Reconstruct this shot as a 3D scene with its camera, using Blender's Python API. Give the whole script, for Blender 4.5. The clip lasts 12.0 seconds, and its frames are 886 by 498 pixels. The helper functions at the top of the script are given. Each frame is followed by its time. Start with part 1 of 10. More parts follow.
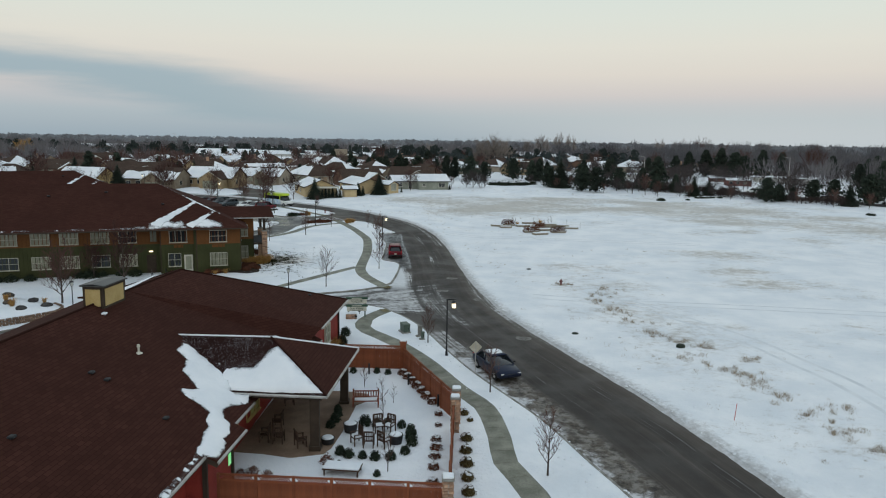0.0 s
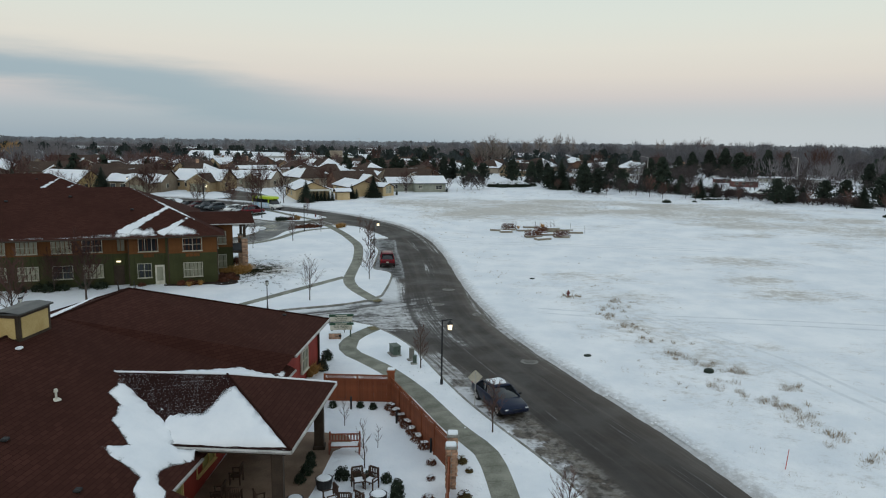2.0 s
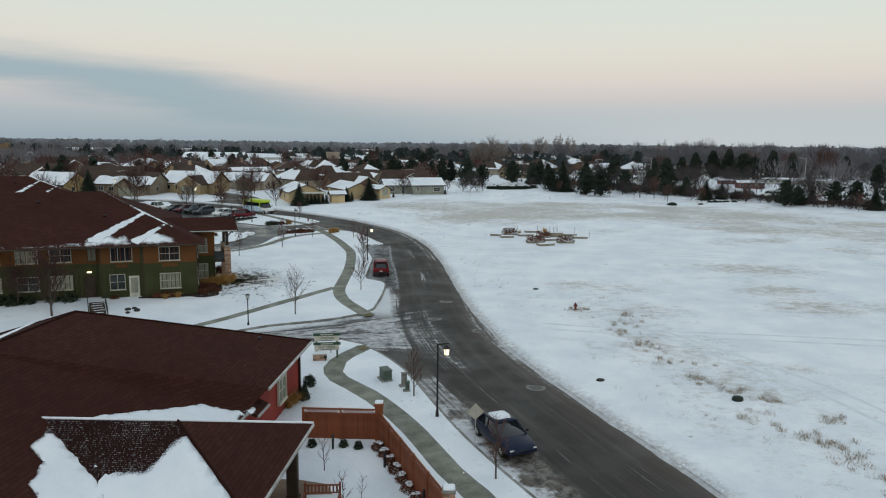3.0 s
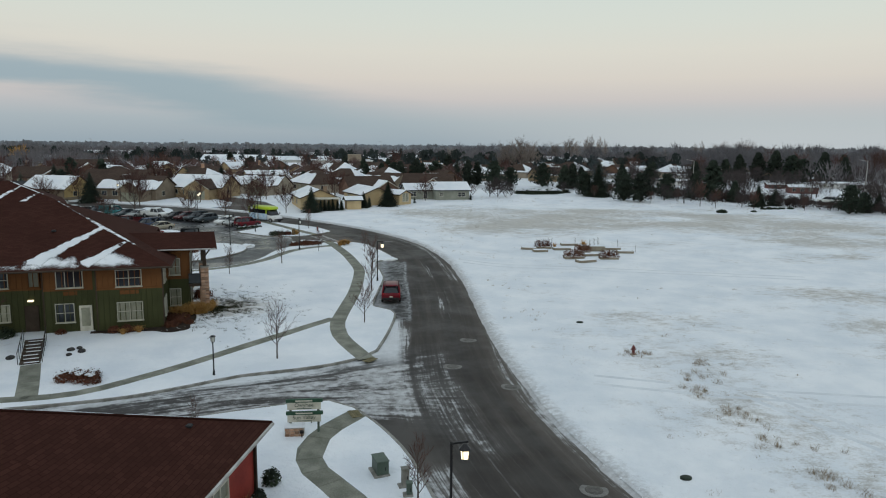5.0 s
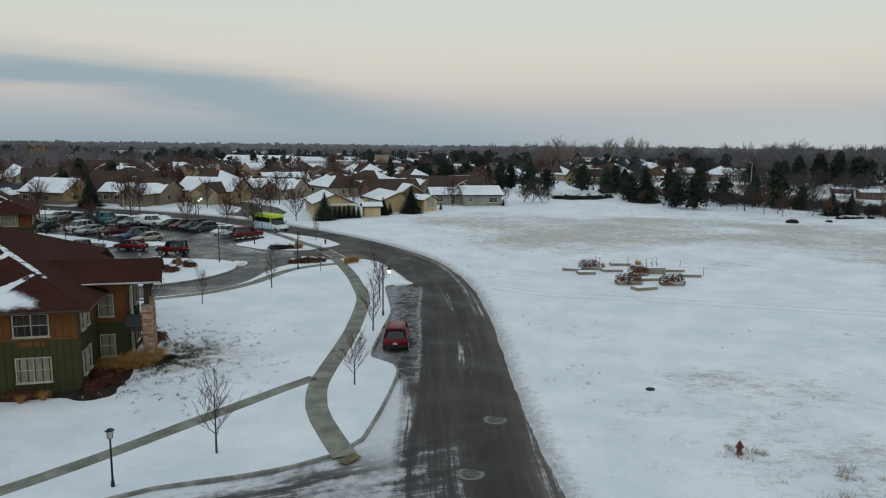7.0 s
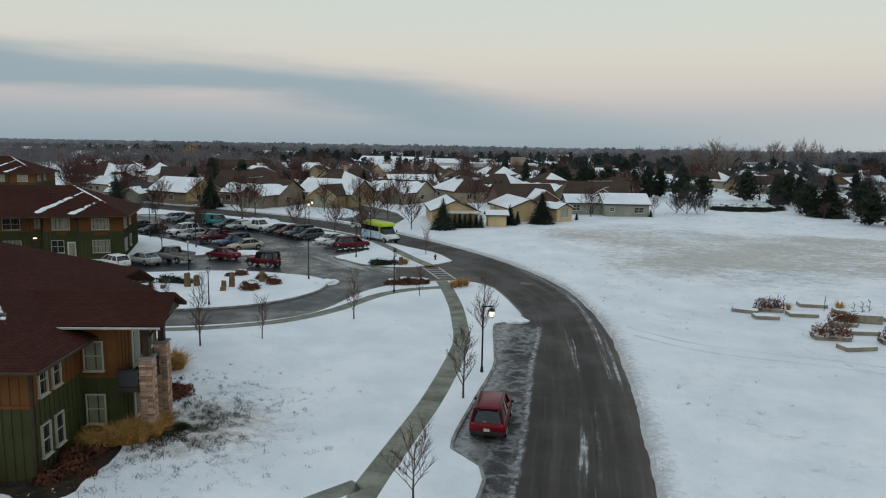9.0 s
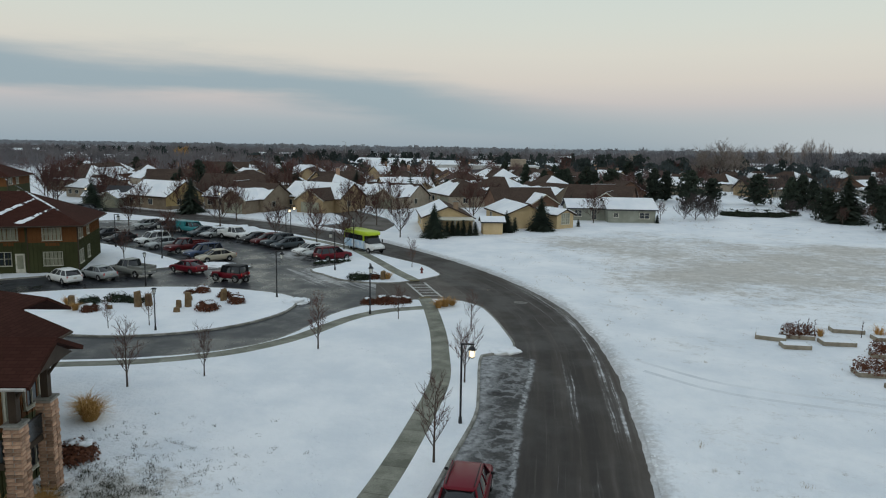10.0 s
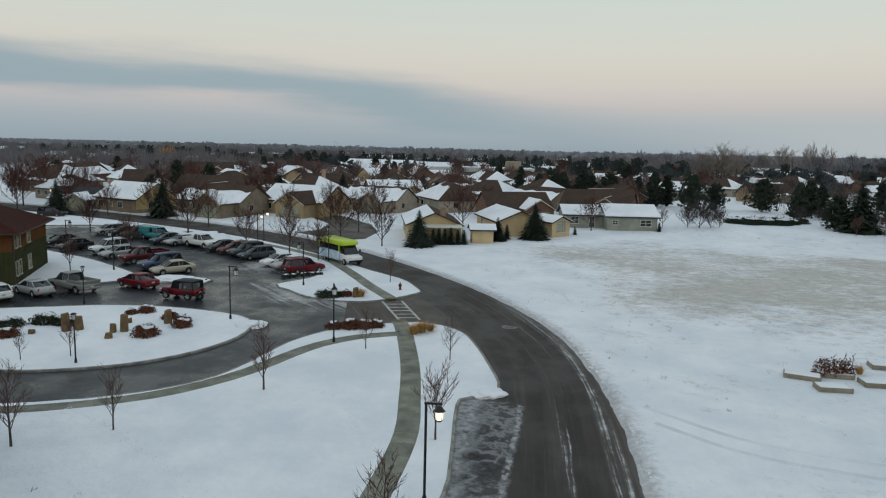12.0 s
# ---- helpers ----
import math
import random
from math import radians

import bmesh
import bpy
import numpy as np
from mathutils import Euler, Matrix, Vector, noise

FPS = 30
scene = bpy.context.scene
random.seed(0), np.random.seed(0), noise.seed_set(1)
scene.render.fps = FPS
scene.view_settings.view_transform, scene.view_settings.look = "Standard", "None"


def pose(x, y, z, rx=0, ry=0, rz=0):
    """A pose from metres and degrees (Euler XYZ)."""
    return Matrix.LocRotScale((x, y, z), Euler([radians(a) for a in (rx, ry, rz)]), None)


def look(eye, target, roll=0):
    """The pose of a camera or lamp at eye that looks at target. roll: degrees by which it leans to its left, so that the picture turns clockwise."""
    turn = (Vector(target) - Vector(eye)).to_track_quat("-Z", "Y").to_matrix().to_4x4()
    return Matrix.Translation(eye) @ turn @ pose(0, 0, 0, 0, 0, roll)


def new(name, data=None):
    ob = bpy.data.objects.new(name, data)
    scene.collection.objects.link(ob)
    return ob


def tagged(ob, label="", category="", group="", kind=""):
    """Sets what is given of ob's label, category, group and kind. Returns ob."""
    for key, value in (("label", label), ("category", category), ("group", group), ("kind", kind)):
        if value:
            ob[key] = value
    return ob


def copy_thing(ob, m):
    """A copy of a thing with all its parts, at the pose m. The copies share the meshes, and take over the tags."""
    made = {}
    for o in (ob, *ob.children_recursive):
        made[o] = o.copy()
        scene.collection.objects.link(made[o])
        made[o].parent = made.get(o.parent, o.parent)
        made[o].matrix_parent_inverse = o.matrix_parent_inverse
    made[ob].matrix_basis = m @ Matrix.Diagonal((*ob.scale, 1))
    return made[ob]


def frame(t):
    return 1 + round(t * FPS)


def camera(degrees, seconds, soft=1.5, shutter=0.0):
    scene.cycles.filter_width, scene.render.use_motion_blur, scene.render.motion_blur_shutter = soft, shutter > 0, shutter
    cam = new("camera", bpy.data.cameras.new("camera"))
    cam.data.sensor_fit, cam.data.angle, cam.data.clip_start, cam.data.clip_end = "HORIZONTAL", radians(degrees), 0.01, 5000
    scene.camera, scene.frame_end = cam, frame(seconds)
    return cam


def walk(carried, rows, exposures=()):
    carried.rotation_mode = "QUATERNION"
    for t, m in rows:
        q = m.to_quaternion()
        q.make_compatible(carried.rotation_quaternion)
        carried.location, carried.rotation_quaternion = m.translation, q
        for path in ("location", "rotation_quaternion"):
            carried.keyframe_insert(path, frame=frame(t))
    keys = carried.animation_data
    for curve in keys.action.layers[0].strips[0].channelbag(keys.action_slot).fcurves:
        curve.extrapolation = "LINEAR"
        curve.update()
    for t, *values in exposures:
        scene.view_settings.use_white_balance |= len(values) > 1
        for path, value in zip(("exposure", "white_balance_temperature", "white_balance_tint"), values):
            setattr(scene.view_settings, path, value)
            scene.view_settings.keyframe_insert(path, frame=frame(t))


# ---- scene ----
cam = camera(64.80, 12.0, 1.1)
# seconds, place, tilt from straight down, heading, lean
PATH = [
    (0, (0.000, 0.000, 16.500), 81.062, -0.000, 0.967),
    (0.5, (0.058, 1.163, 16.275), 81.137, -0.024, 0.887),
    (1, (0.123, 2.796, 16.199), 81.180, -0.061, 0.911),
    (1.5, (0.167, 4.734, 16.161), 81.181, -0.105, 0.874),
    (2, (0.260, 7.062, 16.140), 81.208, -0.149, 0.785),
    (2.5, (0.378, 9.759, 16.118), 81.259, -0.175, 0.727),
    (3, (0.475, 12.583, 16.080), 81.298, -0.222, 0.692),
    (3.2, (0.512, 13.841, 16.056), 81.335, -0.249, 0.807),
    (4.8, (0.832, 25.000, 15.822), 81.450, 2.060, 0.630),
    (5, (0.869, 26.549, 15.799), 81.469, 1.979, 0.613),
    (5.5, (0.961, 30.531, 15.749), 81.505, 1.894, 0.605),
    (5.7, (1.008, 32.140, 15.733), 81.512, 1.890, 0.615),
    (5.8, (1.032, 32.950, 15.724), 81.514, 2.380, 0.625),
    (5.9, (1.055, 33.762, 15.716), 81.516, 4.080, 0.632),
    (6, (1.077, 34.575, 15.712), 81.517, 4.870, 0.639),
    (6.5, (1.141, 38.766, 15.770), 81.432, 4.803, 0.634),
    (7, (1.163, 42.992, 15.716), 81.477, 4.733, 0.622),
    (7.1, (1.110, 43.830, 15.708), 81.460, 5.200, 0.640),
    (7.2, (0.944, 44.657, 15.703), 81.440, 6.880, 0.676),
    (7.3, (0.920, 45.470, 15.690), 81.450, 7.950, 0.700),
    (7.6, (0.890, 47.880, 15.620), 81.490, 8.550, 0.760),
    (8.8, (0.646, 57.566, 15.387), 81.625, 9.824, 0.897),
    (8.9, (0.693, 58.450, 15.396), 81.573, 13.000, 0.940),
    (9, (0.740, 59.338, 15.406), 81.521, 16.217, 0.979),
    (9.1, (0.700, 60.210, 15.409), 81.516, 16.420, 0.970),
    (9.5, (0.501, 63.646, 15.424), 81.506, 16.444, 0.930),
    (10, (0.124, 67.651, 15.508), 81.616, 16.440, 0.957),
    (10.5, (-0.262, 71.036, 15.533), 81.626, 16.344, 1.097),
    (11, (-0.562, 73.555, 15.562), 81.670, 16.252, 1.207),
    (11.5, (-0.728, 75.241, 15.542), 81.738, 16.178, 1.295),
    (12, (-0.863, 76.161, 15.555), 81.731, 16.105, 1.371),
]


def carried_pose(eye, tilt, heading, lean):
    return Matrix.Translation(eye) @ pose(0, 0, 0, 0, 0, heading) @ pose(0, 0, 0, tilt, 0, 0) @ pose(0, 0, 0, 0, 0, lean)


walk(cam, [(t, carried_pose(eye, tilt, heading, lean)) for t, eye, tilt, heading, lean in PATH],
     [(0.0, -0.02), (2.5, -0.03), (4.8, -0.10), (6.0, -0.17), (7.2, -0.19), (9.0, -0.17), (9.5, -0.13), (10.0, -0.15), (11.0, -0.19), (12.0, -0.19)])


# ---- materials ----
def nodes_of(name):
    m = bpy.data.materials.new(name)
    m.use_nodes = True
    return m, m.node_tree.nodes, m.node_tree.links, m.node_tree.nodes["Principled BSDF"]


def noise_node(n, ln, vec, scale, detail=5, rough=0.55):
    t = n.new("ShaderNodeTexNoise")
    t.inputs["Scale"].default_value, t.inputs["Detail"].default_value, t.inputs["Roughness"].default_value = scale, detail, rough
    if vec:
        ln.new(vec, t.inputs["Vector"])
    return t


def mix_node(n, ln, fac, a, b, blend="MIX"):
    x = n.new("ShaderNodeMix")
    x.data_type, x.blend_type = "RGBA", blend
    for s, v in ((0, fac), (6, a), (7, b)):
        if isinstance(v, bpy.types.NodeSocket):
            ln.new(v, x.inputs[s])
        elif isinstance(v, (int, float)):
            x.inputs[s].default_value = v
        else:
            x.inputs[s].default_value = (*v, 1)
    return x.outputs[2]


def ramp_node(n, ln, val, a, b, smooth=True):
    r = n.new("ShaderNodeMapRange")
    r.interpolation_type = "SMOOTHSTEP" if smooth else "LINEAR"
    r.inputs["From Min"].default_value, r.inputs["From Max"].default_value = a, b
    ln.new(val, r.inputs["Value"])
    return r.outputs[0]


def math_node(n, ln, op, a, b):
    x = n.new("ShaderNodeMath")
    x.operation = op
    for i, v in enumerate((a, b)):
        if isinstance(v, bpy.types.NodeSocket):
            ln.new(v, x.inputs[i])
        else:
            x.inputs[i].default_value = v
    return x.outputs[0]


def bump_node(n, ln, p, height, strength, distance):
    b = n.new("ShaderNodeBump")
    b.inputs["Strength"].default_value, b.inputs["Distance"].default_value = strength, distance
    ln.new(height, b.inputs["Height"])
    ln.new(b.outputs[0], p.inputs["Normal"])
    return b


def make_world():
    w = bpy.data.worlds.new("dusk_sky")
    scene.world = w
    w.use_nodes = True
    nt = w.node_tree
    n, ln = nt.nodes, nt.links
    n.clear()
    out = n.new("ShaderNodeOutputWorld")
    bg = n.new("ShaderNodeBackground")
    tc = n.new("ShaderNodeTexCoord")
    sep = n.new("ShaderNodeSeparateXYZ")
    ln.new(tc.outputs["Generated"], sep.inputs[0])
    # colours of the hazy evening sky by height over the horizon
    ramp = n.new("ShaderNodeValToRGB")
    ln.new(sep.outputs["Z"], ramp.inputs[0])
    cr = ramp.color_ramp
    stops = [(0.0, (0.33, 0.415, 0.48)), (0.03, (0.40, 0.475, 0.53)), (0.048, (0.50, 0.52, 0.555)), (0.062, (0.60, 0.565, 0.57)), (0.09, (0.70, 0.65, 0.60)),
             (0.125, (0.735, 0.71, 0.64)), (0.16, (0.71, 0.735, 0.67)), (0.21, (0.67, 0.74, 0.695)), (0.32, (0.64, 0.73, 0.71)), (0.6, (0.60, 0.695, 0.76)), (1.0, (0.58, 0.68, 0.77))]
    cr.elements[0].position, cr.elements[0].color = stops[0][0], (*stops[0][1], 1)
    cr.elements[1].position, cr.elements[1].color = stops[-1][0], (*stops[-1][1], 1)
    for p, c in stops[1:-1]:
        e = cr.elements.new(p)
        e.color = (*c, 1)
    # a long flat cloud bank in the north-west, sinking towards the north
    mp = n.new("ShaderNodeMapping")
    mp.inputs["Scale"].default_value = (1.6, 1.6, 14.0)
    ln.new(tc.outputs["Generated"], mp.inputs[0])
    noi = n.new("ShaderNodeTexNoise")
    noi.inputs["Scale"].default_value, noi.inputs["Detail"].default_value, noi.inputs["Roughness"].default_value = 1.5, 7, 0.56
    ln.new(mp.outputs[0], noi.inputs["Vector"])
    mid = math_node(n, ln, "ADD", math_node(n, ln, "MULTIPLY", ramp_node(n, ln, sep.outputs["X"], 0.06, -0.62), 0.072), 0.033)
    off = math_node(n, ln, "SUBTRACT", sep.outputs["Z"], mid)
    off = math_node(n, ln, "ADD", off, math_node(n, ln, "MULTIPLY", math_node(n, ln, "SUBTRACT", noi.outputs["Fac"], 0.5), 0.085))
    upper = ramp_node(n, ln, off, 0.034, -0.016)
    lower = ramp_node(n, ln, off, -0.058, -0.026)
    m2 = math_node(n, ln, "MULTIPLY", math_node(n, ln, "MULTIPLY", upper, lower), ramp_node(n, ln, sep.outputs["X"], 0.06, -0.35))
    m2 = math_node(n, ln, "MULTIPLY", m2, 0.92)
    mixc = n.new("ShaderNodeMix")
    mixc.data_type = "RGBA"
    ln.new(m2, mixc.inputs["Factor"])
    ln.new(ramp.outputs[0], mixc.inputs[6])
    mixc.inputs[7].default_value = (0.31, 0.415, 0.485, 1)
    pale = n.new("ShaderNodeMix")
    pale.data_type = "RGBA"
    ln.new(math_node(n, ln, "MULTIPLY", math_node(n, ln, "MULTIPLY", ramp_node(n, ln, sep.outputs["Z"], 0.075, 0.0), ramp_node(n, ln, sep.outputs["X"], -0.12, 0.4)), 0.75), pale.inputs["Factor"])
    ln.new(mixc.outputs[2], pale.inputs[6])
    pale.inputs[7].default_value = (0.58, 0.63, 0.66, 1)
    # clear sky above the veil of cloud
    sky = n.new("ShaderNodeTexSky")
    sky.sky_type, sky.sun_disc = "NISHITA", False
    sky.sun_elevation, sky.sun_rotation = radians(6), radians(200)
    sc = n.new("ShaderNodeMix")
    sc.data_type, sc.blend_type = "RGBA", "ADD"
    sc.inputs["Factor"].default_value = 0.012
    ln.new(pale.outputs[2], sc.inputs[6])
    ln.new(sky.outputs[0], sc.inputs[7])
    ln.new(sc.outputs[2], bg.inputs["Color"])
    bg.inputs["Strength"].default_value = SKY
    ln.new(bg.outputs[0], out.inputs[0])


SKY = 0.975
make_world()
sun = new("sun", bpy.data.lights.new("sun", "SUN"))
sun.data.energy, sun.data.angle, sun.data.color = 0.22, radians(25), (1.0, 0.93, 0.85)
sun.matrix_world = look((-40, -120, 90), (0, 0, 0))


def surface(name, base, other, scale=2.0, fine=30.0, rough=0.7, bump=0.3, metal=0.0, vary=0.0, dist=0.02):
    """A plain worn surface: two scales of variation between base and other, with a fine relief."""
    m, n, ln, p = nodes_of(name)
    tc = n.new("ShaderNodeTexCoord")
    big = noise_node(n, ln, tc.outputs["Object"], scale)
    small = noise_node(n, ln, tc.outputs["Object"], fine)
    f = math_node(n, ln, "ADD", math_node(n, ln, "MULTIPLY", big.outputs["Fac"], 0.65), math_node(n, ln, "MULTIPLY", small.outputs["Fac"], 0.35))
    col = mix_node(n, ln, ramp_node(n, ln, f, 0.36, 0.66), base, other)
    if vary:
        oi = n.new("ShaderNodeObjectInfo")
        hv = n.new("ShaderNodeHueSaturation")
        ln.new(math_node(n, ln, "ADD", math_node(n, ln, "MULTIPLY", oi.outputs["Random"], 2 * vary), 1 - vary), hv.inputs["Value"])
        ln.new(col, hv.inputs["Color"])
        col = hv.outputs[0]
    ln.new(col, p.inputs["Base Color"])
    p.inputs["Roughness"].default_value, p.inputs["Metallic"].default_value = rough, metal
    p.inputs["Specular IOR Level"].default_value = 0.5 if rough < 0.6 else 0.22
    if bump:
        bump_node(n, ln, p, f, bump, dist)
    return m


def snow_material(name, grass=0.0, relief=1.0):
    m, n, ln, p = nodes_of(name)
    tc = n.new("ShaderNodeTexCoord")
    o = tc.outputs["Object"]
    big, mid, fine = noise_node(n, ln, o, 0.2, 7, 0.62), noise_node(n, ln, o, 1.1, 6, 0.6), noise_node(n, ln, o, 9, 5, 0.65)
    col = mix_node(n, ln, ramp_node(n, ln, big.outputs["Fac"], 0.3, 0.7), (0.69, 0.73, 0.775), (0.84, 0.856, 0.876))
    if grass:
        # thin snow with dead grass showing, in drifts of its own
        mp = n.new("ShaderNodeMapping")
        mp.inputs["Scale"].default_value = (0.75, 1.15, 1)
        mp.inputs["Rotation"].default_value = (0, 0, radians(-12))
        ln.new(o, mp.inputs[0])
        drift = noise_node(n, ln, mp.outputs[0], 0.075, 8, 0.7)
        speck = noise_node(n, ln, mp.outputs[0], 1.1, 10, 0.82)
        blade = noise_node(n, ln, o, 7.0, 5, 0.7)
        at = n.new("ShaderNodeAttribute")
        at.attribute_name = "bare"
        a = math_node(n, ln, "ADD", math_node(n, ln, "MULTIPLY", drift.outputs["Fac"], 0.75), math_node(n, ln, "MULTIPLY", speck.outputs["Fac"], 0.8))
        a = math_node(n, ln, "ADD", a, math_node(n, ln, "MULTIPLY", at.outputs["Fac"], 0.20))
        a = math_node(n, ln, "ADD", a, math_node(n, ln, "MULTIPLY", math_node(n, ln, "SUBTRACT", blade.outputs["Fac"], 0.5), 0.30))
        f = ramp_node(n, ln, a, 0.875, 1.12)
        straw = mix_node(n, ln, ramp_node(n, ln, speck.outputs["Fac"], 0.35, 0.65), (0.46, 0.41, 0.335), (0.27, 0.235, 0.185))
        col = mix_node(n, ln, math_node(n, ln, "MULTIPLY", f, grass), col, straw)
        # grit thrown off the street onto its snowy verge
        vg = n.new("ShaderNodeAttribute")
        vg.attribute_name = "verge"
        spray = noise_node(n, ln, o, 2.4, 8, 0.75)
        v = math_node(n, ln, "ADD", math_node(n, ln, "SUBTRACT", 3.0, vg.outputs["Fac"]), math_node(n, ln, "MULTIPLY", math_node(n, ln, "SUBTRACT", spray.outputs["Fac"], 0.5), 3.2))
        col = mix_node(n, ln, math_node(n, ln, "MULTIPLY", ramp_node(n, ln, v, 1.2, -0.3), 0.62), col, (0.225, 0.205, 0.185))
    ln.new(col, p.inputs["Base Color"])
    p.inputs["Roughness"].default_value = 0.62
    p.inputs["Specular IOR Level"].default_value = 0.25
    lump = noise_node(n, ln, o, 3.2, 4, 0.6)
    dent = ramp_node(n, ln, lump.outputs["Fac"], 0.38, 0.56)
    h = math_node(n, ln, "ADD", math_node(n, ln, "MULTIPLY", mid.outputs["Fac"], 1.0), math_node(n, ln, "MULTIPLY", fine.outputs["Fac"], 0.18))
    h = math_node(n, ln, "ADD", h, math_node(n, ln, "MULTIPLY", dent, 0.28))
    bump_node(n, ln, p, h, 0.7 * relief, 0.2 * relief)
    return m


def road_material(name, wet=0.0, slush=0.5):
    """Asphalt; UV runs across (u) and along (v) the street in metres. Snow packed in streaks along it, ice in the kerb bays."""
    m, n, ln, p = nodes_of(name)
    tc = n.new("ShaderNodeTexCoord")
    uv = n.new("ShaderNodeUVMap")
    o = tc.outputs["Object"]
    fan_uv = n.new("ShaderNodeUVMap")
    fan_uv.uv_map = "fan" if not wet else "street"
    uv.uv_map = "street"
    fan = n.new("ShaderNodeAttribute")
    fan.attribute_name = "turning"
    warp = noise_node(n, ln, o, 0.35, 3, 0.5)
    wv = n.new("ShaderNodeVectorMath")
    wv.operation = "SCALE"
    wv.inputs["Scale"].default_value = 0.3
    ln.new(warp.outputs["Color"], wv.inputs[0])

    def M(op, a, b=0):
        return math_node(n, ln, op, a, b)

    def lanes(scale, detail, rough):
        """Noise drawn out along the street, and along the turning wheels where the drive meets it."""
        res = []
        for src in (uv, fan_uv):
            shift = n.new("ShaderNodeVectorMath")
            shift.operation = "ADD"
            ln.new(src.outputs[0], shift.inputs[0])
            ln.new(wv.outputs[0], shift.inputs[1])
            st = n.new("ShaderNodeMapping")
            st.inputs["Scale"].default_value = scale
            ln.new(shift.outputs[0], st.inputs[0])
            res.append(noise_node(n, ln, st.outputs[0], 1.0, detail, rough).outputs["Fac"])
        return mix_node(n, ln, fan.outputs["Fac"], res[0], res[1])

    streak, streak2, hair = lanes((1.2, 0.05, 1), 6, 0.6), lanes((4.2, 0.09, 1), 9, 0.72), lanes((5.0, 0.018, 1), 3, 0.5)
    patch = noise_node(n, ln, o, 0.28, 5, 0.6)
    clod = noise_node(n, ln, o, 1.5, 7, 0.68)
    grain = noise_node(n, ln, o, 60, 3, 0.7)
    grit = noise_node(n, ln, o, 1.6, 9, 0.75)
    suv, so = n.new("ShaderNodeSeparateXYZ"), n.new("ShaderNodeSeparateXYZ")
    ln.new(uv.outputs[0], suv.inputs[0])
    ln.new(o, so.inputs[0])
    across, north = suv.outputs["X"], so.outputs["Y"]
    if wet:
        base = mix_node(n, ln, ramp_node(n, ln, patch.outputs["Fac"], 0.3, 0.7), (0.014, 0.016, 0.020), (0.030, 0.033, 0.038))
        base = mix_node(n, ln, M("MULTIPLY", ramp_node(n, ln, clod.outputs["Fac"], 0.45, 0.7), 0.35), base, (0.062, 0.066, 0.072))
    else:
        base = mix_node(n, ln, ramp_node(n, ln, patch.outputs["Fac"], 0.3, 0.7), (0.034, 0.0285, 0.025), (0.051, 0.0435, 0.038))
        # wheel paths polished darker, dusty bands between them
        base = mix_node(n, ln, M("MULTIPLY", ramp_node(n, ln, streak, 0.56, 0.40), 0.6), base, (0.029, 0.0255, 0.0235))
        base = mix_node(n, ln, M("MULTIPLY", ramp_node(n, ln, streak, 0.52, 0.70), 0.6), base, (0.080, 0.069, 0.060))
        base = mix_node(n, ln, M("MULTIPLY", ramp_node(n, ln, streak2, 0.54, 0.70), 0.3), base, (0.125, 0.112, 0.10))
        # sand and grit thrown to the edges of the street
        edge = ramp_node(n, ln, M("ADD", M("ABSOLUTE", across), M("MULTIPLY", streak2, 1.6)), 3.1, 4.8)
        base = mix_node(n, ln, M("MULTIPLY", edge, 0.5), base, (0.12, 0.102, 0.086))
    if wet:
        at = n.new("ShaderNodeAttribute")
        at.attribute_name = "slush"
        sl = at.outputs["Fac"]
    else:
        # snow left on the crown, along the right edge, before the bays and where the drive's wheels turn
        crown = M("MULTIPLY", M("MULTIPLY", M("MULTIPLY", ramp_node(n, ln, lanes((0.35, 0.03, 1), 4, 0.55), 0.34, 0.52), ramp_node(n, ln, M("ABSOLUTE", M("SUBTRACT", across, 0.9)), 1.1, 0.2)), ramp_node(n, ln, north, 82, 91)), ramp_node(n, ln, north, 120, 111))
        verge = M("MULTIPLY", M("MAXIMUM", ramp_node(n, ln, across, 2.7, 4.0), M("MULTIPLY", ramp_node(n, ln, M("ABSOLUTE", M("SUBTRACT", across, 3.0)), 0.9, 0.2), ramp_node(n, ln, north, 98, 105))), ramp_node(n, ln, north, 150, 130))
        before = M("MULTIPLY", M("MULTIPLY", ramp_node(n, ln, across, -1.8, -3.0), ramp_node(n, ln, north, 60, 66)), ramp_node(n, ln, north, 87, 83))
        gap = M("MULTIPLY", M("MULTIPLY", ramp_node(n, ln, across, -1.6, -3.2), ramp_node(n, ln, north, 46, 52)), ramp_node(n, ln, north, 62, 58))
        sl = M("ADD", M("MULTIPLY", crown, 0.66), M("MULTIPLY", verge, 0.52))
        sl = M("MAXIMUM", sl, M("MULTIPLY", M("MAXIMUM", before, gap), 0.70))
        # a broad scuffed patch before the drive's mouth, and the gutter round the snowy nose full of slush
        scuff = M("MULTIPLY", M("MULTIPLY", ramp_node(n, ln, M("ABSOLUTE", M("ADD", across, 1.0)), 2.9, 0.9), ramp_node(n, ln, north, 56, 62)), ramp_node(n, ln, north, 84, 75))
        sl = M("MAXIMUM", sl, M("MULTIPLY", scuff, 0.58))
        rim = M("ADD", across, M("MULTIPLY", M("SUBTRACT", streak2, 0.5), 2.2))
        rim = M("MULTIPLY", M("MULTIPLY", ramp_node(n, ln, rim, -2.9, -3.6), ramp_node(n, ln, north, 73, 77)), ramp_node(n, ln, north, 91, 87))
        sl = M("MAXIMUM", sl, M("MULTIPLY", rim, 0.75))
        sfan = n.new("ShaderNodeSeparateXYZ")
        ln.new(fan_uv.outputs[0], sfan.inputs[0])
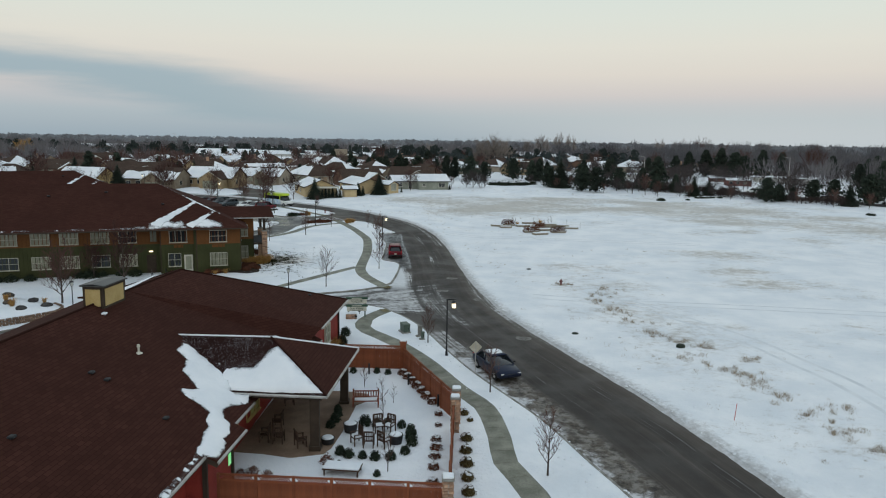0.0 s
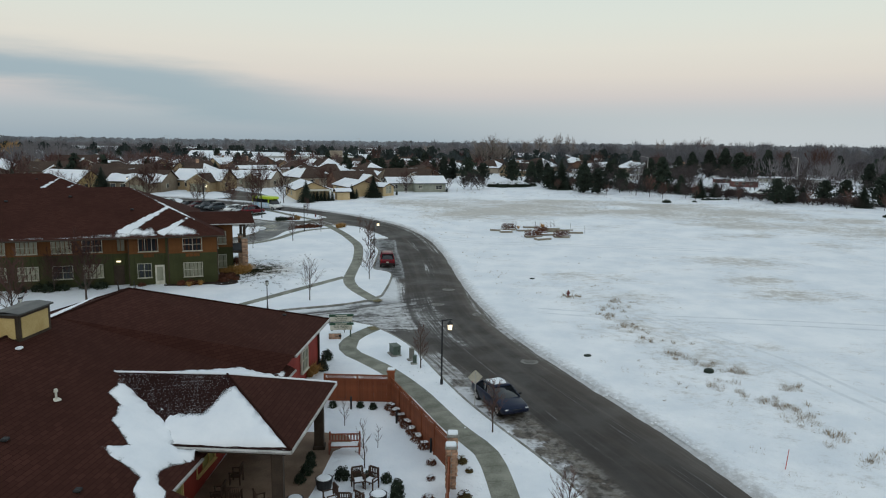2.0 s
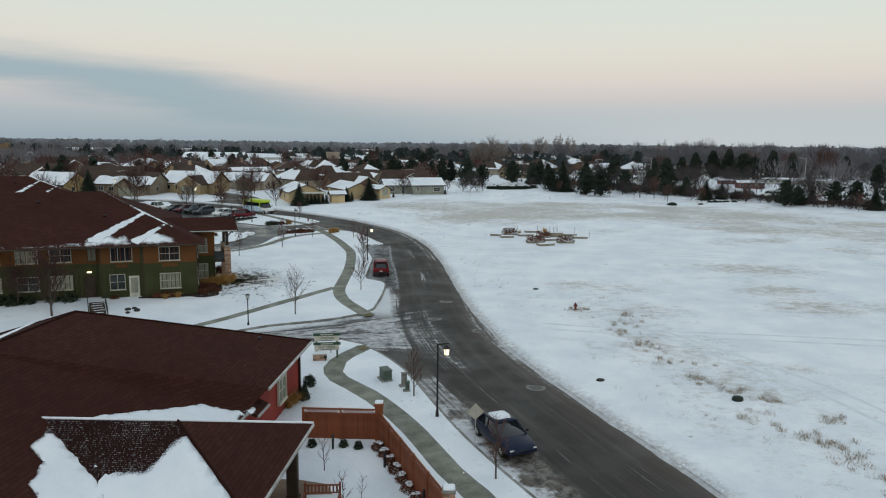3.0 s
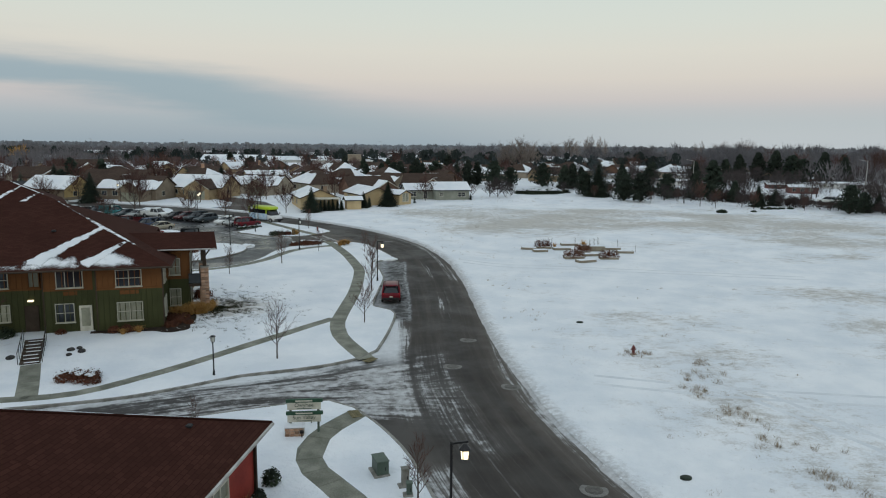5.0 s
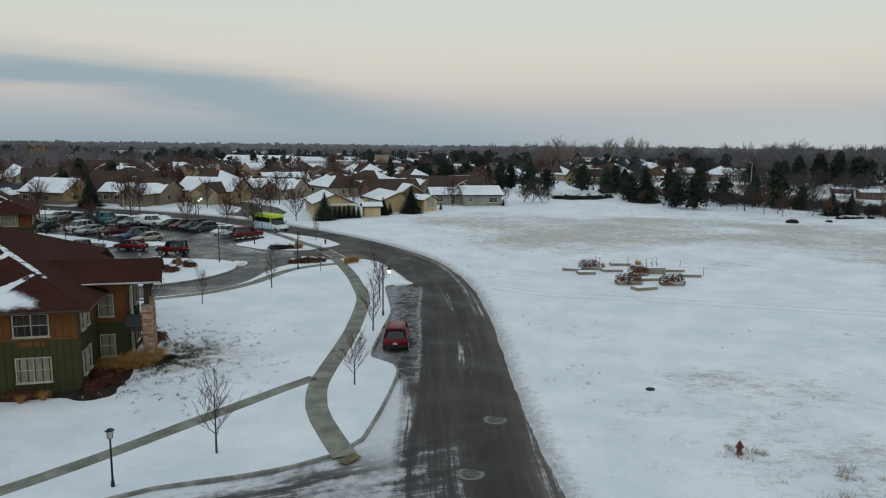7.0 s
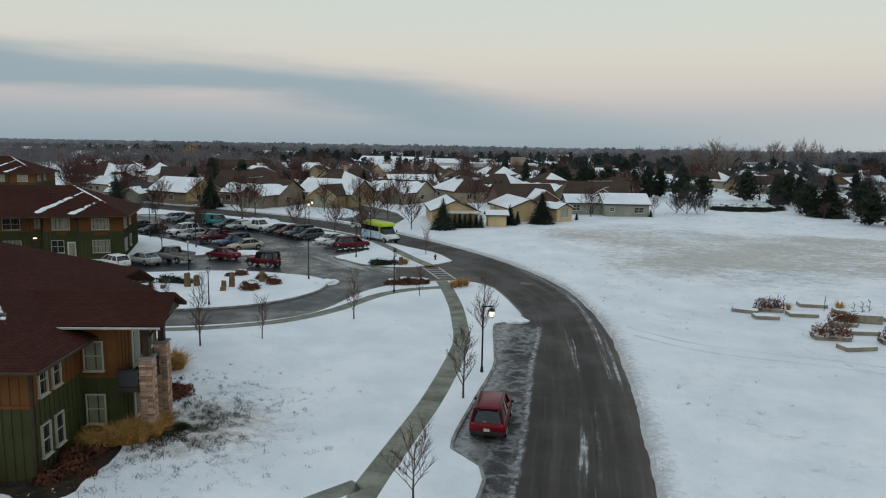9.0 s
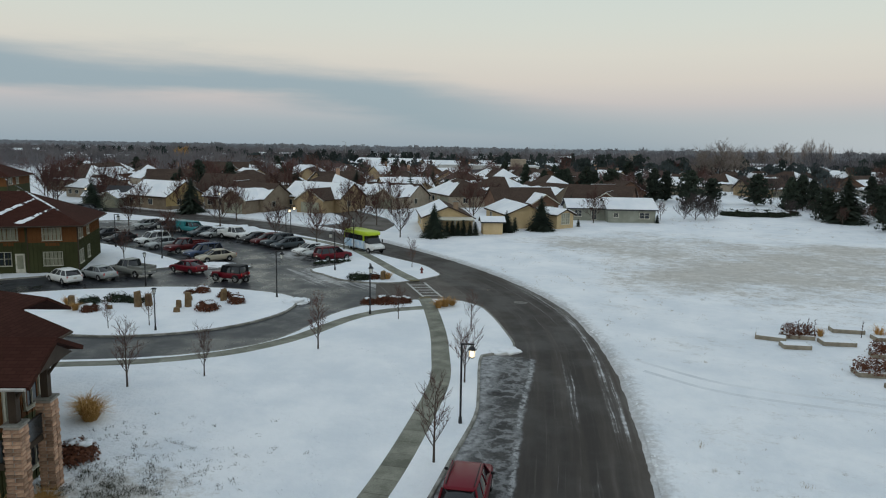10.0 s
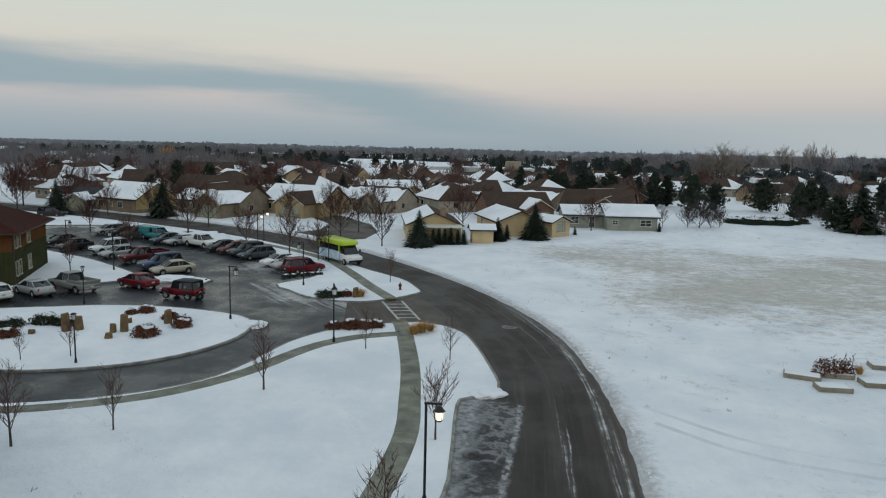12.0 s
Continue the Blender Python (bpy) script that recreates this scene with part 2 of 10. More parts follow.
        # up the drive its northern lane lies under snow and the southern one is black; at the mouth the wheels spread the slush
        sway = M("ADD", sfan.outputs["X"], M("MULTIPLY", M("SUBTRACT", streak, 0.5), 2.5))
        north_half = ramp_node(n, ln, sway, -1.2, 1.2)
        upper = ramp_node(n, ln, so.outputs["X"], -5, -13)
        lane_snow = M("MULTIPLY", ramp_node(n, ln, sway, 0.4, 2.6), upper)
        mouth = M("ADD", M("MULTIPLY", north_half, 0.20), 0.34)
        drive_snow = mix_node(n, ln, upper, mouth, M("SUBTRACT", M("MULTIPLY", ramp_node(n, ln, sway, -1.0, 2.2), 0.72), 0.06))
        sl = M("MAXIMUM", sl, M("MULTIPLY", fan.outputs["Fac"], drive_snow))
        base = mix_node(n, ln, M("MULTIPLY", fan.outputs["Fac"], 0.8), base, (0.028, 0.027, 0.028))
        sl = M("ADD", M("SUBTRACT", sl, 0.07), M("MULTIPLY", ramp_node(n, ln, north, 112, 122), 0.16))
    a = M("ADD", M("MULTIPLY", streak, 0.5), M("MULTIPLY", streak2, 0.65))
    if not wet:
        # broader, patchier bands where the drive's wheels turn
        wide = M("ADD", M("MULTIPLY", lanes((0.75, 0.085, 1), 7, 0.66), 0.85), M("MULTIPLY", streak2, 0.30))
        a = mix_node(n, ln, fan.outputs["Fac"], a, wide)
    a = M("ADD", a, M("MULTIPLY", clod.outputs["Fac"], 0.18))
    a = M("ADD", a, M("MULTIPLY", sl, 0.5))
    f = ramp_node(n, ln, a, 0.92, 1.02)
    if not wet:
        # a few long thin lines left by single wheels
        line = M("MULTIPLY", ramp_node(n, ln, hair, 0.655, 0.69), ramp_node(n, ln, patch.outputs["Fac"], 0.44, 0.56))
        f = M("MAXIMUM", f, M("MULTIPLY", line, 0.2))
    film = ramp_node(n, ln, a, 0.80, 1.02)
    base = mix_node(n, ln, M("MULTIPLY", film, 0.45) if wet else M("MULTIPLY", film, M("SUBTRACT", 0.36, M("MULTIPLY", fan.outputs["Fac"], 0.2))), base, (0.19, 0.183, 0.175))
    tint = mix_node(n, ln, ramp_node(n, ln, clod.outputs["Fac"], 0.35, 0.65), (0.31, 0.305, 0.30), (0.58, 0.59, 0.60))
    col = mix_node(n, ln, M("MULTIPLY", f, slush), base, tint)
    if not wet:
        packed = M("MAXIMUM", M("MULTIPLY", M("MULTIPLY", lane_snow, fan.outputs["Fac"]), ramp_node(n, ln, a, 0.86, 1.04)), M("MULTIPLY", rim, 0.85))
        col = mix_node(n, ln, M("MULTIPLY", packed, 0.9), col, (0.66, 0.68, 0.70))
    rough_f = ramp_node(n, ln, patch.outputs["Fac"], 0.35, 0.65)
    if not wet:
        # kerb bays never ploughed: a web of grey ice and wet gaps, whiter by the kerb, behind a broken icy lip
        wob = M("MULTIPLY", M("SUBTRACT", clod.outputs["Fac"], 0.5), 0.5)
        d = M("ADD", M("ADD", across, wob), M("MULTIPLY", ramp_node(n, ln, north, 116, 103), 0.85))
        north_bay = M("MULTIPLY", M("MULTIPLY", ramp_node(n, ln, d, -1.30, -1.55), ramp_node(n, ln, M("ADD", north, wob), 85.5, 87.5)), ramp_node(n, ln, M("ADD", north, M("MULTIPLY", wob, 3.0)), 115.4, 114.6))
        south_bay = M("MULTIPLY", ramp_node(n, ln, M("ADD", across, M("MULTIPLY", wob, 1.6)), -1.5, -2.3), ramp_node(n, ln, north, 58.0, 50.0))
        web, web2 = noise_node(n, ln, o, 0.62, 6, 0.58), noise_node(n, ln, o, 2.4, 8, 0.68)
        vein = ramp_node(n, ln, M("ADD", M("ABSOLUTE", M("SUBTRACT", web.outputs["Fac"], 0.5)), M("MULTIPLY", M("SUBTRACT", web2.outputs["Fac"], 0.5), 0.42)), 0.10, -0.04)
        by_kerb = ramp_node(n, ln, M("ADD", d, M("MULTIPLY", web.outputs["Fac"], 2.6)), -1.7, -2.9)
        ice = M("MAXIMUM", vein, M("MULTIPLY", by_kerb, ramp_node(n, ln, web2.outputs["Fac"], 0.25, 0.5)))
        lip = M("MULTIPLY", ramp_node(n, ln, M("ABSOLUTE", M("ADD", d, 1.62)), 0.24, 0.06), ramp_node(n, ln, web2.outputs["Fac"], 0.42, 0.54))
        ice = M("MAXIMUM", ice, lip)
        ice_tint = mix_node(n, ln, ramp_node(n, ln, web2.outputs["Fac"], 0.35, 0.65), (0.19, 0.195, 0.20), (0.40, 0.41, 0.415))
        bay = mix_node(n, ln, M("MULTIPLY", ice, 0.85), mix_node(n, ln, ramp_node(n, ln, web2.outputs["Fac"], 0.35, 0.7), (0.022, 0.022, 0.023), (0.06, 0.058, 0.056)), ice_tint)
        col = mix_node(n, ln, north_bay, col, bay)
        mud = mix_node(n, ln, ramp_node(n, ln, grit.outputs["Fac"], 0.35, 0.62), (0.024, 0.020, 0.017), (0.115, 0.098, 0.08))
        snow_left = ramp_node(n, ln, M("ADD", M("ADD", across, M("MULTIPLY", web.outputs["Fac"], 5.5)), M("MULTIPLY", web2.outputs["Fac"], 2.4)), 0.55, -0.45)
        mud = mix_node(n, ln, M("MULTIPLY", vein, 0.55), mud, (0.30, 0.285, 0.265))
        mud = mix_node(n, ln, M("MULTIPLY", snow_left, 0.9), mud, (0.60, 0.61, 0.63))
        col = mix_node(n, ln, south_bay, col, mud)
        f = M("MAXIMUM", f, M("MULTIPLY", M("MAXIMUM", north_bay, south_bay), M("MAXIMUM", ice, snow_left)))
    ln.new(col, p.inputs["Base Color"])
    ln.new(M("ADD", M("MULTIPLY", rough_f, 0.3), 0.22 if wet else 0.55), p.inputs["Roughness"])
    p.inputs["Specular IOR Level"].default_value = 0.3 if wet else 0.25
    h = M("ADD", M("MULTIPLY", grain.outputs["Fac"], 0.15), f)
    bump_node(n, ln, p, h, 0.4, 0.04)
    return m


def shingle_material(name, a, b, snow=0.0, tab=0.3, course=0.14):
    """Asphalt shingles: UV in metres, u along the course and v up the slope. snow: how much white lies between the tabs."""
    m, n, ln, p = nodes_of(name)
    uv = n.new("ShaderNodeUVMap")
    br = n.new("ShaderNodeTexBrick")
    br.inputs["Scale"].default_value = 1.0
    br.inputs["Brick Width"].default_value, br.inputs["Row Height"].default_value = tab, course
    br.inputs["Mortar Size"].default_value, br.inputs["Bias"].default_value = 0.012, 0.0
    br.inputs["Color1"].default_value, br.inputs["Color2"].default_value, br.inputs["Mortar"].default_value = (*a, 1), (*b, 1), (*[c * 0.35 for c in a], 1)
    ln.new(uv.outputs[0], br.inputs["Vector"])
    tc = n.new("ShaderNodeTexCoord")
    big = noise_node(n, ln, tc.outputs["Object"], 0.25, 5)
    gr = noise_node(n, ln, tc.outputs["Object"], 45, 3)
    col = mix_node(n, ln, math_node(n, ln, "MULTIPLY", ramp_node(n, ln, big.outputs["Fac"], 0.3, 0.7), 0.5), br.outputs["Color"], [c * 0.55 for c in a])
    col = mix_node(n, ln, math_node(n, ln, "MULTIPLY", gr.outputs["Fac"], 0.35), col, [min(1, c * 1.6) for c in b])
    if snow:
        # snow caught in short dashes on the lower edge of each course
        suv = n.new("ShaderNodeSeparateXYZ")
        ln.new(uv.outputs[0], suv.inputs[0])
        row = math_node(n, ln, "DIVIDE", suv.outputs["Y"], course)
        band = ramp_node(n, ln, math_node(n, ln, "FRACT", row, 0), 0.5, 0.3)
        cv = n.new("ShaderNodeCombineXYZ")
        ln.new(math_node(n, ln, "MULTIPLY", suv.outputs["X"], 14.0), cv.inputs[0])
        ln.new(math_node(n, ln, "MULTIPLY", math_node(n, ln, "FLOOR", row, 0), 3.7), cv.inputs[1])
        sp = noise_node(n, ln, cv.outputs[0], 1.0, 2, 0.5)
        patchy = noise_node(n, ln, tc.outputs["Object"], 0.7, 5, 0.6)
        s = math_node(n, ln, "ADD", sp.outputs["Fac"], math_node(n, ln, "MULTIPLY", math_node(n, ln, "SUBTRACT", patchy.outputs["Fac"], 0.5), 0.4))
        f = math_node(n, ln, "MULTIPLY", math_node(n, ln, "MULTIPLY", ramp_node(n, ln, s, 0.60 - 0.2 * snow, 0.78 - 0.2 * snow), band), 0.26)
        col = mix_node(n, ln, f, col, (0.82, 0.84, 0.88))
    ln.new(col, p.inputs["Base Color"])
    p.inputs["Roughness"].default_value = 0.92
    p.inputs["Specular IOR Level"].default_value = 0.06
    bump_node(n, ln, p, br.outputs["Fac"], -0.7, 0.02)
    return m


def glass_material(name, tint=(0.02, 0.025, 0.03), rough=0.06):
    m, n, ln, p = nodes_of(name)
    tc = n.new("ShaderNodeTexCoord")
    w = noise_node(n, ln, tc.outputs["Object"], 0.8, 2)
    p.inputs["Base Color"].default_value = (*tint, 1)
    p.inputs["Roughness"].default_value = rough
    p.inputs["Specular IOR Level"].default_value = 0.6
    bump_node(n, ln, p, w.outputs["Fac"], 0.04, 0.05)
    return m


def glow_material(name, colour, strength):
    m, n, ln, p = nodes_of(name)
    p.inputs["Base Color"].default_value = (0.8, 0.8, 0.75, 1)
    p.inputs["Emission Color"].default_value = (*colour, 1)
    p.inputs["Emission Strength"].default_value = strength
    return m


def paint_material(name, colour, vary=0.0, metal=0.25, dirt=0.1):
    m, n, ln, p = nodes_of(name)
    tc = n.new("ShaderNodeTexCoord")
    d = noise_node(n, ln, tc.outputs["Object"], 2.5, 6, 0.6)
    sep = n.new("ShaderNodeSeparateXYZ")
    ln.new(tc.outputs["Object"], sep.inputs[0])
    splash = ramp_node(n, ln, math_node(n, ln, "ADD", sep.outputs["Z"], math_node(n, ln, "MULTIPLY", d.outputs["Fac"], -0.8)), 0.35, -0.1)
    col = mix_node(n, ln, math_node(n, ln, "MULTIPLY", splash, dirt), colour, (0.22, 0.20, 0.185))
    ln.new(col, p.inputs["Base Color"])
    p.inputs["Metallic"].default_value, p.inputs["Roughness"].default_value = metal * 0.4, 0.3
    p.inputs["Specular IOR Level"].default_value = 0.22
    p.inputs["Coat Weight"].default_value, p.inputs["Coat Roughness"].default_value = 0.1, 0.06
    return m


def roof_snow_material():
    """Snow on shingles: whole inside, broken into frosty crumbs towards its thin edge."""
    m = snow_material("snow_on_roof", 0.0, 0.4)
    n, ln = m.node_tree.nodes, m.node_tree.links
    tc = n.new("ShaderNodeTexCoord")
    at = n.new("ShaderNodeAttribute")
    at.attribute_name = "cover"
    crumb, blot = noise_node(n, ln, tc.outputs["Object"], 16.0, 5, 0.7), noise_node(n, ln, tc.outputs["Object"], 1.6, 4, 0.6)
    a = math_node(n, ln, "ADD", at.outputs["Fac"], math_node(n, ln, "MULTIPLY", math_node(n, ln, "SUBTRACT", crumb.outputs["Fac"], 0.5), 0.9))
    a = math_node(n, ln, "ADD", a, math_node(n, ln, "MULTIPLY", math_node(n, ln, "SUBTRACT", blot.outputs["Fac"], 0.5), 0.5))
    ln.new(ramp_node(n, ln, a, 0.0, 0.4), n["Principled BSDF"].inputs["Alpha"])
    return m


MAT = {
    "roof_snow": roof_snow_material(),
    "snow": snow_material("snow_on_ground", 0.7, 0.75),
    "snow_clean": snow_material("snow_on_things", 0.0, 0.4),
    "packed_snow": surface("packed_grey_snow", (0.60, 0.63, 0.665), (0.74, 0.765, 0.79), 0.5, 9, 0.6, 0.3),
    "asphalt": road_material("worn_asphalt", 0.0, 0.85),
    "lot_asphalt": road_material("wet_lot_asphalt", 1.0, 0.6),
    "concrete": surface("damp_concrete", (0.13, 0.132, 0.104), (0.25, 0.25, 0.205), 0.7, 14, 0.75, 0.2),
    "kerb": surface("kerb_concrete", (0.15, 0.145, 0.125), (0.33, 0.325, 0.30), 1.5, 22, 0.8, 0.3),
    "shingle": shingle_material("dark_red_shingles", (0.035, 0.0132, 0.0098), (0.056, 0.0222, 0.0165), 0.0, 0.42, 0.2),
    "shingle_frost": shingle_material("frosted_shingles", (0.020, 0.0085, 0.0075), (0.032, 0.014, 0.012), 0.45, 0.26, 0.085),
    "green": surface("green_siding", (0.040, 0.044, 0.016), (0.055, 0.059, 0.022), 0.6, 18, 0.75, 0.15, vary=0.0),
    "orange": surface("ochre_siding", (0.120, 0.048, 0.014), (0.162, 0.067, 0.021), 0.6, 18, 0.75, 0.15),
    "red_wall": surface("red_siding", (0.19, 0.022, 0.016), (0.27, 0.038, 0.026), 0.8, 16, 0.7, 0.15),
    "tan": surface("tan_siding", (0.42, 0.30, 0.12), (0.52, 0.39, 0.18), 0.8, 14, 0.75, 0.12),
    "brown_trim": surface("brown_trim", (0.035, 0.024, 0.016), (0.06, 0.042, 0.03), 1.5, 20, 0.65, 0.15),
    "gutter": surface("pale_gutter_metal", (0.30, 0.29, 0.27), (0.52, 0.51, 0.49), 1.2, 25, 0.45, 0.1, 0.3),
    "cream_trim": surface("cream_window_frame", (0.34, 0.325, 0.26), (0.47, 0.455, 0.375), 2, 25, 0.5, 0.1),
    "white_trim": surface("white_window_frame", (0.47, 0.45, 0.37), (0.62, 0.595, 0.51), 2, 25, 0.5, 0.1),
    "glass": glass_material("dark_window_glass"),
    "blind": surface("drawn_window_blind", (0.19, 0.19, 0.14), (0.29, 0.29, 0.215), 1.2, 9, 0.35, 0.1, vary=0.3),
    "fence": surface("stained_fence_board", (0.17, 0.050, 0.022), (0.25, 0.080, 0.036), 1.2, 22, 0.7, 0.25, vary=0.12),
    "brick": surface("warm_brick", (0.30, 0.165, 0.105), (0.47, 0.32, 0.225), 5, 30, 0.85, 0.5, vary=0.45),
    "mortar": surface("brick_mortar", (0.30, 0.26, 0.22), (0.42, 0.38, 0.33), 2, 30, 0.9, 0.3),
    "black_metal": surface("black_lamp_metal", (0.012, 0.012, 0.014), (0.03, 0.03, 0.033), 3, 40, 0.45, 0.15, 0.4),
    "bark": surface("grey_brown_bark", (0.055, 0.041, 0.035), (0.11, 0.085, 0.072), 2.5, 18, 0.9, 0.5),
    "twig": surface("reddish_twigs", (0.075, 0.040, 0.033), (0.13, 0.07, 0.058), 2, 14, 0.9, 0.3, vary=0.2),
    "needle": surface("conifer_needles", (0.016, 0.025, 0.018), (0.042, 0.056, 0.040), 0.8, 9, 0.8, 0.3, vary=0.3),
    "dry_grass": surface("dry_ochre_grass", (0.36, 0.195, 0.06), (0.54, 0.33, 0.12), 2, 15, 0.85, 0.3, vary=0.15),
    "lamp_glow": glow_material("lit_lantern_glass", (1.0, 0.80, 0.50), 1.7),
    # yellow-green gleam of the window glass, put into the pane's colour
    "olive_pane": surface("olive_yellow_blind", (0.20, 0.19, 0.05), (0.30, 0.28, 0.09), 1.2, 9, 0.4, 0.1),
    "cap_metal": surface("grey_cap_metal", (0.045, 0.045, 0.044), (0.09, 0.09, 0.088), 1.5, 25, 0.5, 0.1, 0.3),
    "smoked": glass_material("smoked_railing_panel", (0.02, 0.024, 0.026), 0.25),
    "tyre": surface("tyre_rubber", (0.012, 0.012, 0.012), (0.03, 0.03, 0.03), 4, 30, 0.85, 0.3),
    "chrome": surface("wheel_alloy", (0.35, 0.35, 0.36), (0.5, 0.5, 0.5), 4, 30, 0.35, 0.1, 0.8),
    "plastic": surface("dark_plastic", (0.015, 0.015, 0.016), (0.03, 0.03, 0.032), 4, 30, 0.6, 0.1),
    "carglass": glass_material("car_glass", (0.012, 0.014, 0.016), 0.04),
    "headlight": surface("clear_headlight", (0.55, 0.55, 0.55), (0.7, 0.7, 0.7), 4, 30, 0.15, 0.05),
    "taillight": surface("red_taillight", (0.35, 0.01, 0.01), (0.5, 0.02, 0.02), 4, 30, 0.25, 0.05),
}


# ---- building helpers ----
def ground_z(x, y):
    """The height of the street plane: it rises gently to the north, then levels out."""
    ye = y - 60
    if ye > 150:
        ye = 150 + 60 * math.tanh((ye - 150) / 60)
    if ye < -90:
        ye = -90
    xe = 130 * math.tanh(x / 130)
    return 0.0032 * xe + 0.015 * ye


LAND = 0.13


def rise(x, y):
    """The lawn swells gently up to the apartment block."""
    dx, dy = x + 24.29, y - 81.67
    u, v = dx * 0.9455 + dy * 0.3256, -dx * 0.3256 + dy * 0.9455
    d = math.hypot(max(0, u - 3.5, -50 - u), max(0, v - 20, -0.5 - v))
    f = max(0.0, 1 - d / 8)
    return 0.26 * f * f * (3 - 2 * f)


def land_z(x, y):
    return ground_z(x, y) + LAND + rise(x, y)


def part(name, bm, material, parent=None, label="", smooth=False):
    me = bpy.data.meshes.new(name)
    if smooth:
        for f in bm.faces:
            f.smooth = True
    bm.normal_update()
    bm.to_mesh(me)
    bm.free()
    for mm in (material if isinstance(material, (list, tuple)) else [material]):
        me.materials.append(mm)
    ob = new(name, me)
    if parent is not None:
        ob.parent = parent
    return tagged(ob, label)


def thing(name, label, category, group="", m=None, kind=""):
    ob = tagged(new(name), label, category, group, kind)
    if m is not None:
        ob.matrix_basis = m
    return ob


def box(bm, cx, cy, cz, sx, sy, sz, rz=0.0, bevel=0.0, mi=0):
    """A box by its centre and sizes."""
    r = bmesh.ops.create_cube(bm, size=1.0)
    vs = r["verts"]
    bmesh.ops.scale(bm, vec=(sx, sy, sz), verts=vs)
    if bevel:
        es = list({e for v in vs for e in v.link_edges})
        vs = bmesh.ops.bevel(bm, geom=es, offset=bevel, segments=1, affect="EDGES")["verts"]
    bmesh.ops.transform(bm, matrix=pose(cx, cy, cz, 0, 0, rz), verts=vs)
    for f in {f for v in vs for f in v.link_faces}:
        f.material_index = mi
    return vs


def tube(bm, a, b, ra, rb, n=8, cap=True, mi=0):
    """A tapered round bar from a to b."""
    a, b = Vector(a), Vector(b)
    d = (b - a).normalized()
    u = d.orthogonal().normalized()
    w = d.cross(u)
    ring = []
    for c, r in ((a, ra), (b, rb)):
        ring.append([bm.verts.new(c + (u * math.cos(2 * math.pi * k / n) + w * math.sin(2 * math.pi * k / n)) * r) for k in range(n)])
    fs = [bm.faces.new((ring[0][k], ring[0][(k + 1) % n], ring[1][(k + 1) % n], ring[1][k])) for k in range(n)]
    if cap:
        fs.append(bm.faces.new(ring[0][::-1]))
        fs.append(bm.faces.new(ring[1]))
    for f in fs:
        f.material_index = mi
    return ring


def poly(bm, pts, mi=0):
    f = bm.faces.new([bm.verts.new(p) for p in pts])
    f.material_index = mi
    return f


def plate(bm, pts, thick, mi=0):
    """A flat plate of the given outline, thickened downwards along its normal."""
    top = [Vector(p) for p in pts]
    nrm = (top[1] - top[0]).cross(top[2] - top[0]).normalized()
    if nrm.z < 0:
        top.reverse()
        nrm.negate()
    tv = [bm.verts.new(p) for p in top]
    lv = [bm.verts.new(p - nrm * thick) for p in top]
    fs = [bm.faces.new(tv), bm.faces.new(lv[::-1])]
    k = len(top)
    for i in range(k):
        fs.append(bm.faces.new((tv[i], lv[i], lv[(i + 1) % k], tv[(i + 1) % k])))
    for f in fs:
        f.material_index = mi
    return fs


def slope_uv(bm):
    """UV in metres on every face: u level along it, v up its slope."""
    bm.normal_update()
    uv = bm.loops.layers.uv.verify()
    for f in bm.faces:
        nrm = f.normal
        u = Vector((0, 0, 1)).cross(nrm)
        u = u.normalized() if u.length > 1e-4 else Vector((1, 0, 0))
        v = nrm.cross(u)
        for lo in f.loops:
            lo[uv].uv = (lo.vert.co.dot(u), lo.vert.co.dot(v))


def lerp(a, b, t):
    return a + (b - a) * t


def smooth_line(pts, step=1.5):
    """A smooth line through points (Catmull-Rom), at about the given spacing."""
    P = [Vector(p) for p in pts]
    P = [P[0] * 2 - P[1]] + P + [P[-1] * 2 - P[-2]]
    res = []
    for i in range(1, len(P) - 2):
        a, b, c, d = P[i - 1:i + 3]
        k = max(1, int((c - b).length / step))
        for j in range(k):
            t = j / k
            res.append(0.5 * (2 * b + (c - a) * t + (2 * a - 5 * b + 4 * c - d) * t * t + (3 * b - a - 3 * c + d) * t ** 3))
    res.append(P[-2])
    return res


def inside(pts, x, y):
    c = False
    j = len(pts) - 1
    for i in range(len(pts)):
        xi, yi, xj, yj = pts[i][0], pts[i][1], pts[j][0], pts[j][1]
        if (yi > y) != (yj > y) and x < (xj - xi) * (y - yi) / (yj - yi) + xi:
            c = not c
        j = i
    return c


def to_line(line, x, y):
    """Signed distance from a line of points, and how far along it."""
    best, s = (1e9, 0, 0), 0.0
    for a, b in zip(line, line[1:]):
        dx, dy = b[0] - a[0], b[1] - a[1]
        L = math.hypot(dx, dy) or 1e-6
        t = max(0, min(1, ((x - a[0]) * dx + (y - a[1]) * dy) / (L * L)))
        px, py = a[0] + dx * t, a[1] + dy * t
        d = math.hypot(x - px, y - py)
        if d < best[0]:
            side = 1 if (dx * (y - a[1]) - dy * (x - a[0])) < 0 else -1
            best = (d, side, s + t * L)
        s += L
    return best[0] * best[1], best[2]


# ---- ground, street, paths ----
from mathutils.geometry import delaunay_2d_cdt

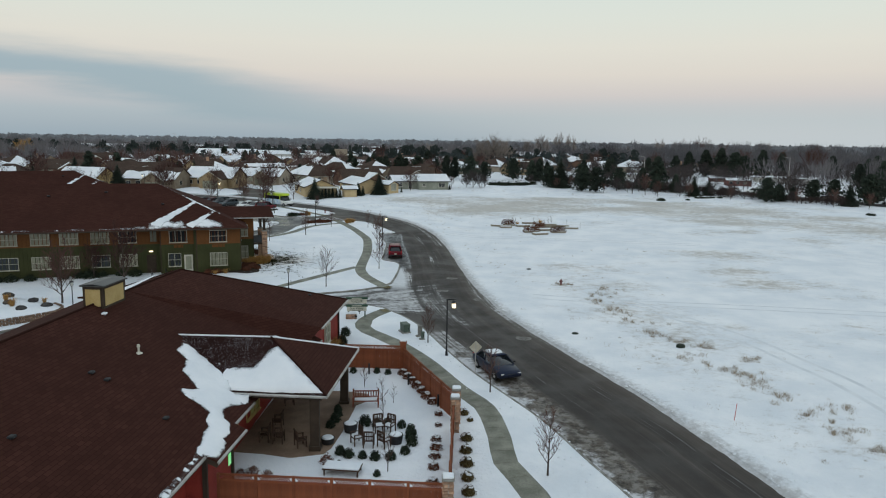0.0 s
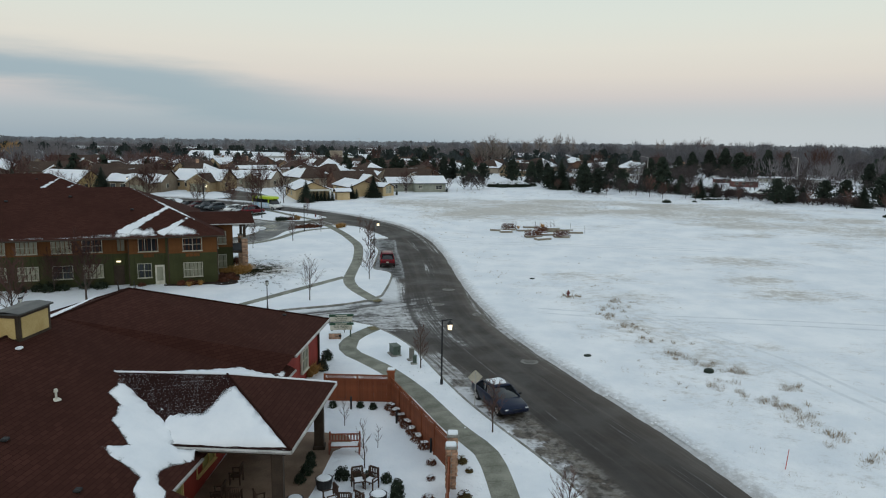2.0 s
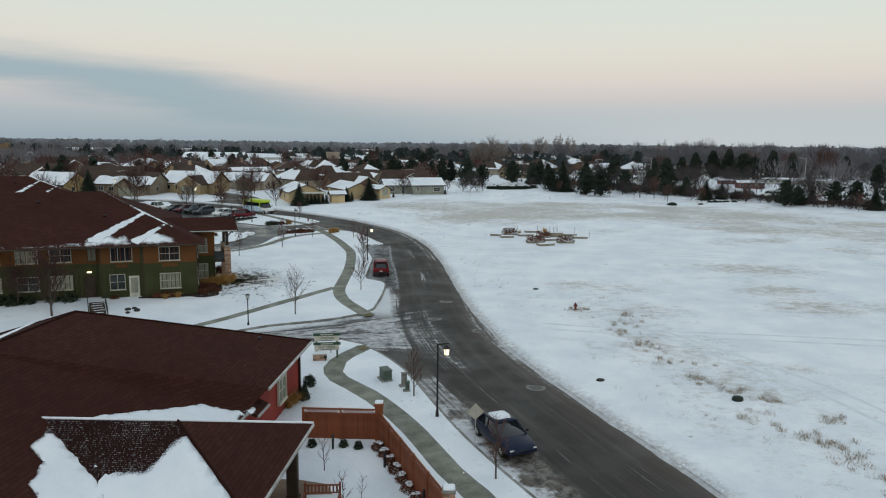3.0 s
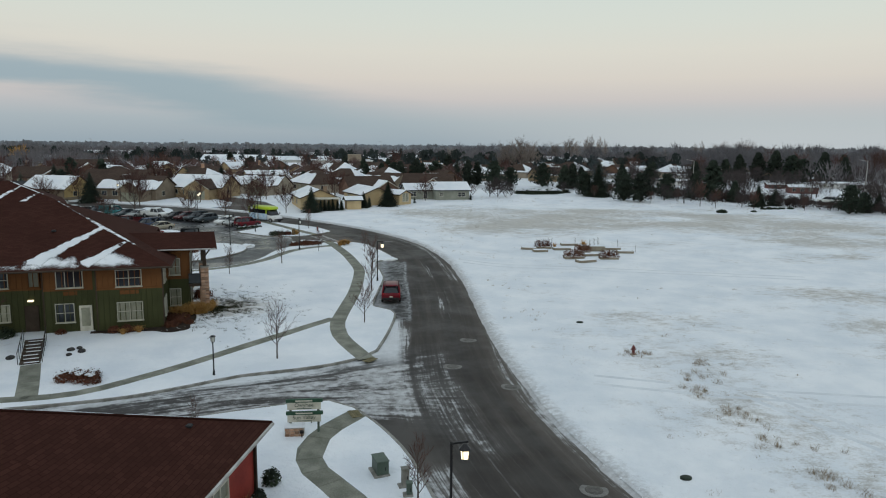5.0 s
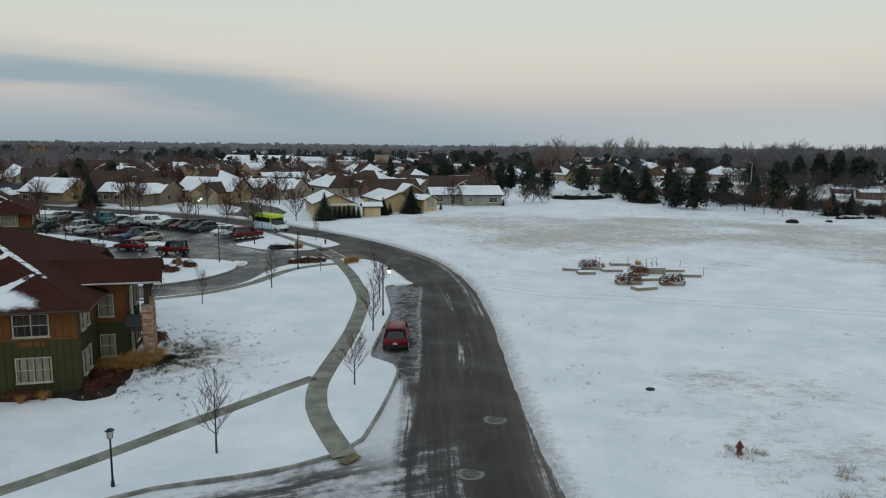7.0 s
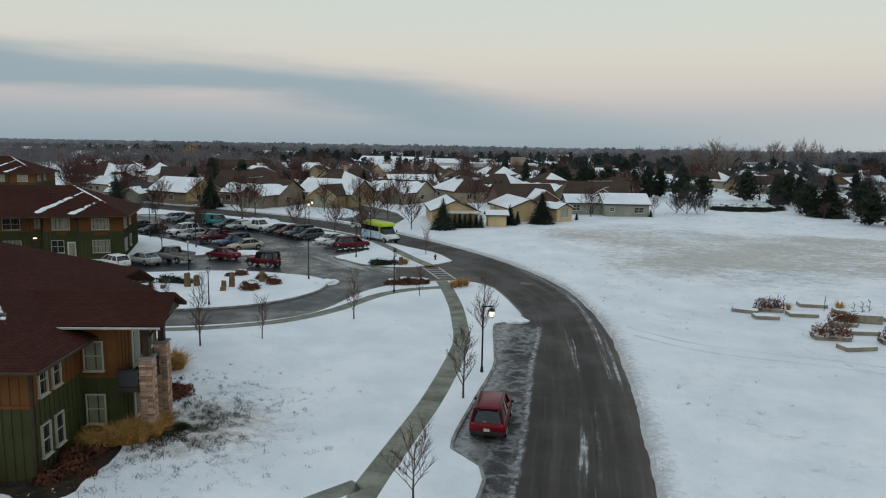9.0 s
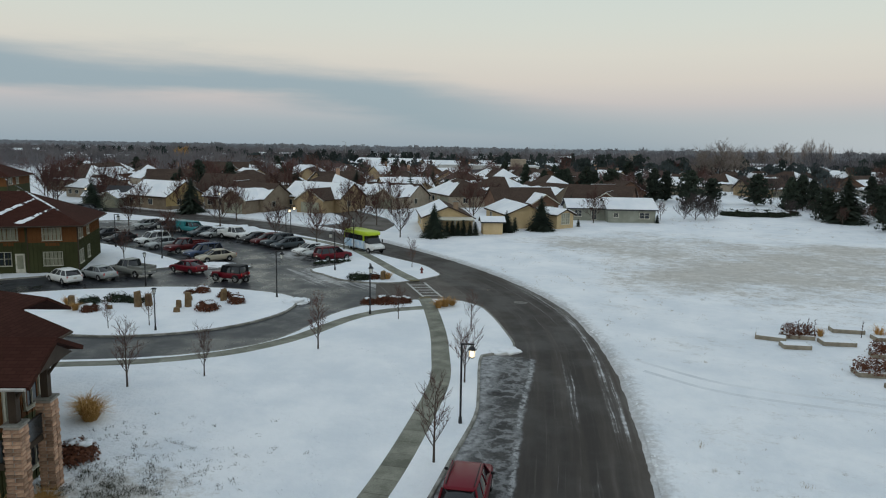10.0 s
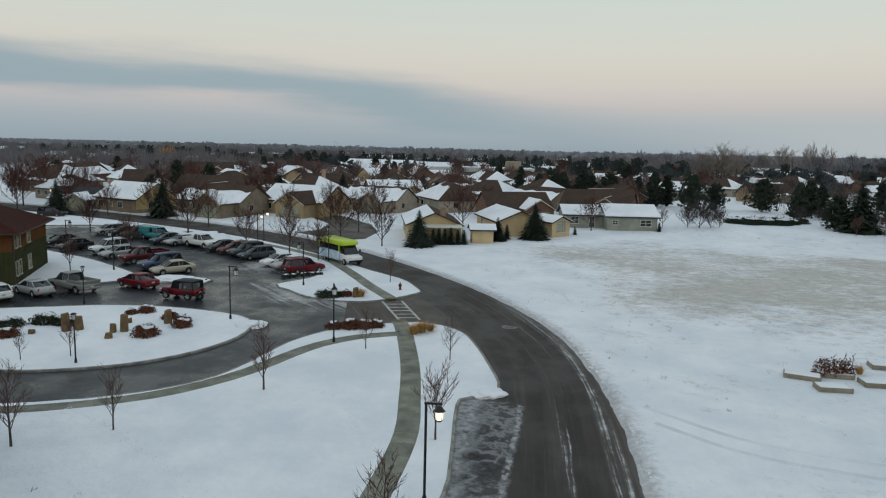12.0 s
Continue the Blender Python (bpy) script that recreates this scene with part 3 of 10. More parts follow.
ROAD_R = [(36, -40), (28.5, -14), (22, 12), (19.6, 22), (17.1, 31.7), (13.7, 43.6), (9.9, 53.8), (6.3, 64.4), (4.9, 71.1), (3.8, 77), (2.6, 86), (1.4, 97), (0.2, 106.2),
          (-1.3, 114.7), (-3.4, 122), (-6.2, 129.5), (-10.5, 136.7), (-16.8, 144.7), (-24.5, 152.4), (-32.9, 159.6), (-44, 167.5), (-60, 176), (-85, 184), (-125, 192), (-190, 200)]
ROAD_L = [(28, -40), (20.5, -14), (14, 12), (12, 22), (9.3, 31), (8.1, 34.5), (6.2, 40.2), (3.8, 45.3), (2.1, 49.1), (0.4, 53.7), (-1.6, 59.5), (-2.9, 62.2)]
DRIVE_S = [(-4.2, 64.3), (-5.6, 66.2), (-7.4, 67.3), (-9.8, 66.6), (-13.2, 65.1), (-17, 63.4), (-22, 61.6), (-28, 58), (-32.5, 52.5), (-35, 45), (-37, 22), (-37, -5)]
DRIVE_N = [(-44, -5), (-44, 22), (-42, 45), (-39.5, 52.5), (-36.2, 57.6), (-32, 61.6), (-27.5, 64.3), (-23.5, 65.7), (-20, 67.1), (-16.8, 69.3), (-14.2, 71.3), (-10.9, 72.7), (-8.5, 74.0), (-6.7, 75.5)]
NOSE = [(-5.75, 77.4), (-5.58, 79.7), (-5.45, 82.2), (-5.39, 85.5), (-5.5, 88.3), (-6.0, 89.6), (-7.8, 91.0), (-8.2, 97), (-8.4, 103.5), (-9.1, 107.2), (-10.6, 114.3), (-9.4, 115.6), (-8.7, 116.4),
        (-9.0, 118), (-10.3, 121.1), (-12.2, 125.2), (-14.1, 128.4), (-16.2, 129.9), (-18.3, 130.2)]
ENTRY_S = [(-20.7, 129.0), (-22.6, 127.4), (-24.6, 125), (-25.8, 121.5), (-26.0, 117), (-26.5, 113.3), (-27.9, 110.7), (-30.1, 108.5), (-32.3, 106.8), (-35, 105.3), (-42, 102.5), (-52, 99.5), (-64, 99)]
LOT_W = [(-70, 104), (-74, 112), (-72, 118), (-65, 123.5), (-60.0, 128.6), (-57, 131.6), (-53.8, 133.7), (-52.3, 136.2), (-53.2, 138.4), (-58.2, 141.3), (-65.2, 144.6), (-72, 146.8), (-82, 149.5), (-112, 153), (-112, 158)]
LOT_N = [(-98, 165), (-86, 170.5), (-74, 166.5), (-64.5, 163.0), (-56, 159.2), (-46, 153.6), (-39.2, 148.6), (-35.2, 144.8), (-37, 139.4), (-34.5, 137.4), (-31.5, 135.4), (-28.5, 134.8), (-25.6, 135.3), (-23.6, 137.2), (-22.4, 139.2)]
KERB_N2 = [(-21.7, 141), (-23.1, 143.4), (-25.7, 146.6), (-31, 150.2), (-36.4, 154.3), (-46, 161), (-60, 168.3), (-85, 176), (-125, 183.5), (-190, 191)]


def line2(pts, step=1.2):
    return [(p.x, p.y) for p in smooth_line([(x, y, 0) for x, y in pts], step)]


right_kerb = line2(ROAD_R, 1.5)
left_run = line2(ROAD_L + DRIVE_S)
nose_run = line2(DRIVE_N + NOSE + ENTRY_S + LOT_W)
north_run = line2(LOT_N + KERB_N2)
PAVED = left_run + nose_run + north_run + right_kerb[::-1]
ISLAND = line2([(-58, 119), (-54, 122.2), (-50, 124.4), (-46.2, 126.4), (-40.9, 127.6), (-35.1, 127.5), (-32.0, 126.4), (-30.6, 124.5), (-29.9, 121.2), (-30.7, 117.3), (-32.7, 114.0),
                (-35.5, 111.7), (-39.5, 109.8), (-46, 109.2), (-54, 111), (-58.5, 115), (-58, 119)])[:-1]
STALL_ISLAND = line2([(-52.6, 137.8), (-50, 138.7), (-46.5, 139.7), (-44.2, 138.9), (-44.0, 137.3), (-46, 136.8), (-49.5, 136.9), (-52.6, 136.9), (-52.6, 137.8)])[:-1]
SIDE_ROAD = [(-44.5, 168.5), (-41, 173), (-42, 181), (-47, 190), (-56, 199), (-66, 206), (-72, 203), (-62, 196), (-54, 187.5), (-52, 180), (-55, 175)]


def ribbon(pts, width, step=1.2):
    c = line2(pts, step)
    lft, rgt = [], []
    for i, (x, y) in enumerate(c):
        a, b = c[max(0, i - 1)], c[min(len(c) - 1, i + 1)]
        d = Vector((b[0] - a[0], b[1] - a[1])).normalized()
        lft.append((x - d.y * width / 2, y + d.x * width / 2))
        rgt.append((x + d.y * width / 2, y - d.x * width / 2))
    return c, lft + rgt[::-1]


WALKS = [
    ribbon([(17, -30), (11.5, -4), (6.4, 20), (5.3, 27), (4.6, 31.4), (3.5, 34.5), (3.4, 37.5), (2.8, 41.9), (1.1, 45.2), (-1.3, 50.8), (-4.1, 55.6), (-6.3, 58.2), (-7.1, 60.6), (-6.5, 63.2), (-5.3, 65.4)], 1.35),
    ribbon([(-6.3, 75.3), (-7.9, 78.2), (-9.3, 81.2), (-10.2, 85.0), (-10.4, 89.2), (-10.65, 96.6), (-11.4, 104.5), (-12.1, 109), (-13.4, 113.3), (-15.4, 119.2), (-18.5, 126.8), (-20.0, 129.8)], 1.3),
    ribbon([(-23.7, 137.5), (-27.3, 141.6), (-31.0, 146.2), (-34.6, 150.5), (-39.5, 155.4), (-50, 161.6), (-70, 169.5)], 1.3),
    ribbon([(-10.8, 86.2), (-12.3, 83.9), (-14.4, 80.3), (-16.5, 76.9), (-18.4, 73.8), (-20.5, 70.8), (-23.4, 67.5), (-27.5, 66.1), (-31.5, 65.6)], 1.0),
    ribbon([(-18.6, 126.4), (-21.4, 124.4), (-23.3, 121.6), (-24.2, 118.5), (-24.9, 115.0), (-26.2, 111.8), (-28.2, 108.9), (-31.2, 106.2), (-34.5, 104.3), (-42, 101.3), (-52, 98.4)], 1.25),
    ribbon([(-25.9, 66.4), (-27.5, 69.2), (-29.5, 72.6)], 1.25),
]
ROAD_MID = line2([(32, -40), (24.5, -14), (18, 12), (16, 22), (13.2, 31.4), (10.9, 39.0), (7.2, 48.6), (3.2, 59.0), (0.2, 70), (-1.2, 82), (-2.4, 95), (-4.2, 108), (-7, 121), (-11.5, 131),
                  (-19, 142), (-29, 152.5), (-40, 161.2), (-60, 172), (-85, 180), (-125, 187.5), (-190, 195.5)], 2)


DRIVE_MID = line2([(4, 74.5), (-2, 72.0), (-5, 70.9), (-9, 69.6), (-14, 68.0), (-20, 65.2), (-26, 62.0), (-33, 56.5), (-37, 50), (-39, 42), (-40.5, 22), (-40.5, -5)], 1.5)


PATCHES = [(2, 176, 12), (8, 149, 11), (15, 145, 10), (23, 161, 12), (-7, 170, 11), (6, 157, 12), (13, 166, 12), (32, 156, 11), (43, 152, 11), (51, 144, 11), (58, 136, 10), (37, 86, 5), (40, 99, 6), (39, 79, 5), (66, 128, 9), (28, 172, 11), (75, 118, 9), (62, 152, 12), (78, 140, 12), (52, 168, 11), (86, 128, 10), (60, 112, 6), (48, 120, 6)]


def build_ground():
    pts, edges = [], []

    def add_loop(loop):
        base = len(pts)
        pts.extend(Vector(p) for p in loop)
        edges.extend((base + i, base + (i + 1) % len(loop)) for i in range(len(loop)))

    add_loop(PAVED)
    for lp in (ISLAND, STALL_ISLAND):
        add_loop(lp)
    add_loop(SIDE_ROAD)
    for _, outline in WALKS:
        add_loop(outline)
    rnd = random.Random(5)
    for (x0, x1, y0, y1, st) in ((-40, 40, 15, 130, 2.2), (-130, 130, -40, 260, 7), (-500, 500, -200, 700, 40), (-4500, 4500, -2500, 4800, 500)):
        y = y0
        while y <= y1:
            x = x0
            while x <= x1:
                pts.append(Vector((x + rnd.uniform(-0.3, 0.3) * st, y + rnd.uniform(-0.3, 0.3) * st)))
                x += st
            y += st
    co, _, faces, *_ = delaunay_2d_cdt(pts, edges, [], 0, 0.02)
    sets = {"land": [], "road": [], "lot": [], "walk": []}
    loops = [w[1] for w in WALKS]
    boxes = [(min(p[0] for p in lp), max(p[0] for p in lp), min(p[1] for p in lp), max(p[1] for p in lp)) for lp in loops]
    for f in faces:
        x = sum(co[i].x for i in f) / len(f)
        y = sum(co[i].y for i in f) / len(f)
        kind = "land"
        if -200 < x < 40 and -45 < y < 230:
            if inside(PAVED, x, y) or inside(SIDE_ROAD, x, y):
                kind = "road"
                if any(inside(lp, x, y) for lp in (ISLAND, STALL_ISLAND)):
                    kind = "land"
                elif x < -18.3 and inside(nose_run[len(line2(DRIVE_N)) + 30:] + north_run[:60], x, y):
                    kind = "lot"
            elif any(b[0] < x < b[1] and b[2] < y < b[3] and inside(lp, x, y) for lp, b in zip(loops, boxes)):
                kind = "walk"
        sets[kind].append(f)

    def sheet(name, fs, lift, material, label, fill):
        used = sorted({i for f in fs for i in f})
        at = {i: k for k, i in enumerate(used)}
        verts = []
        for i in used:
            x, y = co[i]
            verts.append((x, y, ground_z(x, y) + lift + (rise(x, y) if lift > 0.05 else 0)))
        me = bpy.data.meshes.new(name)
        me.from_pydata(verts, [], [[at[i] for i in f] for f in fs])
        me.materials.append(material)
        fill(me)
        ob = new(name, me)
        return tagged(ob, label, name, "", "structure")

    def fill_land(me):
        a = me.attributes.new("bare", "FLOAT", "POINT")
        verge = me.attributes.new("verge", "FLOAT", "POINT")
        for i, v in enumerate(me.vertices):
            x, y = v.co.x, v.co.y
            d, _ = to_line(right_kerb, x, y) if -60 < x < 90 and 20 < y < 190 else (-99, 0)
            field = max([1 - math.hypot((x - fx) / 1.5, y - fy) / fr for fx, fy, fr in PATCHES]) if d > 3 and x > -25 else 0
            field = max(0.0, min(1.0, field * 1.6))
            edge = 0.55 * max(0, 1 - abs(d - 9 - 0.05 * y) / 9) if d > 0 and y < 90 else 0
            fall = 1.5 * max(0, 1 - math.hypot(x + 20.5, y - 89) / 6.5) + 1.1 * max(0, 1 - math.hypot((x + 51) / 1.8, y - 80) / 5) + 0.7 * max(0, 1 - math.hypot(x + 41, y - 64) / 6)
            verge.data[i].value = max(-4, 2.8 - d) if d > -0.4 else -4
            far_half = 0.32 * max(0, min(1, (y - 118) / 40)) * max(0, min(1, (196 - y) / 20)) if d > 6 and -5 < x < 110 else 0
            a.data[i].value = min(1.6, 0.95 * field + edge + fall + far_half + (0.25 if d > 3 and x > -10 else 0))

    def fill_road(me):
        uv = me.uv_layers.new(name="street")
        memo = {}
        for i, v in enumerate(me.vertices):
            memo[i] = to_line(ROAD_MID, v.co.x, v.co.y)
        drive = {}
        fan, weight = me.uv_layers.new(name="fan"), me.attributes.new("turning", "FLOAT", "POINT")
        for i, v in enumerate(me.vertices):
            x, y = v.co.x, v.co.y
            k = max(0.0, min(1.0, (2.5 - x) / 8)) * (max(0.0, min(1.0, (y - 57) / 4)) if x > -12 else 1) * max(0.0, min(1.0, (80 - y) / 4))
            weight.data[i].value = k
            drive[i] = to_line(DRIVE_MID, x, y)
        for k, lo in enumerate(me.loops):
            v = me.vertices[lo.vertex_index].co
            uv.data[k].uv = memo[lo.vertex_index]
            d, s = drive[lo.vertex_index]
            fan.data[k].uv = (d / (1 + 0.13 * max(0, v.x + 11)), s)

    def fill_lot(me):
        uv = me.uv_layers.new(name="street")
        a = me.attributes.new("slush", "FLOAT", "POINT")
        for i, v in enumerate(me.vertices):
            d, _ = to_line(north_run, v.co.x, v.co.y)
            a.data[i].value = 0.8 if abs(d) < 4.2 else -0.12
        for lo in me.loops:
            c = me.vertices[lo.vertex_index].co
            uv.data[lo.index].uv = (c.x * 0.6 + c.y * 0.8, -c.x * 0.8 + c.y * 0.6)

    sheet("ground", sets["land"], LAND, MAT["snow"], "snow-covered flat land with dead grass showing through", fill_land)
    sheet("road", sets["road"], 0.0, MAT["asphalt"], "curving grey asphalt street with packed snow streaks", fill_road)
    sheet("parking_lot", sets["lot"], 0.004, MAT["lot_asphalt"], "wet dark asphalt parking lot with slush", fill_lot)
    sheet("pavement", sets["walk"], LAND - 0.02, MAT["concrete"], "damp grey concrete path cleared of snow", lambda me: None)


def build_kerb(line, side, closed=False):
    """A kerb: its face drops to the street, its top lies a finger over the snow."""
    bm = bmesh.new()
    n = len(line)
    rows = []
    for i, (x, y) in enumerate(line):
        a, b = (line[(i - 1) % n], line[(i + 1) % n]) if closed else (line[max(0, i - 1)], line[min(n - 1, i + 1)])
        d = Vector((b[0] - a[0], b[1] - a[1]))
        d = d.normalized() if d.length > 1e-6 else Vector((0, 1))
        nx, ny = -d.y * side, d.x * side
        z = ground_z(x, y)
        rows.append([bm.verts.new((x - nx * 0.03, y - ny * 0.03, z - 0.02)), bm.verts.new((x - nx * 0.015, y - ny * 0.015, z + LAND + 0.005)),
                     bm.verts.new((x + nx * 0.02, y + ny * 0.02, z + LAND + 0.025)), bm.verts.new((x + nx * 0.15, y + ny * 0.15, z + LAND + 0.022)), bm.verts.new((x + nx * 0.16, y + ny * 0.16, z + LAND - 0.06))])
    for i in range(n if closed else n - 1):
        r, s = rows[i], rows[(i + 1) % n]
        for k in range(4):
            bm.faces.new((r[k], r[k + 1], s[k + 1], s[k]))
    bmesh.ops.recalc_face_normals(bm, faces=bm.faces)
    tagged(part("kerb", bm, MAT["kerb"]), "damp concrete kerb along the street, edged with slush", "kerb", "kerbs", "structure")


build_ground()


def plough_bank():
    """The low bank of gritty snow that the plough threw up along the street's right edge."""
    line = line2(ROAD_R, 0.5)
    bm = bmesh.new()
    vg = bm.verts.layers.float.new("verge")
    rows = []
    for i, (x, y) in enumerate(line):
        a, b = line[max(0, i - 1)], line[min(len(line) - 1, i + 1)]
        d = Vector((b[0] - a[0], b[1] - a[1])).normalized()
        nx, ny = d.y, -d.x
        w = 0.5 * noise.noise((x * 0.5, y * 0.5, 5)) + 0.28 * noise.noise((x * 1.7, y * 1.7, 9))
        k = 0.75 + 0.7 * noise.noise((x * 0.35, y * 0.35, 2))
        row = []
        for off, up in ((-0.34 + w * .25, -0.02), (-0.12 + w * .25, 0.06), (0.15 + w * .3, LAND + 0.04 * k), (0.5 + w * .4, LAND + 0.11 * k), (0.95 + w * .3, LAND + 0.09 * k), (1.5 + w * .2, LAND + 0.03 * k), (2.1, LAND - 0.03)):
            lump = 0.05 * noise.noise((x * 2.3 + off * 3, y * 2.3, 7)) if up > 0.02 and off < 2 else 0
            v = bm.verts.new((x + nx * off, y + ny * off, ground_z(x, y) + up + lump))
            v[vg] = 3 - max(0.0, off * 0.95 + 0.15)
            row.append(v)
        rows.append(row)
    for r, q in zip(rows, rows[1:]):
        for k in range(6):
            bm.faces.new((r[k], r[k + 1], q[k + 1], q[k]))
    bmesh.ops.recalc_face_normals(bm, faces=bm.faces)
    tagged(part("snow_bank", bm, MAT["snow"], None, "", True), "low bank of gritty ploughed snow along the street", "snow bank", "", "structure")


plough_bank()
build_kerb(left_run, 1)
build_kerb(nose_run, 1)
build_kerb(north_run, 1)
for lp in (ISLAND, STALL_ISLAND):
    build_kerb(lp, 1 if sum((b[0] - a[0]) * (b[1] + a[1]) for a, b in zip(lp, lp[1:] + lp[:1])) < 0 else -1, True)


def pavement_slabs():
    """The path's concrete slabs, each with its own edges; the joints lie a finger lower."""
    holder = bpy.data.objects["pavement"]
    for (c, _), width in zip(WALKS, (1.35, 1.3, 1.3, 1.0, 1.25, 1.3)):
        run, cuts = 0.0, [0]
        for i in range(1, len(c)):
            run += math.hypot(c[i][0] - c[i - 1][0], c[i][1] - c[i - 1][1])
            if run > 1.3:
                cuts.append(i)
                run = 0.0
        for a, b in zip(cuts, cuts[1:]):
            if c[a][1] > 165 or c[a][0] < -46:
                continue
            q = []
            for k, g in ((a, 1), (b, -1)):
                p0, p1 = Vector(c[max(0, k - 1)]), Vector(c[min(len(c) - 1, k + 1)])
                d = (p1 - p0).normalized()
                p = Vector(c[k]) + d * 0.014 * g
                w = width / 2 - 0.01
                q.append((p.x - d.y * w, p.y + d.x * w))
                q.append((p.x + d.y * w, p.y - d.x * w))
            bm = bmesh.new()
            plate(bm, [(x, y, land_z(x, y) + 0.004) for x, y in (q[0], q[1], q[3], q[2])], 0.03)
            part("slab", bm, MAT["concrete_slab"], holder)


MAT["concrete_slab"] = surface("damp_concrete_slab", (0.13, 0.132, 0.104), (0.25, 0.25, 0.205), 0.9, 14, 0.75, 0.2, vary=0.14)
pavement_slabs()


def field_tracks():
    """Shallow wheel tracks across the snowy field: pairs of low pressed ruts with raised rims."""
    for k, pts in enumerate(([(9.5, 71.8), (18.3, 69.8), (29.6, 68.4), (45, 66), (70, 62)], [(19, 70), (23, 62.8), (26, 56.6), (27.3, 51.5), (28.5, 46.7), (29, 38), (29, 25)], [(-0.4, 115.9), (1.2, 114.8), (4.4, 112.9), (7.6, 112.1), (13.5, 111.5), (22, 110), (40, 107)])):
        for off in (-0.8, 0.8):
            c = line2([(x + off * (1 if k == 1 else 0.2), y + off * (0.2 if k == 1 else 1)) for x, y in pts], 0.8)
            bm = bmesh.new()
            rows = []
            for i, (x, y) in enumerate(c):
                a, b = Vector(c[max(0, i - 1)]), Vector(c[min(len(c) - 1, i + 1)])
                d = (b - a).normalized()
                row = []
                for u, z in ((-0.24, -0.02), (-0.15, 0.022), (-0.09, 0.008), (0.09, 0.008), (0.15, 0.022), (0.24, -0.02)):
                    j = 0.03 * noise.noise((x * 1.7, y * 1.7, u * 5))
                    row.append(bm.verts.new((x - d.y * (u + j), y + d.x * (u + j), land_z(x, y) + z * (0.7 + 0.6 * noise.noise((x * 0.8, y * 0.8, k))))))
                rows.append(row)
            for r, q in zip(rows, rows[1:]):
                for i in range(5):
                    bm.faces.new((r[i], r[i + 1], q[i + 1], q[i]))
            bmesh.ops.recalc_face_normals(bm, faces=bm.faces)
            tagged(part("wheel_track", bm, MAT["packed_snow"], None, "", True), "shallow wheel track pressed into the field snow", "wheel track", "wheel tracks", "structure")


field_tracks()


def crossing():
    """Worn white lines, with bars between them, where the path crosses the lot's entry."""
    west, east = ((-20.3, 130.6), (-24.2, 136.6)), ((-18.7, 131.3), (-22.4, 137.2))
    bars = [tuple((lerp(l[0][0], l[1][0], f), lerp(l[0][1], l[1][1], f)) for l in (west, east)) for f in (.1, .28, .46, .64, .82)]
    for a, b in [west, east] + bars:
        bm = bmesh.new()
        d = (Vector(b) - Vector(a)).normalized()
        s = Vector((-d.y, d.x)) * 0.11
        plate(bm, [(p[0] + e * s.x, p[1] + e * s.y, ground_z(p[0], p[1]) + 0.012) for p, e in ((a, -1), (a, 1), (b, 1), (b, -1))], 0.006)
        tagged(part("crossing_line", bm, MAT["road_paint"]), "worn white crossing line on wet asphalt", "road marking", "road markings", "structure")
    for x, y, rz in ((-20.0, 130.0, 35), (-23.6, 137.3, 35), (-6.0, 75.0, 60), (-5.5, 65.2, -65)):
        bm = bmesh.new()
        box(bm, 0, 0, 0.012, 1.1, 0.65, 0.025, bevel=0.006)
        for i in range(7):
            for j in range(4):
                box(bm, -0.45 + i * 0.15, -0.22 + j * 0.15, 0.03, 0.05, 0.05, 0.02)
        o = tagged(part("tactile_strip", bm, MAT["tactile"]), "worn yellow tactile strip at the end of the path", "tactile strip", "tactile strips", "structure")
        o.matrix_basis = pose(x, y, land_z(x, y) + 0.004, 0, 0, rz)


MAT["road_paint"] = surface("worn_road_paint", (0.30, 0.30, 0.29), (0.55, 0.55, 0.53), 2, 9, 0.6, 0.1)
MAT["tactile"] = surface("worn_yellow_tactile", (0.11, 0.095, 0.05), (0.19, 0.16, 0.085), 3, 20, 0.7, 0.2)
crossing()


def far_street():
    """The cleared street behind the row of pines, and the way into the houses."""
    c, _ = ribbon([(52, 252), (68, 229), (84, 206.3), (100.5, 183.2), (118, 160), (142, 132)], 8.0, 4)
    bm = bmesh.new()
    rows = []
    for i, (x, y) in enumerate(c):
        a, b = Vector(c[max(0, i - 1)]), Vector(c[min(len(c) - 1, i + 1)])
        d = (b - a).normalized()
        rows.append([bm.verts.new((x - d.y * u, y + d.x * u, land_z(x, y) + 0.05)) for u in (-4, 0, 4)])
    for r, q in zip(rows, rows[1:]):
        for i in range(2):
            bm.faces.new((r[i], r[i + 1], q[i + 1], q[i]))
    bmesh.ops.recalc_face_normals(bm, faces=bm.faces)
    tagged(part("road", bm, MAT["far_asphalt"]), "dark cleared street behind the row of pines", "road", "", "structure")


MAT["far_asphalt"] = surface("far_street_asphalt", (0.03, 0.03, 0.03), (0.07, 0.068, 0.065), 0.3, 6, 0.8, 0.1)
far_street()


# ---- buildings ----
def hull_wall(bm, pts, z0, tops, mi=0):
    """Walls along an outline of (x, y); tops: the wall's height over each corner."""
    k = len(pts)
    lo = [bm.verts.new((x, y, z0)) for x, y in pts]
    hi = [bm.verts.new((x, y, t)) for (x, y), t in zip(pts, tops)]
    for i in range(k):
        j = (i + 1) % k
        bm.faces.new((lo[i], lo[j], hi[j], hi[i])).material_index = mi
    bm.faces.new(hi).material_index = mi


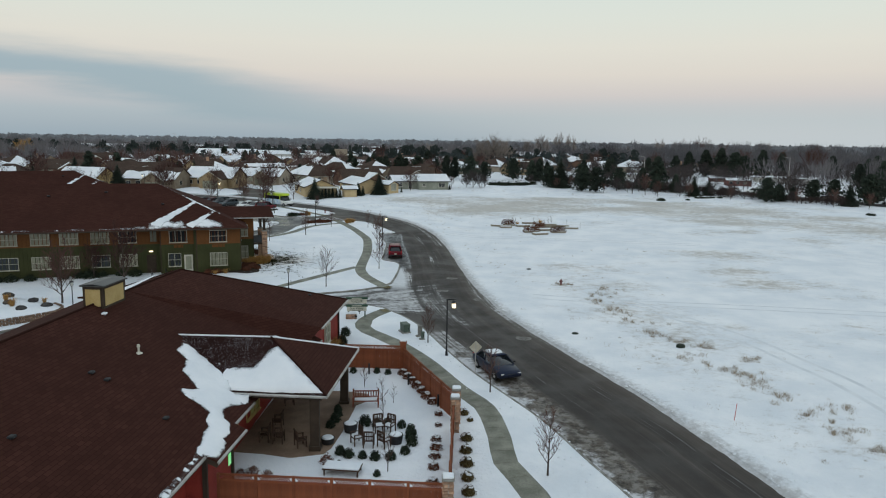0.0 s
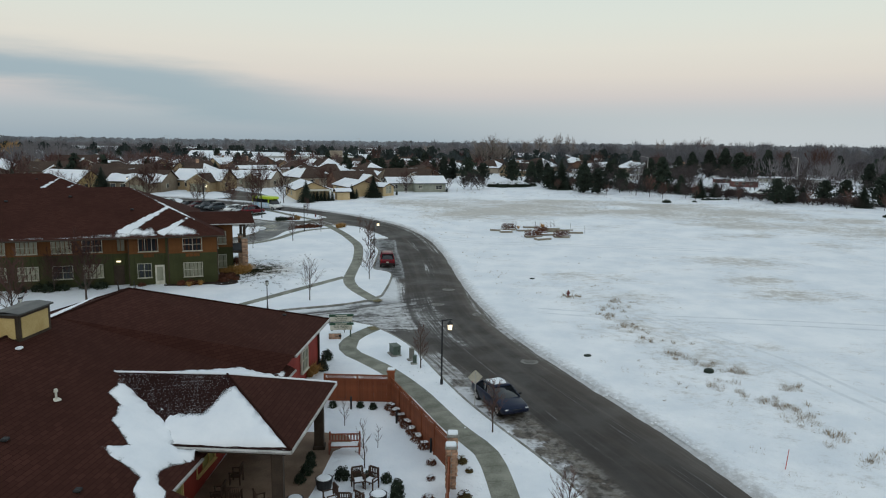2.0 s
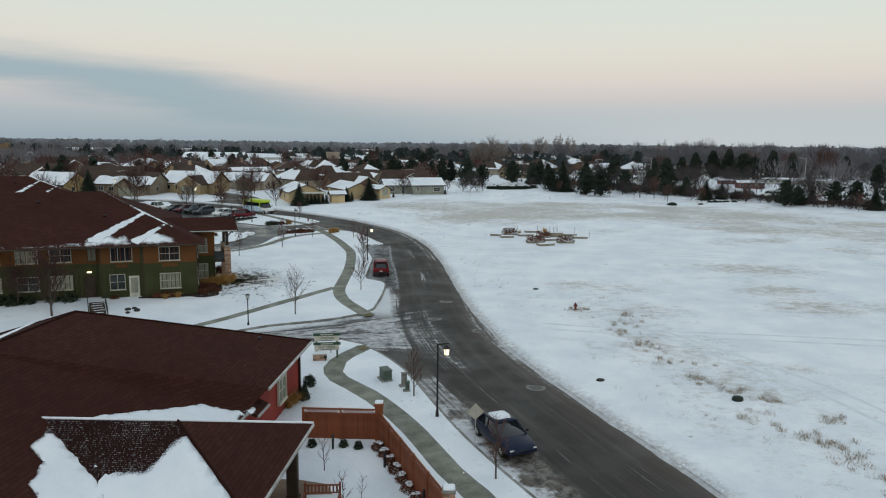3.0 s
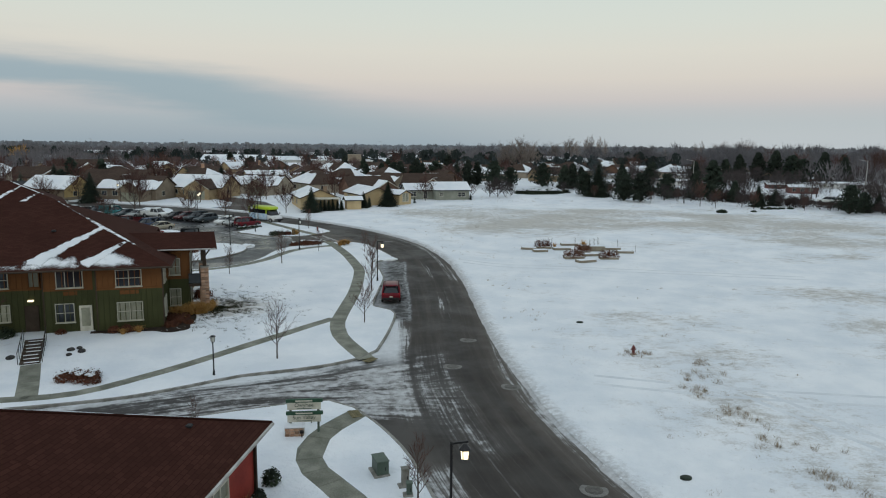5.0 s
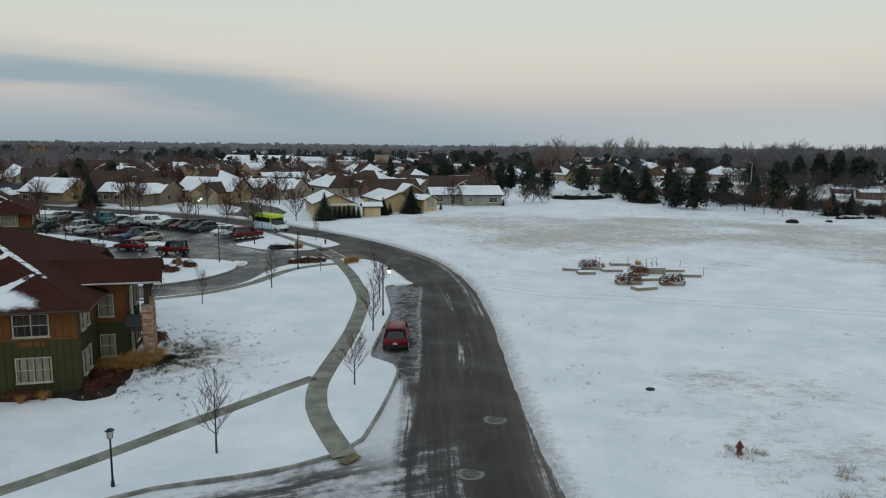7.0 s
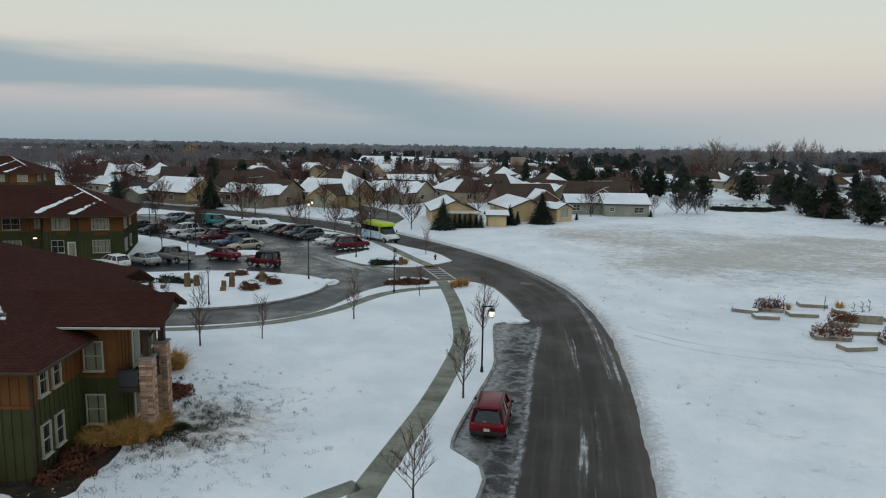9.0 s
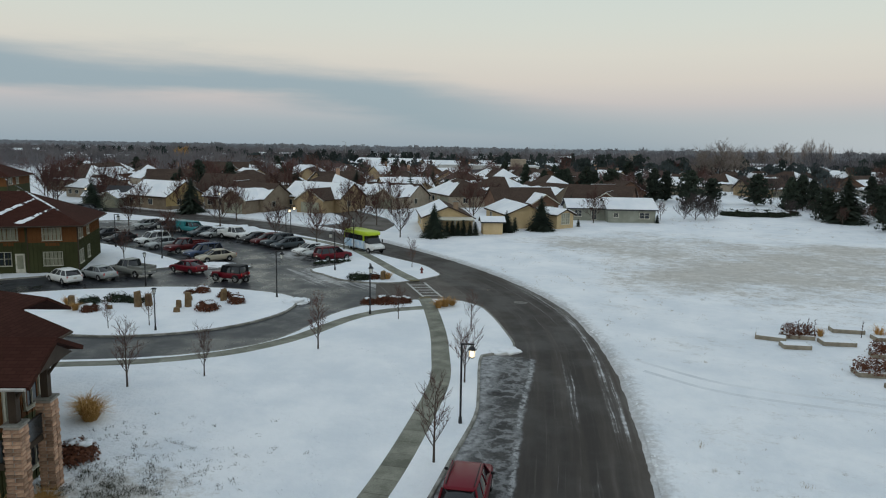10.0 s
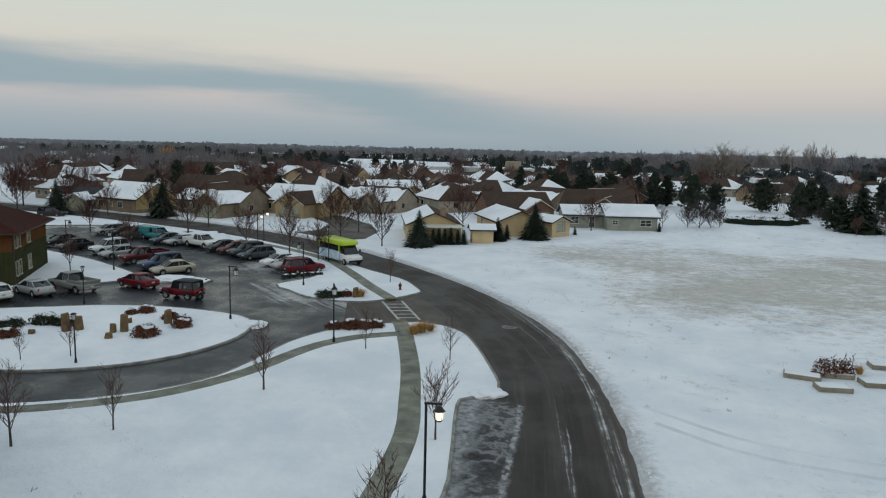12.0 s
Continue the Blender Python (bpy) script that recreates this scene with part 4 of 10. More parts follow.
def window(parent, x, y, z, w, h, face=0, frame_mat="cream_trim", bars=(1, 1), pane="glass", name="window", label=""):
    """A window in a wall whose outside looks to -y, turned by face degrees. z is its sill; bars: mullions upright and across."""
    m = pose(x, y, z, 0, 0, face)
    bm = bmesh.new()
    t = 0.055
    box(bm, 0, -0.04, t / 2, w, 0.14, t)
    box(bm, 0, -0.04, h - t / 2, w, 0.14, t)
    for s in (-1, 1):
        box(bm, s * (w / 2 - t / 2), -0.04, h / 2, t, 0.14, h - 2 * t)
    fr = part(name, bm, MAT[frame_mat], parent, label)
    fr.matrix_basis = m
    for i in range(bars[0]):
        bm = bmesh.new()
        box(bm, -w / 2 + w * (i + 1) / (bars[0] + 1), -0.035, h / 2, 0.05, 0.09, h - 2 * t)
        part("mullion", bm, MAT[frame_mat], fr)
    for i in range(bars[1]):
        bm = bmesh.new()
        box(bm, 0, -0.032, h * (i + 1) / (bars[1] + 1), w - 2 * t, 0.08, 0.045)
        part("glazing_bar", bm, MAT[frame_mat], fr)
    bm = bmesh.new()
    box(bm, 0, -0.012, h / 2, w - 2 * t + 0.02, 0.02, h - 2 * t + 0.02)
    part("pane", bm, MAT[pane], fr)
    bm = bmesh.new()
    box(bm, 0, -0.07, -0.03, w + 0.1, 0.2, 0.06, bevel=0.012)
    part("sill", bm, MAT[frame_mat], fr)
    return fr


def battens(wall, x0, x1, y, z0, z1, step=0.4, face_y=True, material="green"):
    """Upright battens nailed on a wall, each a strip of its own on one shared mesh."""
    n = max(1, int(abs(x1 - x0) / step))
    me = None
    for i in range(n + 1):
        c = lerp(x0, x1, i / n)
        if me is None:
            bm = bmesh.new()
            box(bm, 0, 0, (z1 - z0) / 2, 0.06, 0.05, z1 - z0)
            ob = part("batten", bm, MAT[material], wall)
            me = ob.data
        else:
            ob = new("batten", me)
            ob.parent = wall
        ob.matrix_basis = pose(c, y - 0.02, z0) if face_y else pose(y + 0.02, c, z0, 0, 0, 90)


def gutter(bm, a, b, r=0.07):
    a, b = Vector(a), Vector(b)
    tube(bm, a, b, r, r, 6)


def snow_slab(name, parent, outline, height, thick=0.07, seed=1, rough=0.25, step=0.3, material="roof_snow", soft=0.12, hard=None):
    """Snow left lying on a roof: an uneven sheet over an outline of (x, y), laid on the surface height(x, y)."""
    rnd = random.Random(seed)
    pts = []
    k = len(outline)
    for i in range(k):
        a, b = Vector(outline[i]), Vector(outline[(i + 1) % k])
        n = max(1, int((b - a).length / step))
        d = (b - a)
        nrm = Vector((d.y, -d.x)).normalized() if d.length else Vector((0, 0))
        for j in range(n):
            p = a + d * (j / n)
            w = (noise.noise((p.x * 1.3 + seed * 7.1, p.y * 1.3, 0)) + 0.6 * noise.noise((p.x * 4 + seed, p.y * 4, 3))) * rough
            pts.append(p + nrm * w)
    edges = [(i, (i + 1) % len(pts)) for i in range(len(pts))]
    xs, ys = [p.x for p in pts], [p.y for p in pts]
    inner = []
    x = min(xs)
    while x < max(xs):
        y = min(ys)
        while y < max(ys):
            q = (x + rnd.uniform(-0.08, 0.08), y + rnd.uniform(-0.08, 0.08))
            if inside([(p.x, p.y) for p in pts], *q):
                inner.append(Vector(q))
            y += 0.45
        x += 0.45
    co, ed, fc, *_ = delaunay_2d_cdt(pts + inner, edges, [], 0, 0.005)
    loop = [(p.x, p.y) for p in pts]
    frayed = [p for p in pts if not (hard and hard(p))]
    bm = bmesh.new()
    cover = bm.verts.layers.float.new("cover")
    vs = []
    for c in co:
        d = min((c - p).length for p in pts)
        lift = thick * min(1.0, 0.25 + d / 0.35) + 0.02 * noise.noise((c.x * 2.1, c.y * 2.1, seed))
        vs.append(bm.verts.new((c.x, c.y, height(c.x, c.y) + max(0.012, lift))))
        vs[-1][cover] = min(1.0, min((c - p).length for p in frayed) / soft + 0.05)
    for f in fc:
        cx, cy = sum(co[i].x for i in f) / len(f), sum(co[i].y for i in f) / len(f)
        if inside(loop, cx, cy):
            bm.faces.new([vs[i] for i in f])
    # edge of the sheet down to the roof
    for e in list(bm.edges):
        if len(e.link_faces) == 1:
            a, b = e.verts
            la = bm.verts.new((a.co.x, a.co.y, height(a.co.x, a.co.y) - 0.01))
            lb = bm.verts.new((b.co.x, b.co.y, height(b.co.x, b.co.y) - 0.01))
            bm.faces.new((a, b, lb, la))
    for v in [v for v in bm.verts if not v.link_faces]:
        bm.verts.remove(v)
    bmesh.ops.recalc_face_normals(bm, faces=bm.faces)
    return part(name, bm, MAT[material], parent, "white snow left lying on the roof", True)


def brick_column(parent, x, y, z0, z1, w, name="brick_column", cap=True, label="rough reddish brick column"):
    """A square pier of single bricks round a mortar core."""
    bm = bmesh.new()
    box(bm, 0, 0, (z1 - z0) / 2, w - 0.03, w - 0.03, z1 - z0)
    col = part(name, bm, MAT["mortar"], parent, label)
    col.matrix_basis = pose(x, y, z0)
    rnd = random.Random(int(x * 10 + y))
    bh = 0.15
    bl = w / 2
    me = None
    n = int((z1 - z0) / bh)
    for k in range(n):
        for s in range(4):
            for j in range(2):
                ln_ = bl - 0.012
                if me is None:
                    b2 = bmesh.new()
                    box(b2, 0, 0, 0, ln_, 0.06, bh - 0.02, bevel=0.008)
                    first = part("brick", b2, MAT["brick"], col)
                    me = first.data
                    ob = first
                else:
                    ob = new("brick", me)
                    ob.parent = col
                off = (j - 0.5) * bl + (0.0 if k % 2 else (0.05 if j else -0.0))
                ob.matrix_basis = pose(0, 0, 0, 0, 0, 90 * s) @ pose(off * 0.97, -w / 2 + 0.012 + rnd.uniform(-0.012, 0.012), (k + 0.5) * bh, 0, 0, rnd.uniform(-1.5, 1.5))
    if cap:
        bm = bmesh.new()
        box(bm, 0, 0, z1 - z0 + 0.05, w + 0.12, w + 0.12, 0.1, bevel=0.02)
        part("cap", bm, MAT["kerb"], col, "pale stone cap")
    return col


def roof_part(parent, planes, thick=0.2, material="shingle", name="roof"):
    bm = bmesh.new()
    for pl in planes:
        plate(bm, pl, thick)
    slope_uv(bm)
    return part(name, bm, MAT[material], parent, "dark brown-red asphalt shingles")


def two_storey(name, label, m, length=48.0, depth=18.6, balcony=True, near=True):
    """The green and ochre apartment block: x runs east along its front, y north, its south-east corner is the origin."""
    b = thing(name, label, "apartment building", "apartment buildings", m)
    EV, PI = 5.25, 0.45
    side, inset = (9.0, 5.0) if balcony else (depth, 0.0)

    def wall_piece(x0, x1, y, tag=""):
        bm = bmesh.new()
        box(bm, (x0 + x1) / 2, y + 0.15, 1.65, x1 - x0, 0.3, 3.5)
        wl = part("lower_wall", bm, MAT["green"], b, "olive green board and batten siding")
        if near:
            battens(wl, x0 + 0.05, x1 - 0.05, y, -0.1, 3.4)
        bm = bmesh.new()
        box(bm, (x0 + x1) / 2, y + 0.15, 4.4, x1 - x0, 0.3, 2.0)
        wl = part("upper_wall", bm, MAT["orange"], b, "ochre orange siding under the eaves")
        if near:
            battens(wl, x0 + 0.05, x1 - 0.05, y, 3.48, 5.35, material="orange")
        bm = bmesh.new()
        box(bm, (x0 + x1) / 2, y - 0.025, 3.4, x1 - x0, 0.06, 0.14)
        part("belt_board", bm, MAT["orange"], b)

    wall_piece(-4.9, 0, 0)
    wall_piece(-8.8, -5.2, 0.5)
    wall_piece(-length, -8.8, 1.3)
    # recess between the two bays, side returns and the other walls
    bm = bmesh.new()
    box(bm, -5.05, 0.8, 2.65, 0.3, 1.2, 5.4)
    box(bm, -0.15, side / 2 + 0.15, 1.65, 0.3, side - 0.3, 3.5)
    box(bm, -4.75, 0.5, 1.65, 0.28, 0.6, 3.5)
    box(bm, -8.65, 1.1, 1.65, 0.28, 0.8, 3.5)
    if inset:
        box(bm, -inset / 2, side - 0.15, 2.65, inset, 0.3, 5.4)
        box(bm, -inset, (side + depth) / 2, 2.65, 0.3, depth - side, 5.4)
    box(bm, -(length + inset) / 2, depth, 2.65, length - inset, 0.3, 5.4)
    box(bm, -length, depth / 2, 2.65, 0.3, depth, 5.4)
    wl = part("side_wall", bm, MAT["green"], b, "olive green side wall")
    if near:
        battens(wl, 0.3, side, 0, -0.1, 3.4, 0.4, False)
    bm = bmesh.new()
    box(bm, -0.15, side / 2 + 0.15, 4.4, 0.3, side - 0.3, 2.0)
    wl = part("upper_side_wall", bm, MAT["orange"], b, "ochre orange upper side wall")
    if near:
        battens(wl, 0.3, side, 0, 3.4, 5.35, 0.4, False, "orange")
    # corner boards
    for x, y in ((0.0, 0.0), (-4.9, 0.0), (-5.2, 0.5), (-8.8, 0.5)):
        bm = bmesh.new()
        box(bm, x, y + 0.04, 2.65, 0.16, 0.16, 5.4)
        part("corner_board", bm, MAT["brown_trim"], b)
    # roof: a long hip
    o, ze = 0.85, EV
    R = (depth + 2 * o) / 2
    zr = ze + PI * R
    x0, x1, y0, y1 = -length - o, o, -o, depth + o
    ra, rb = (x1 - R, y0 + R, zr), (x0 + R, y0 + R, zr)
    se, sw, ne, nw = (x1, y0, ze), (x0, y0, ze), (x1, y1, ze), (x0, y1, ze)
    east_end = ne
    if balcony:
        # the eaves step back at the north-east corner
        east_end, cut = (x1, 14.3, ze), 2.45
        step_in, hip_cut, north_end = (x1 - cut, 14.3, ze + PI * cut), (x1 - cut, y1 - cut, ze + PI * cut), (x1 - cut, y1, ze)
        roof_part(b, [(sw, se, ra, rb), (se, east_end, step_in, hip_cut, ra), (hip_cut, north_end, nw, rb, ra), (nw, sw, rb)], 0.16)
    else:
        roof_part(b, [(sw, se, ra, rb), (se, ne, ra), (ne, nw, rb, ra), (nw, sw, rb)], 0.16)

    def hs(x, y):
        return min(ze + PI * (y - y0), ze + PI * (x1 - x))

    bm = bmesh.new()
    for p, q in ((sw, se), (se, east_end)):
        gutter(bm, Vector(p) - Vector((0, 0, 0.09)), Vector(q) - Vector((0, 0, 0.09)), 0.085)
    part("gutter", bm, MAT["brown_trim"], b, "dark brown eaves gutter")
    # raised crests over the two bays
    for (cx, cy, ex, ey, wdt) in ((-4.7, 5.2, -9.3, 0.0, 0.44 if balcony else 0.3), (-2.5, 3.1, -5.6, -0.4, 0.36 if balcony else 0.26)):
        d = Vector((ex - cx, ey - cy)).normalized()
        s = Vector((-d.y, d.x)) * wdt
        outline = [(cx - s.x * 0.4, cy - s.y * 0.4), (ex - s.x * 2.2, ey - s.y * 1.2 - 0.05), (ex + s.x * 1.4, ey + s.y * 1.6), (cx + s.x * 0.4, cy + s.y * 0.4)]
        snow_slab("roof_snow", b, outline, hs, 0.08, int(cx * 10) % 97, 0.16)
    # a line of snow along the hip, thickest where the bays meet it
    snow_slab("roof_snow", b, [(-9.9, 10.25), (-9.2, 9.2), (-7.0, 6.9), (-5.0, 4.75), (-2.3, 2.2), (-1.9, 2.0), (-2.3, 2.75), (-3.4, 3.95), (-4.9, 5.4), (-7.0, 7.2), (-9.5, 9.85)], hs, 0.1, 5, 0.06, 0.3, soft=0.2)
    if balcony:
        # frosty remains at the eaves of the two bays
        snow_slab("roof_snow", b, [(-9.9, -0.68), (-5.9, -0.68), (-6.0, 0.2), (-6.6, 0.9), (-7.2, 0.5), (-7.9, 1.5), (-8.6, 1.2), (-9.4, 0.6), (-9.9, 0.1)], hs, 0.03, 8, 0.3, soft=1.7)
        snow_slab("roof_snow", b, [(-5.7, -0.68), (-1.6, -0.68), (-1.9, 0.1), (-2.7, 0.5), (-3.2, 1.2), (-4.2, 1.4), (-4.9, 0.8), (-5.6, 0.9)], hs, 0.03, 9, 0.3, soft=1.7)
        rr = random.Random(4)
        x = -26.0
        while x < -10:
            w = rr.uniform(0.5, 2.2)
            d = rr.uniform(0.06, 0.22)
            snow_slab("roof_snow", b, [(x, -0.66), (x + w, -0.66), (x + w * 0.9, -0.66 + d), (x + w * 0.4, -0.55 + d), (x + w * 0.1, -0.66 + d * 0.7)], hs, 0.018, int(x * 7) % 83, 0.12, 0.2)
            x += w + rr.uniform(0.1, 0.9)
        snow_slab("roof_snow", b, [(-14.5, -0.7), (-10.2, -0.7), (-10.2, 0.0), (-12, -0.3), (-14, -0.5)], hs, 0.016, 16, 0.2, 0.4, soft=1.5)
    # roof vents
    for x, y in ((-15, 7.2), (-21, 6.4), (-28, 7.6), (-8.6, 4.4)):
        bm = bmesh.new()
        box(bm, 0, 0, 0.08, 0.32, 0.36, 0.16, bevel=0.03)
        v = part("roof_vent", bm, MAT["plastic"], b)
        v.matrix_basis = pose(x, y, hs(x, y))
    # windows of the bays
    for z, h in ((3.55, 1.4), (0.75, 1.55)):
        window(b, -2.5, 0, z, 1.95, h, 0, "cream_trim", (1, 1), "blind" if z < 2 or not balcony else "glass")
    window(b, -6.9, 0.5, 3.55, 1.95, 1.4, 0, "cream_trim", (2, 0), "glass" if balcony else "blind")
    window(b, -7.35, 0.5, 0.75, 1.4, 1.55, 0, "cream_trim", (1, 1))
    bm = bmesh.new()
    box(bm, -5.85, 0.46, 1.02, 0.95, 0.12, 2.1, bevel=0.02)
    d = part("door", bm, MAT["white_trim"], b, "white glazed patio door")
    bm = bmesh.new()
    box(bm, -5.85, 0.38, 1.15, 0.62, 0.03, 1.5)
    part("pane", bm, MAT["blind"], d)
    bm = bmesh.new()
    box(bm, -5.55, 0.36, 1.0, 0.04, 0.06, 0.14)
    part("door_handle", bm, MAT["chrome"], d)
    for (px, py, pw) in ((-2.5, -0.02, 1.4), (-6.9, 0.48, 1.0)):
        bm = bmesh.new()
        box(bm, px, py, 3.1, pw, 0.05, 0.32)
        part("wall_unit", bm, MAT["orange"], b, "ochre air unit panel")
    # the long front
    rnd = random.Random(3)
    x = -12.35
    for i in range(10):
        for z, h in ((3.55, 1.35), (0.85, 1.4)):
            window(b, x, 1.3, z, 1.9, h, 0, "cream_trim", (1, 1), rnd.choice(("glass", "blind", "blind")))
        x -= 3.15 if i % 2 else 2.85
    window(b, -9.6, 1.3, 3.55, 0.85, 1.35, 0, "orange", (0, 0), "blind")
    bm = bmesh.new()
    box(bm, -9.9, 1.27, 1.03, 1.0, 0.1, 2.1)
    part("door", bm, MAT["brown_trim"], b, "dark back door")
    bm = bmesh.new()
    box(bm, -9.9, 1.15, 2.5, 0.42, 0.2, 0.14, bevel=0.03)
    part("wall_lamp", bm, MAT["lamp_glow"], b, "lit wall lamp over the door")
    # side windows on the east wall
    for y in (1.0, 2.2):
        for z, h in ((3.6, 1.35), (0.8, 1.5)):
            window(b, 0, y, z, 0.75, h, 90, "cream_trim", (0, 1), "glass")
    for y in () if balcony else (5.6,):
        for z, h in ((3.6, 1.35), (0.8, 1.5)):
            window(b, 0, y, z, 1.3, h, 90, "cream_trim", (0, 1), "blind")
    if not balcony:
        return b
    # balcony wing on the east side, its floor a little lower and set back
    main = set(b.children)
    bm = bmesh.new()
    box(bm, 1.05, 6.0, 1.65, 2.1, 5.2, 3.5)
    wl = part("lower_wall", bm, MAT["green"], b, "olive green wing wall")
    battens(wl, 0.05, 2.05, 3.4, -0.1, 3.4)
    battens(wl, 3.5, 8.5, 2.1, -0.1, 3.4, 0.4, False)
    bm = bmesh.new()
    box(bm, 1.05, 6.0, 4.7, 2.1, 5.2, 2.6)
    wl = part("upper_wall", bm, MAT["orange"], b, "ochre orange wing wall")
    battens(wl, 0.05, 2.05, 3.4, 3.48, 6.0, material="orange")
    battens(wl, 3.5, 8.5, 2.1, 3.4, 6.0, 0.4, False, "orange")
    bm = bmesh.new()
    box(bm, 1.05, 3.375, 3.4, 2.1, 0.06, 0.14)
    part("belt_board", bm, MAT["orange"], b)
    for z, h in ((3.7, 1.5), (0.95, 1.55)):
        window(b, 0.95, 3.4, z, 0.95, h, 0, "cream_trim", (0, 1), "blind")
        bm = bmesh.new()
        box(bm, 2.12, 5.6, z - 0.5 + 1.05, 0.08, 0.95, 2.1, bevel=0.01)
        dr = part("balcony_door", bm, MAT["white_trim"], b, "cream framed balcony door")
        bm = bmesh.new()
        box(bm, 2.17, 5.6, z - 0.5 + 1.1, 0.03, 0.66, 1.7)
        part("pane", bm, MAT["blind"], dr)
        window(b, 2.1, 7.2, z, 1.2, 1.5, 90, "cream_trim", (1, 0), "glass")
    for x, y in ((3.45, 3.6), (3.2, 6.4)):
        brick_column(b, x, y, -0.3, 4.3, 0.62)
        bm = bmesh.new()
        box(bm, x, y, 5.1, 0.3, 0.3, 1.6)
        tube(bm, (x, y, 5.2), (x + 0.6, y, 6.0), 0.07, 0.07, 6)
        part("post", bm, MAT["brown_trim"], b, "dark timber post on the pier")
    bm = bmesh.new()
    box(bm, 2.62, 5.05, 2.75, 1.04, 3.7, 0.25)
    part("balcony_floor", bm, MAT["brown_trim"], b)
    for cx, cy, lx, ly in ((2.6, 3.25, 1.0, 0.05), (3.1, 5.0, 0.05, 2.2)):
        bm = bmesh.new()
        box(bm, cx, cy, 3.32, lx, ly, 0.8)
        rl = part("balcony_railing", bm, MAT["smoked"], b, "smoked dark balcony railing panel")
        bm = bmesh.new()
        box(bm, cx, cy, 3.76, lx + 0.04, ly + 0.05, 0.07, bevel=0.01)
        part("handrail", bm, MAT["black_metal"], rl)
    bm = bmesh.new()
    box(bm, 2.7, 5.0, -0.1, 1.7, 4.4, 0.35)
    part("terrace", bm, MAT["kerb"], b, "snow-dusted concrete terrace slab")
    zw = 6.15
    s0, s1, n0, n1 = (-4.6, 2.6, zw), (4.6, 2.6, zw), (-4.6, 8.2, zw), (4.1, 8.0, zw)
    r0, r1 = (-4.6, 5.4, zw + 1.15), (4.35, 5.35, zw + 1.1)
    roof_part(b, [(s0, s1, r1, r0), (r0, r1, n1, n0)], 0.18, "shingle", "wing_roof")
    bm = bmesh.new()
    gutter(bm, (-1.0, 2.55, zw - 0.1), (4.5, 2.55, zw - 0.1), 0.07)
    part("gutter", bm, MAT["gutter"], b, "pale eaves gutter")
    bm = bmesh.new()
    poly(bm, [(4.1, 3.0, zw - 0.15), (3.8, 7.6, zw - 0.15), (4.0, 5.35, zw + 0.9)])
    r = bmesh.ops.extrude_face_region(bm, geom=bm.faces[:])
    bmesh.ops.translate(bm, vec=(-0.1, 0, 0), verts=[v for v in r["geom"] if isinstance(v, bmesh.types.BMVert)])
    part("gable", bm, MAT["brown_trim"], b)
    for ob in b.children:
        if ob not in main:
            ob.matrix_basis = pose(-0.3, 1.25, -0.2) @ ob.matrix_basis
    return b


two_storey("apartment_building", "two-storey olive green and ochre apartment block with brown shingled roof", pose(-24.01, 81.77, 0.62, 0, 0, 19))
two_storey("apartment_building", "farther two-storey green and ochre apartment block beside the parking lot", pose(-60.5, 129.7, 1.0, 0, 0, 33), 40, 13, False)
two_storey("apartment_building", "distant two-storey ochre apartment block behind the trees", pose(-121, 175, 2.9, 0, 0, 30), 46, 13, False, False)


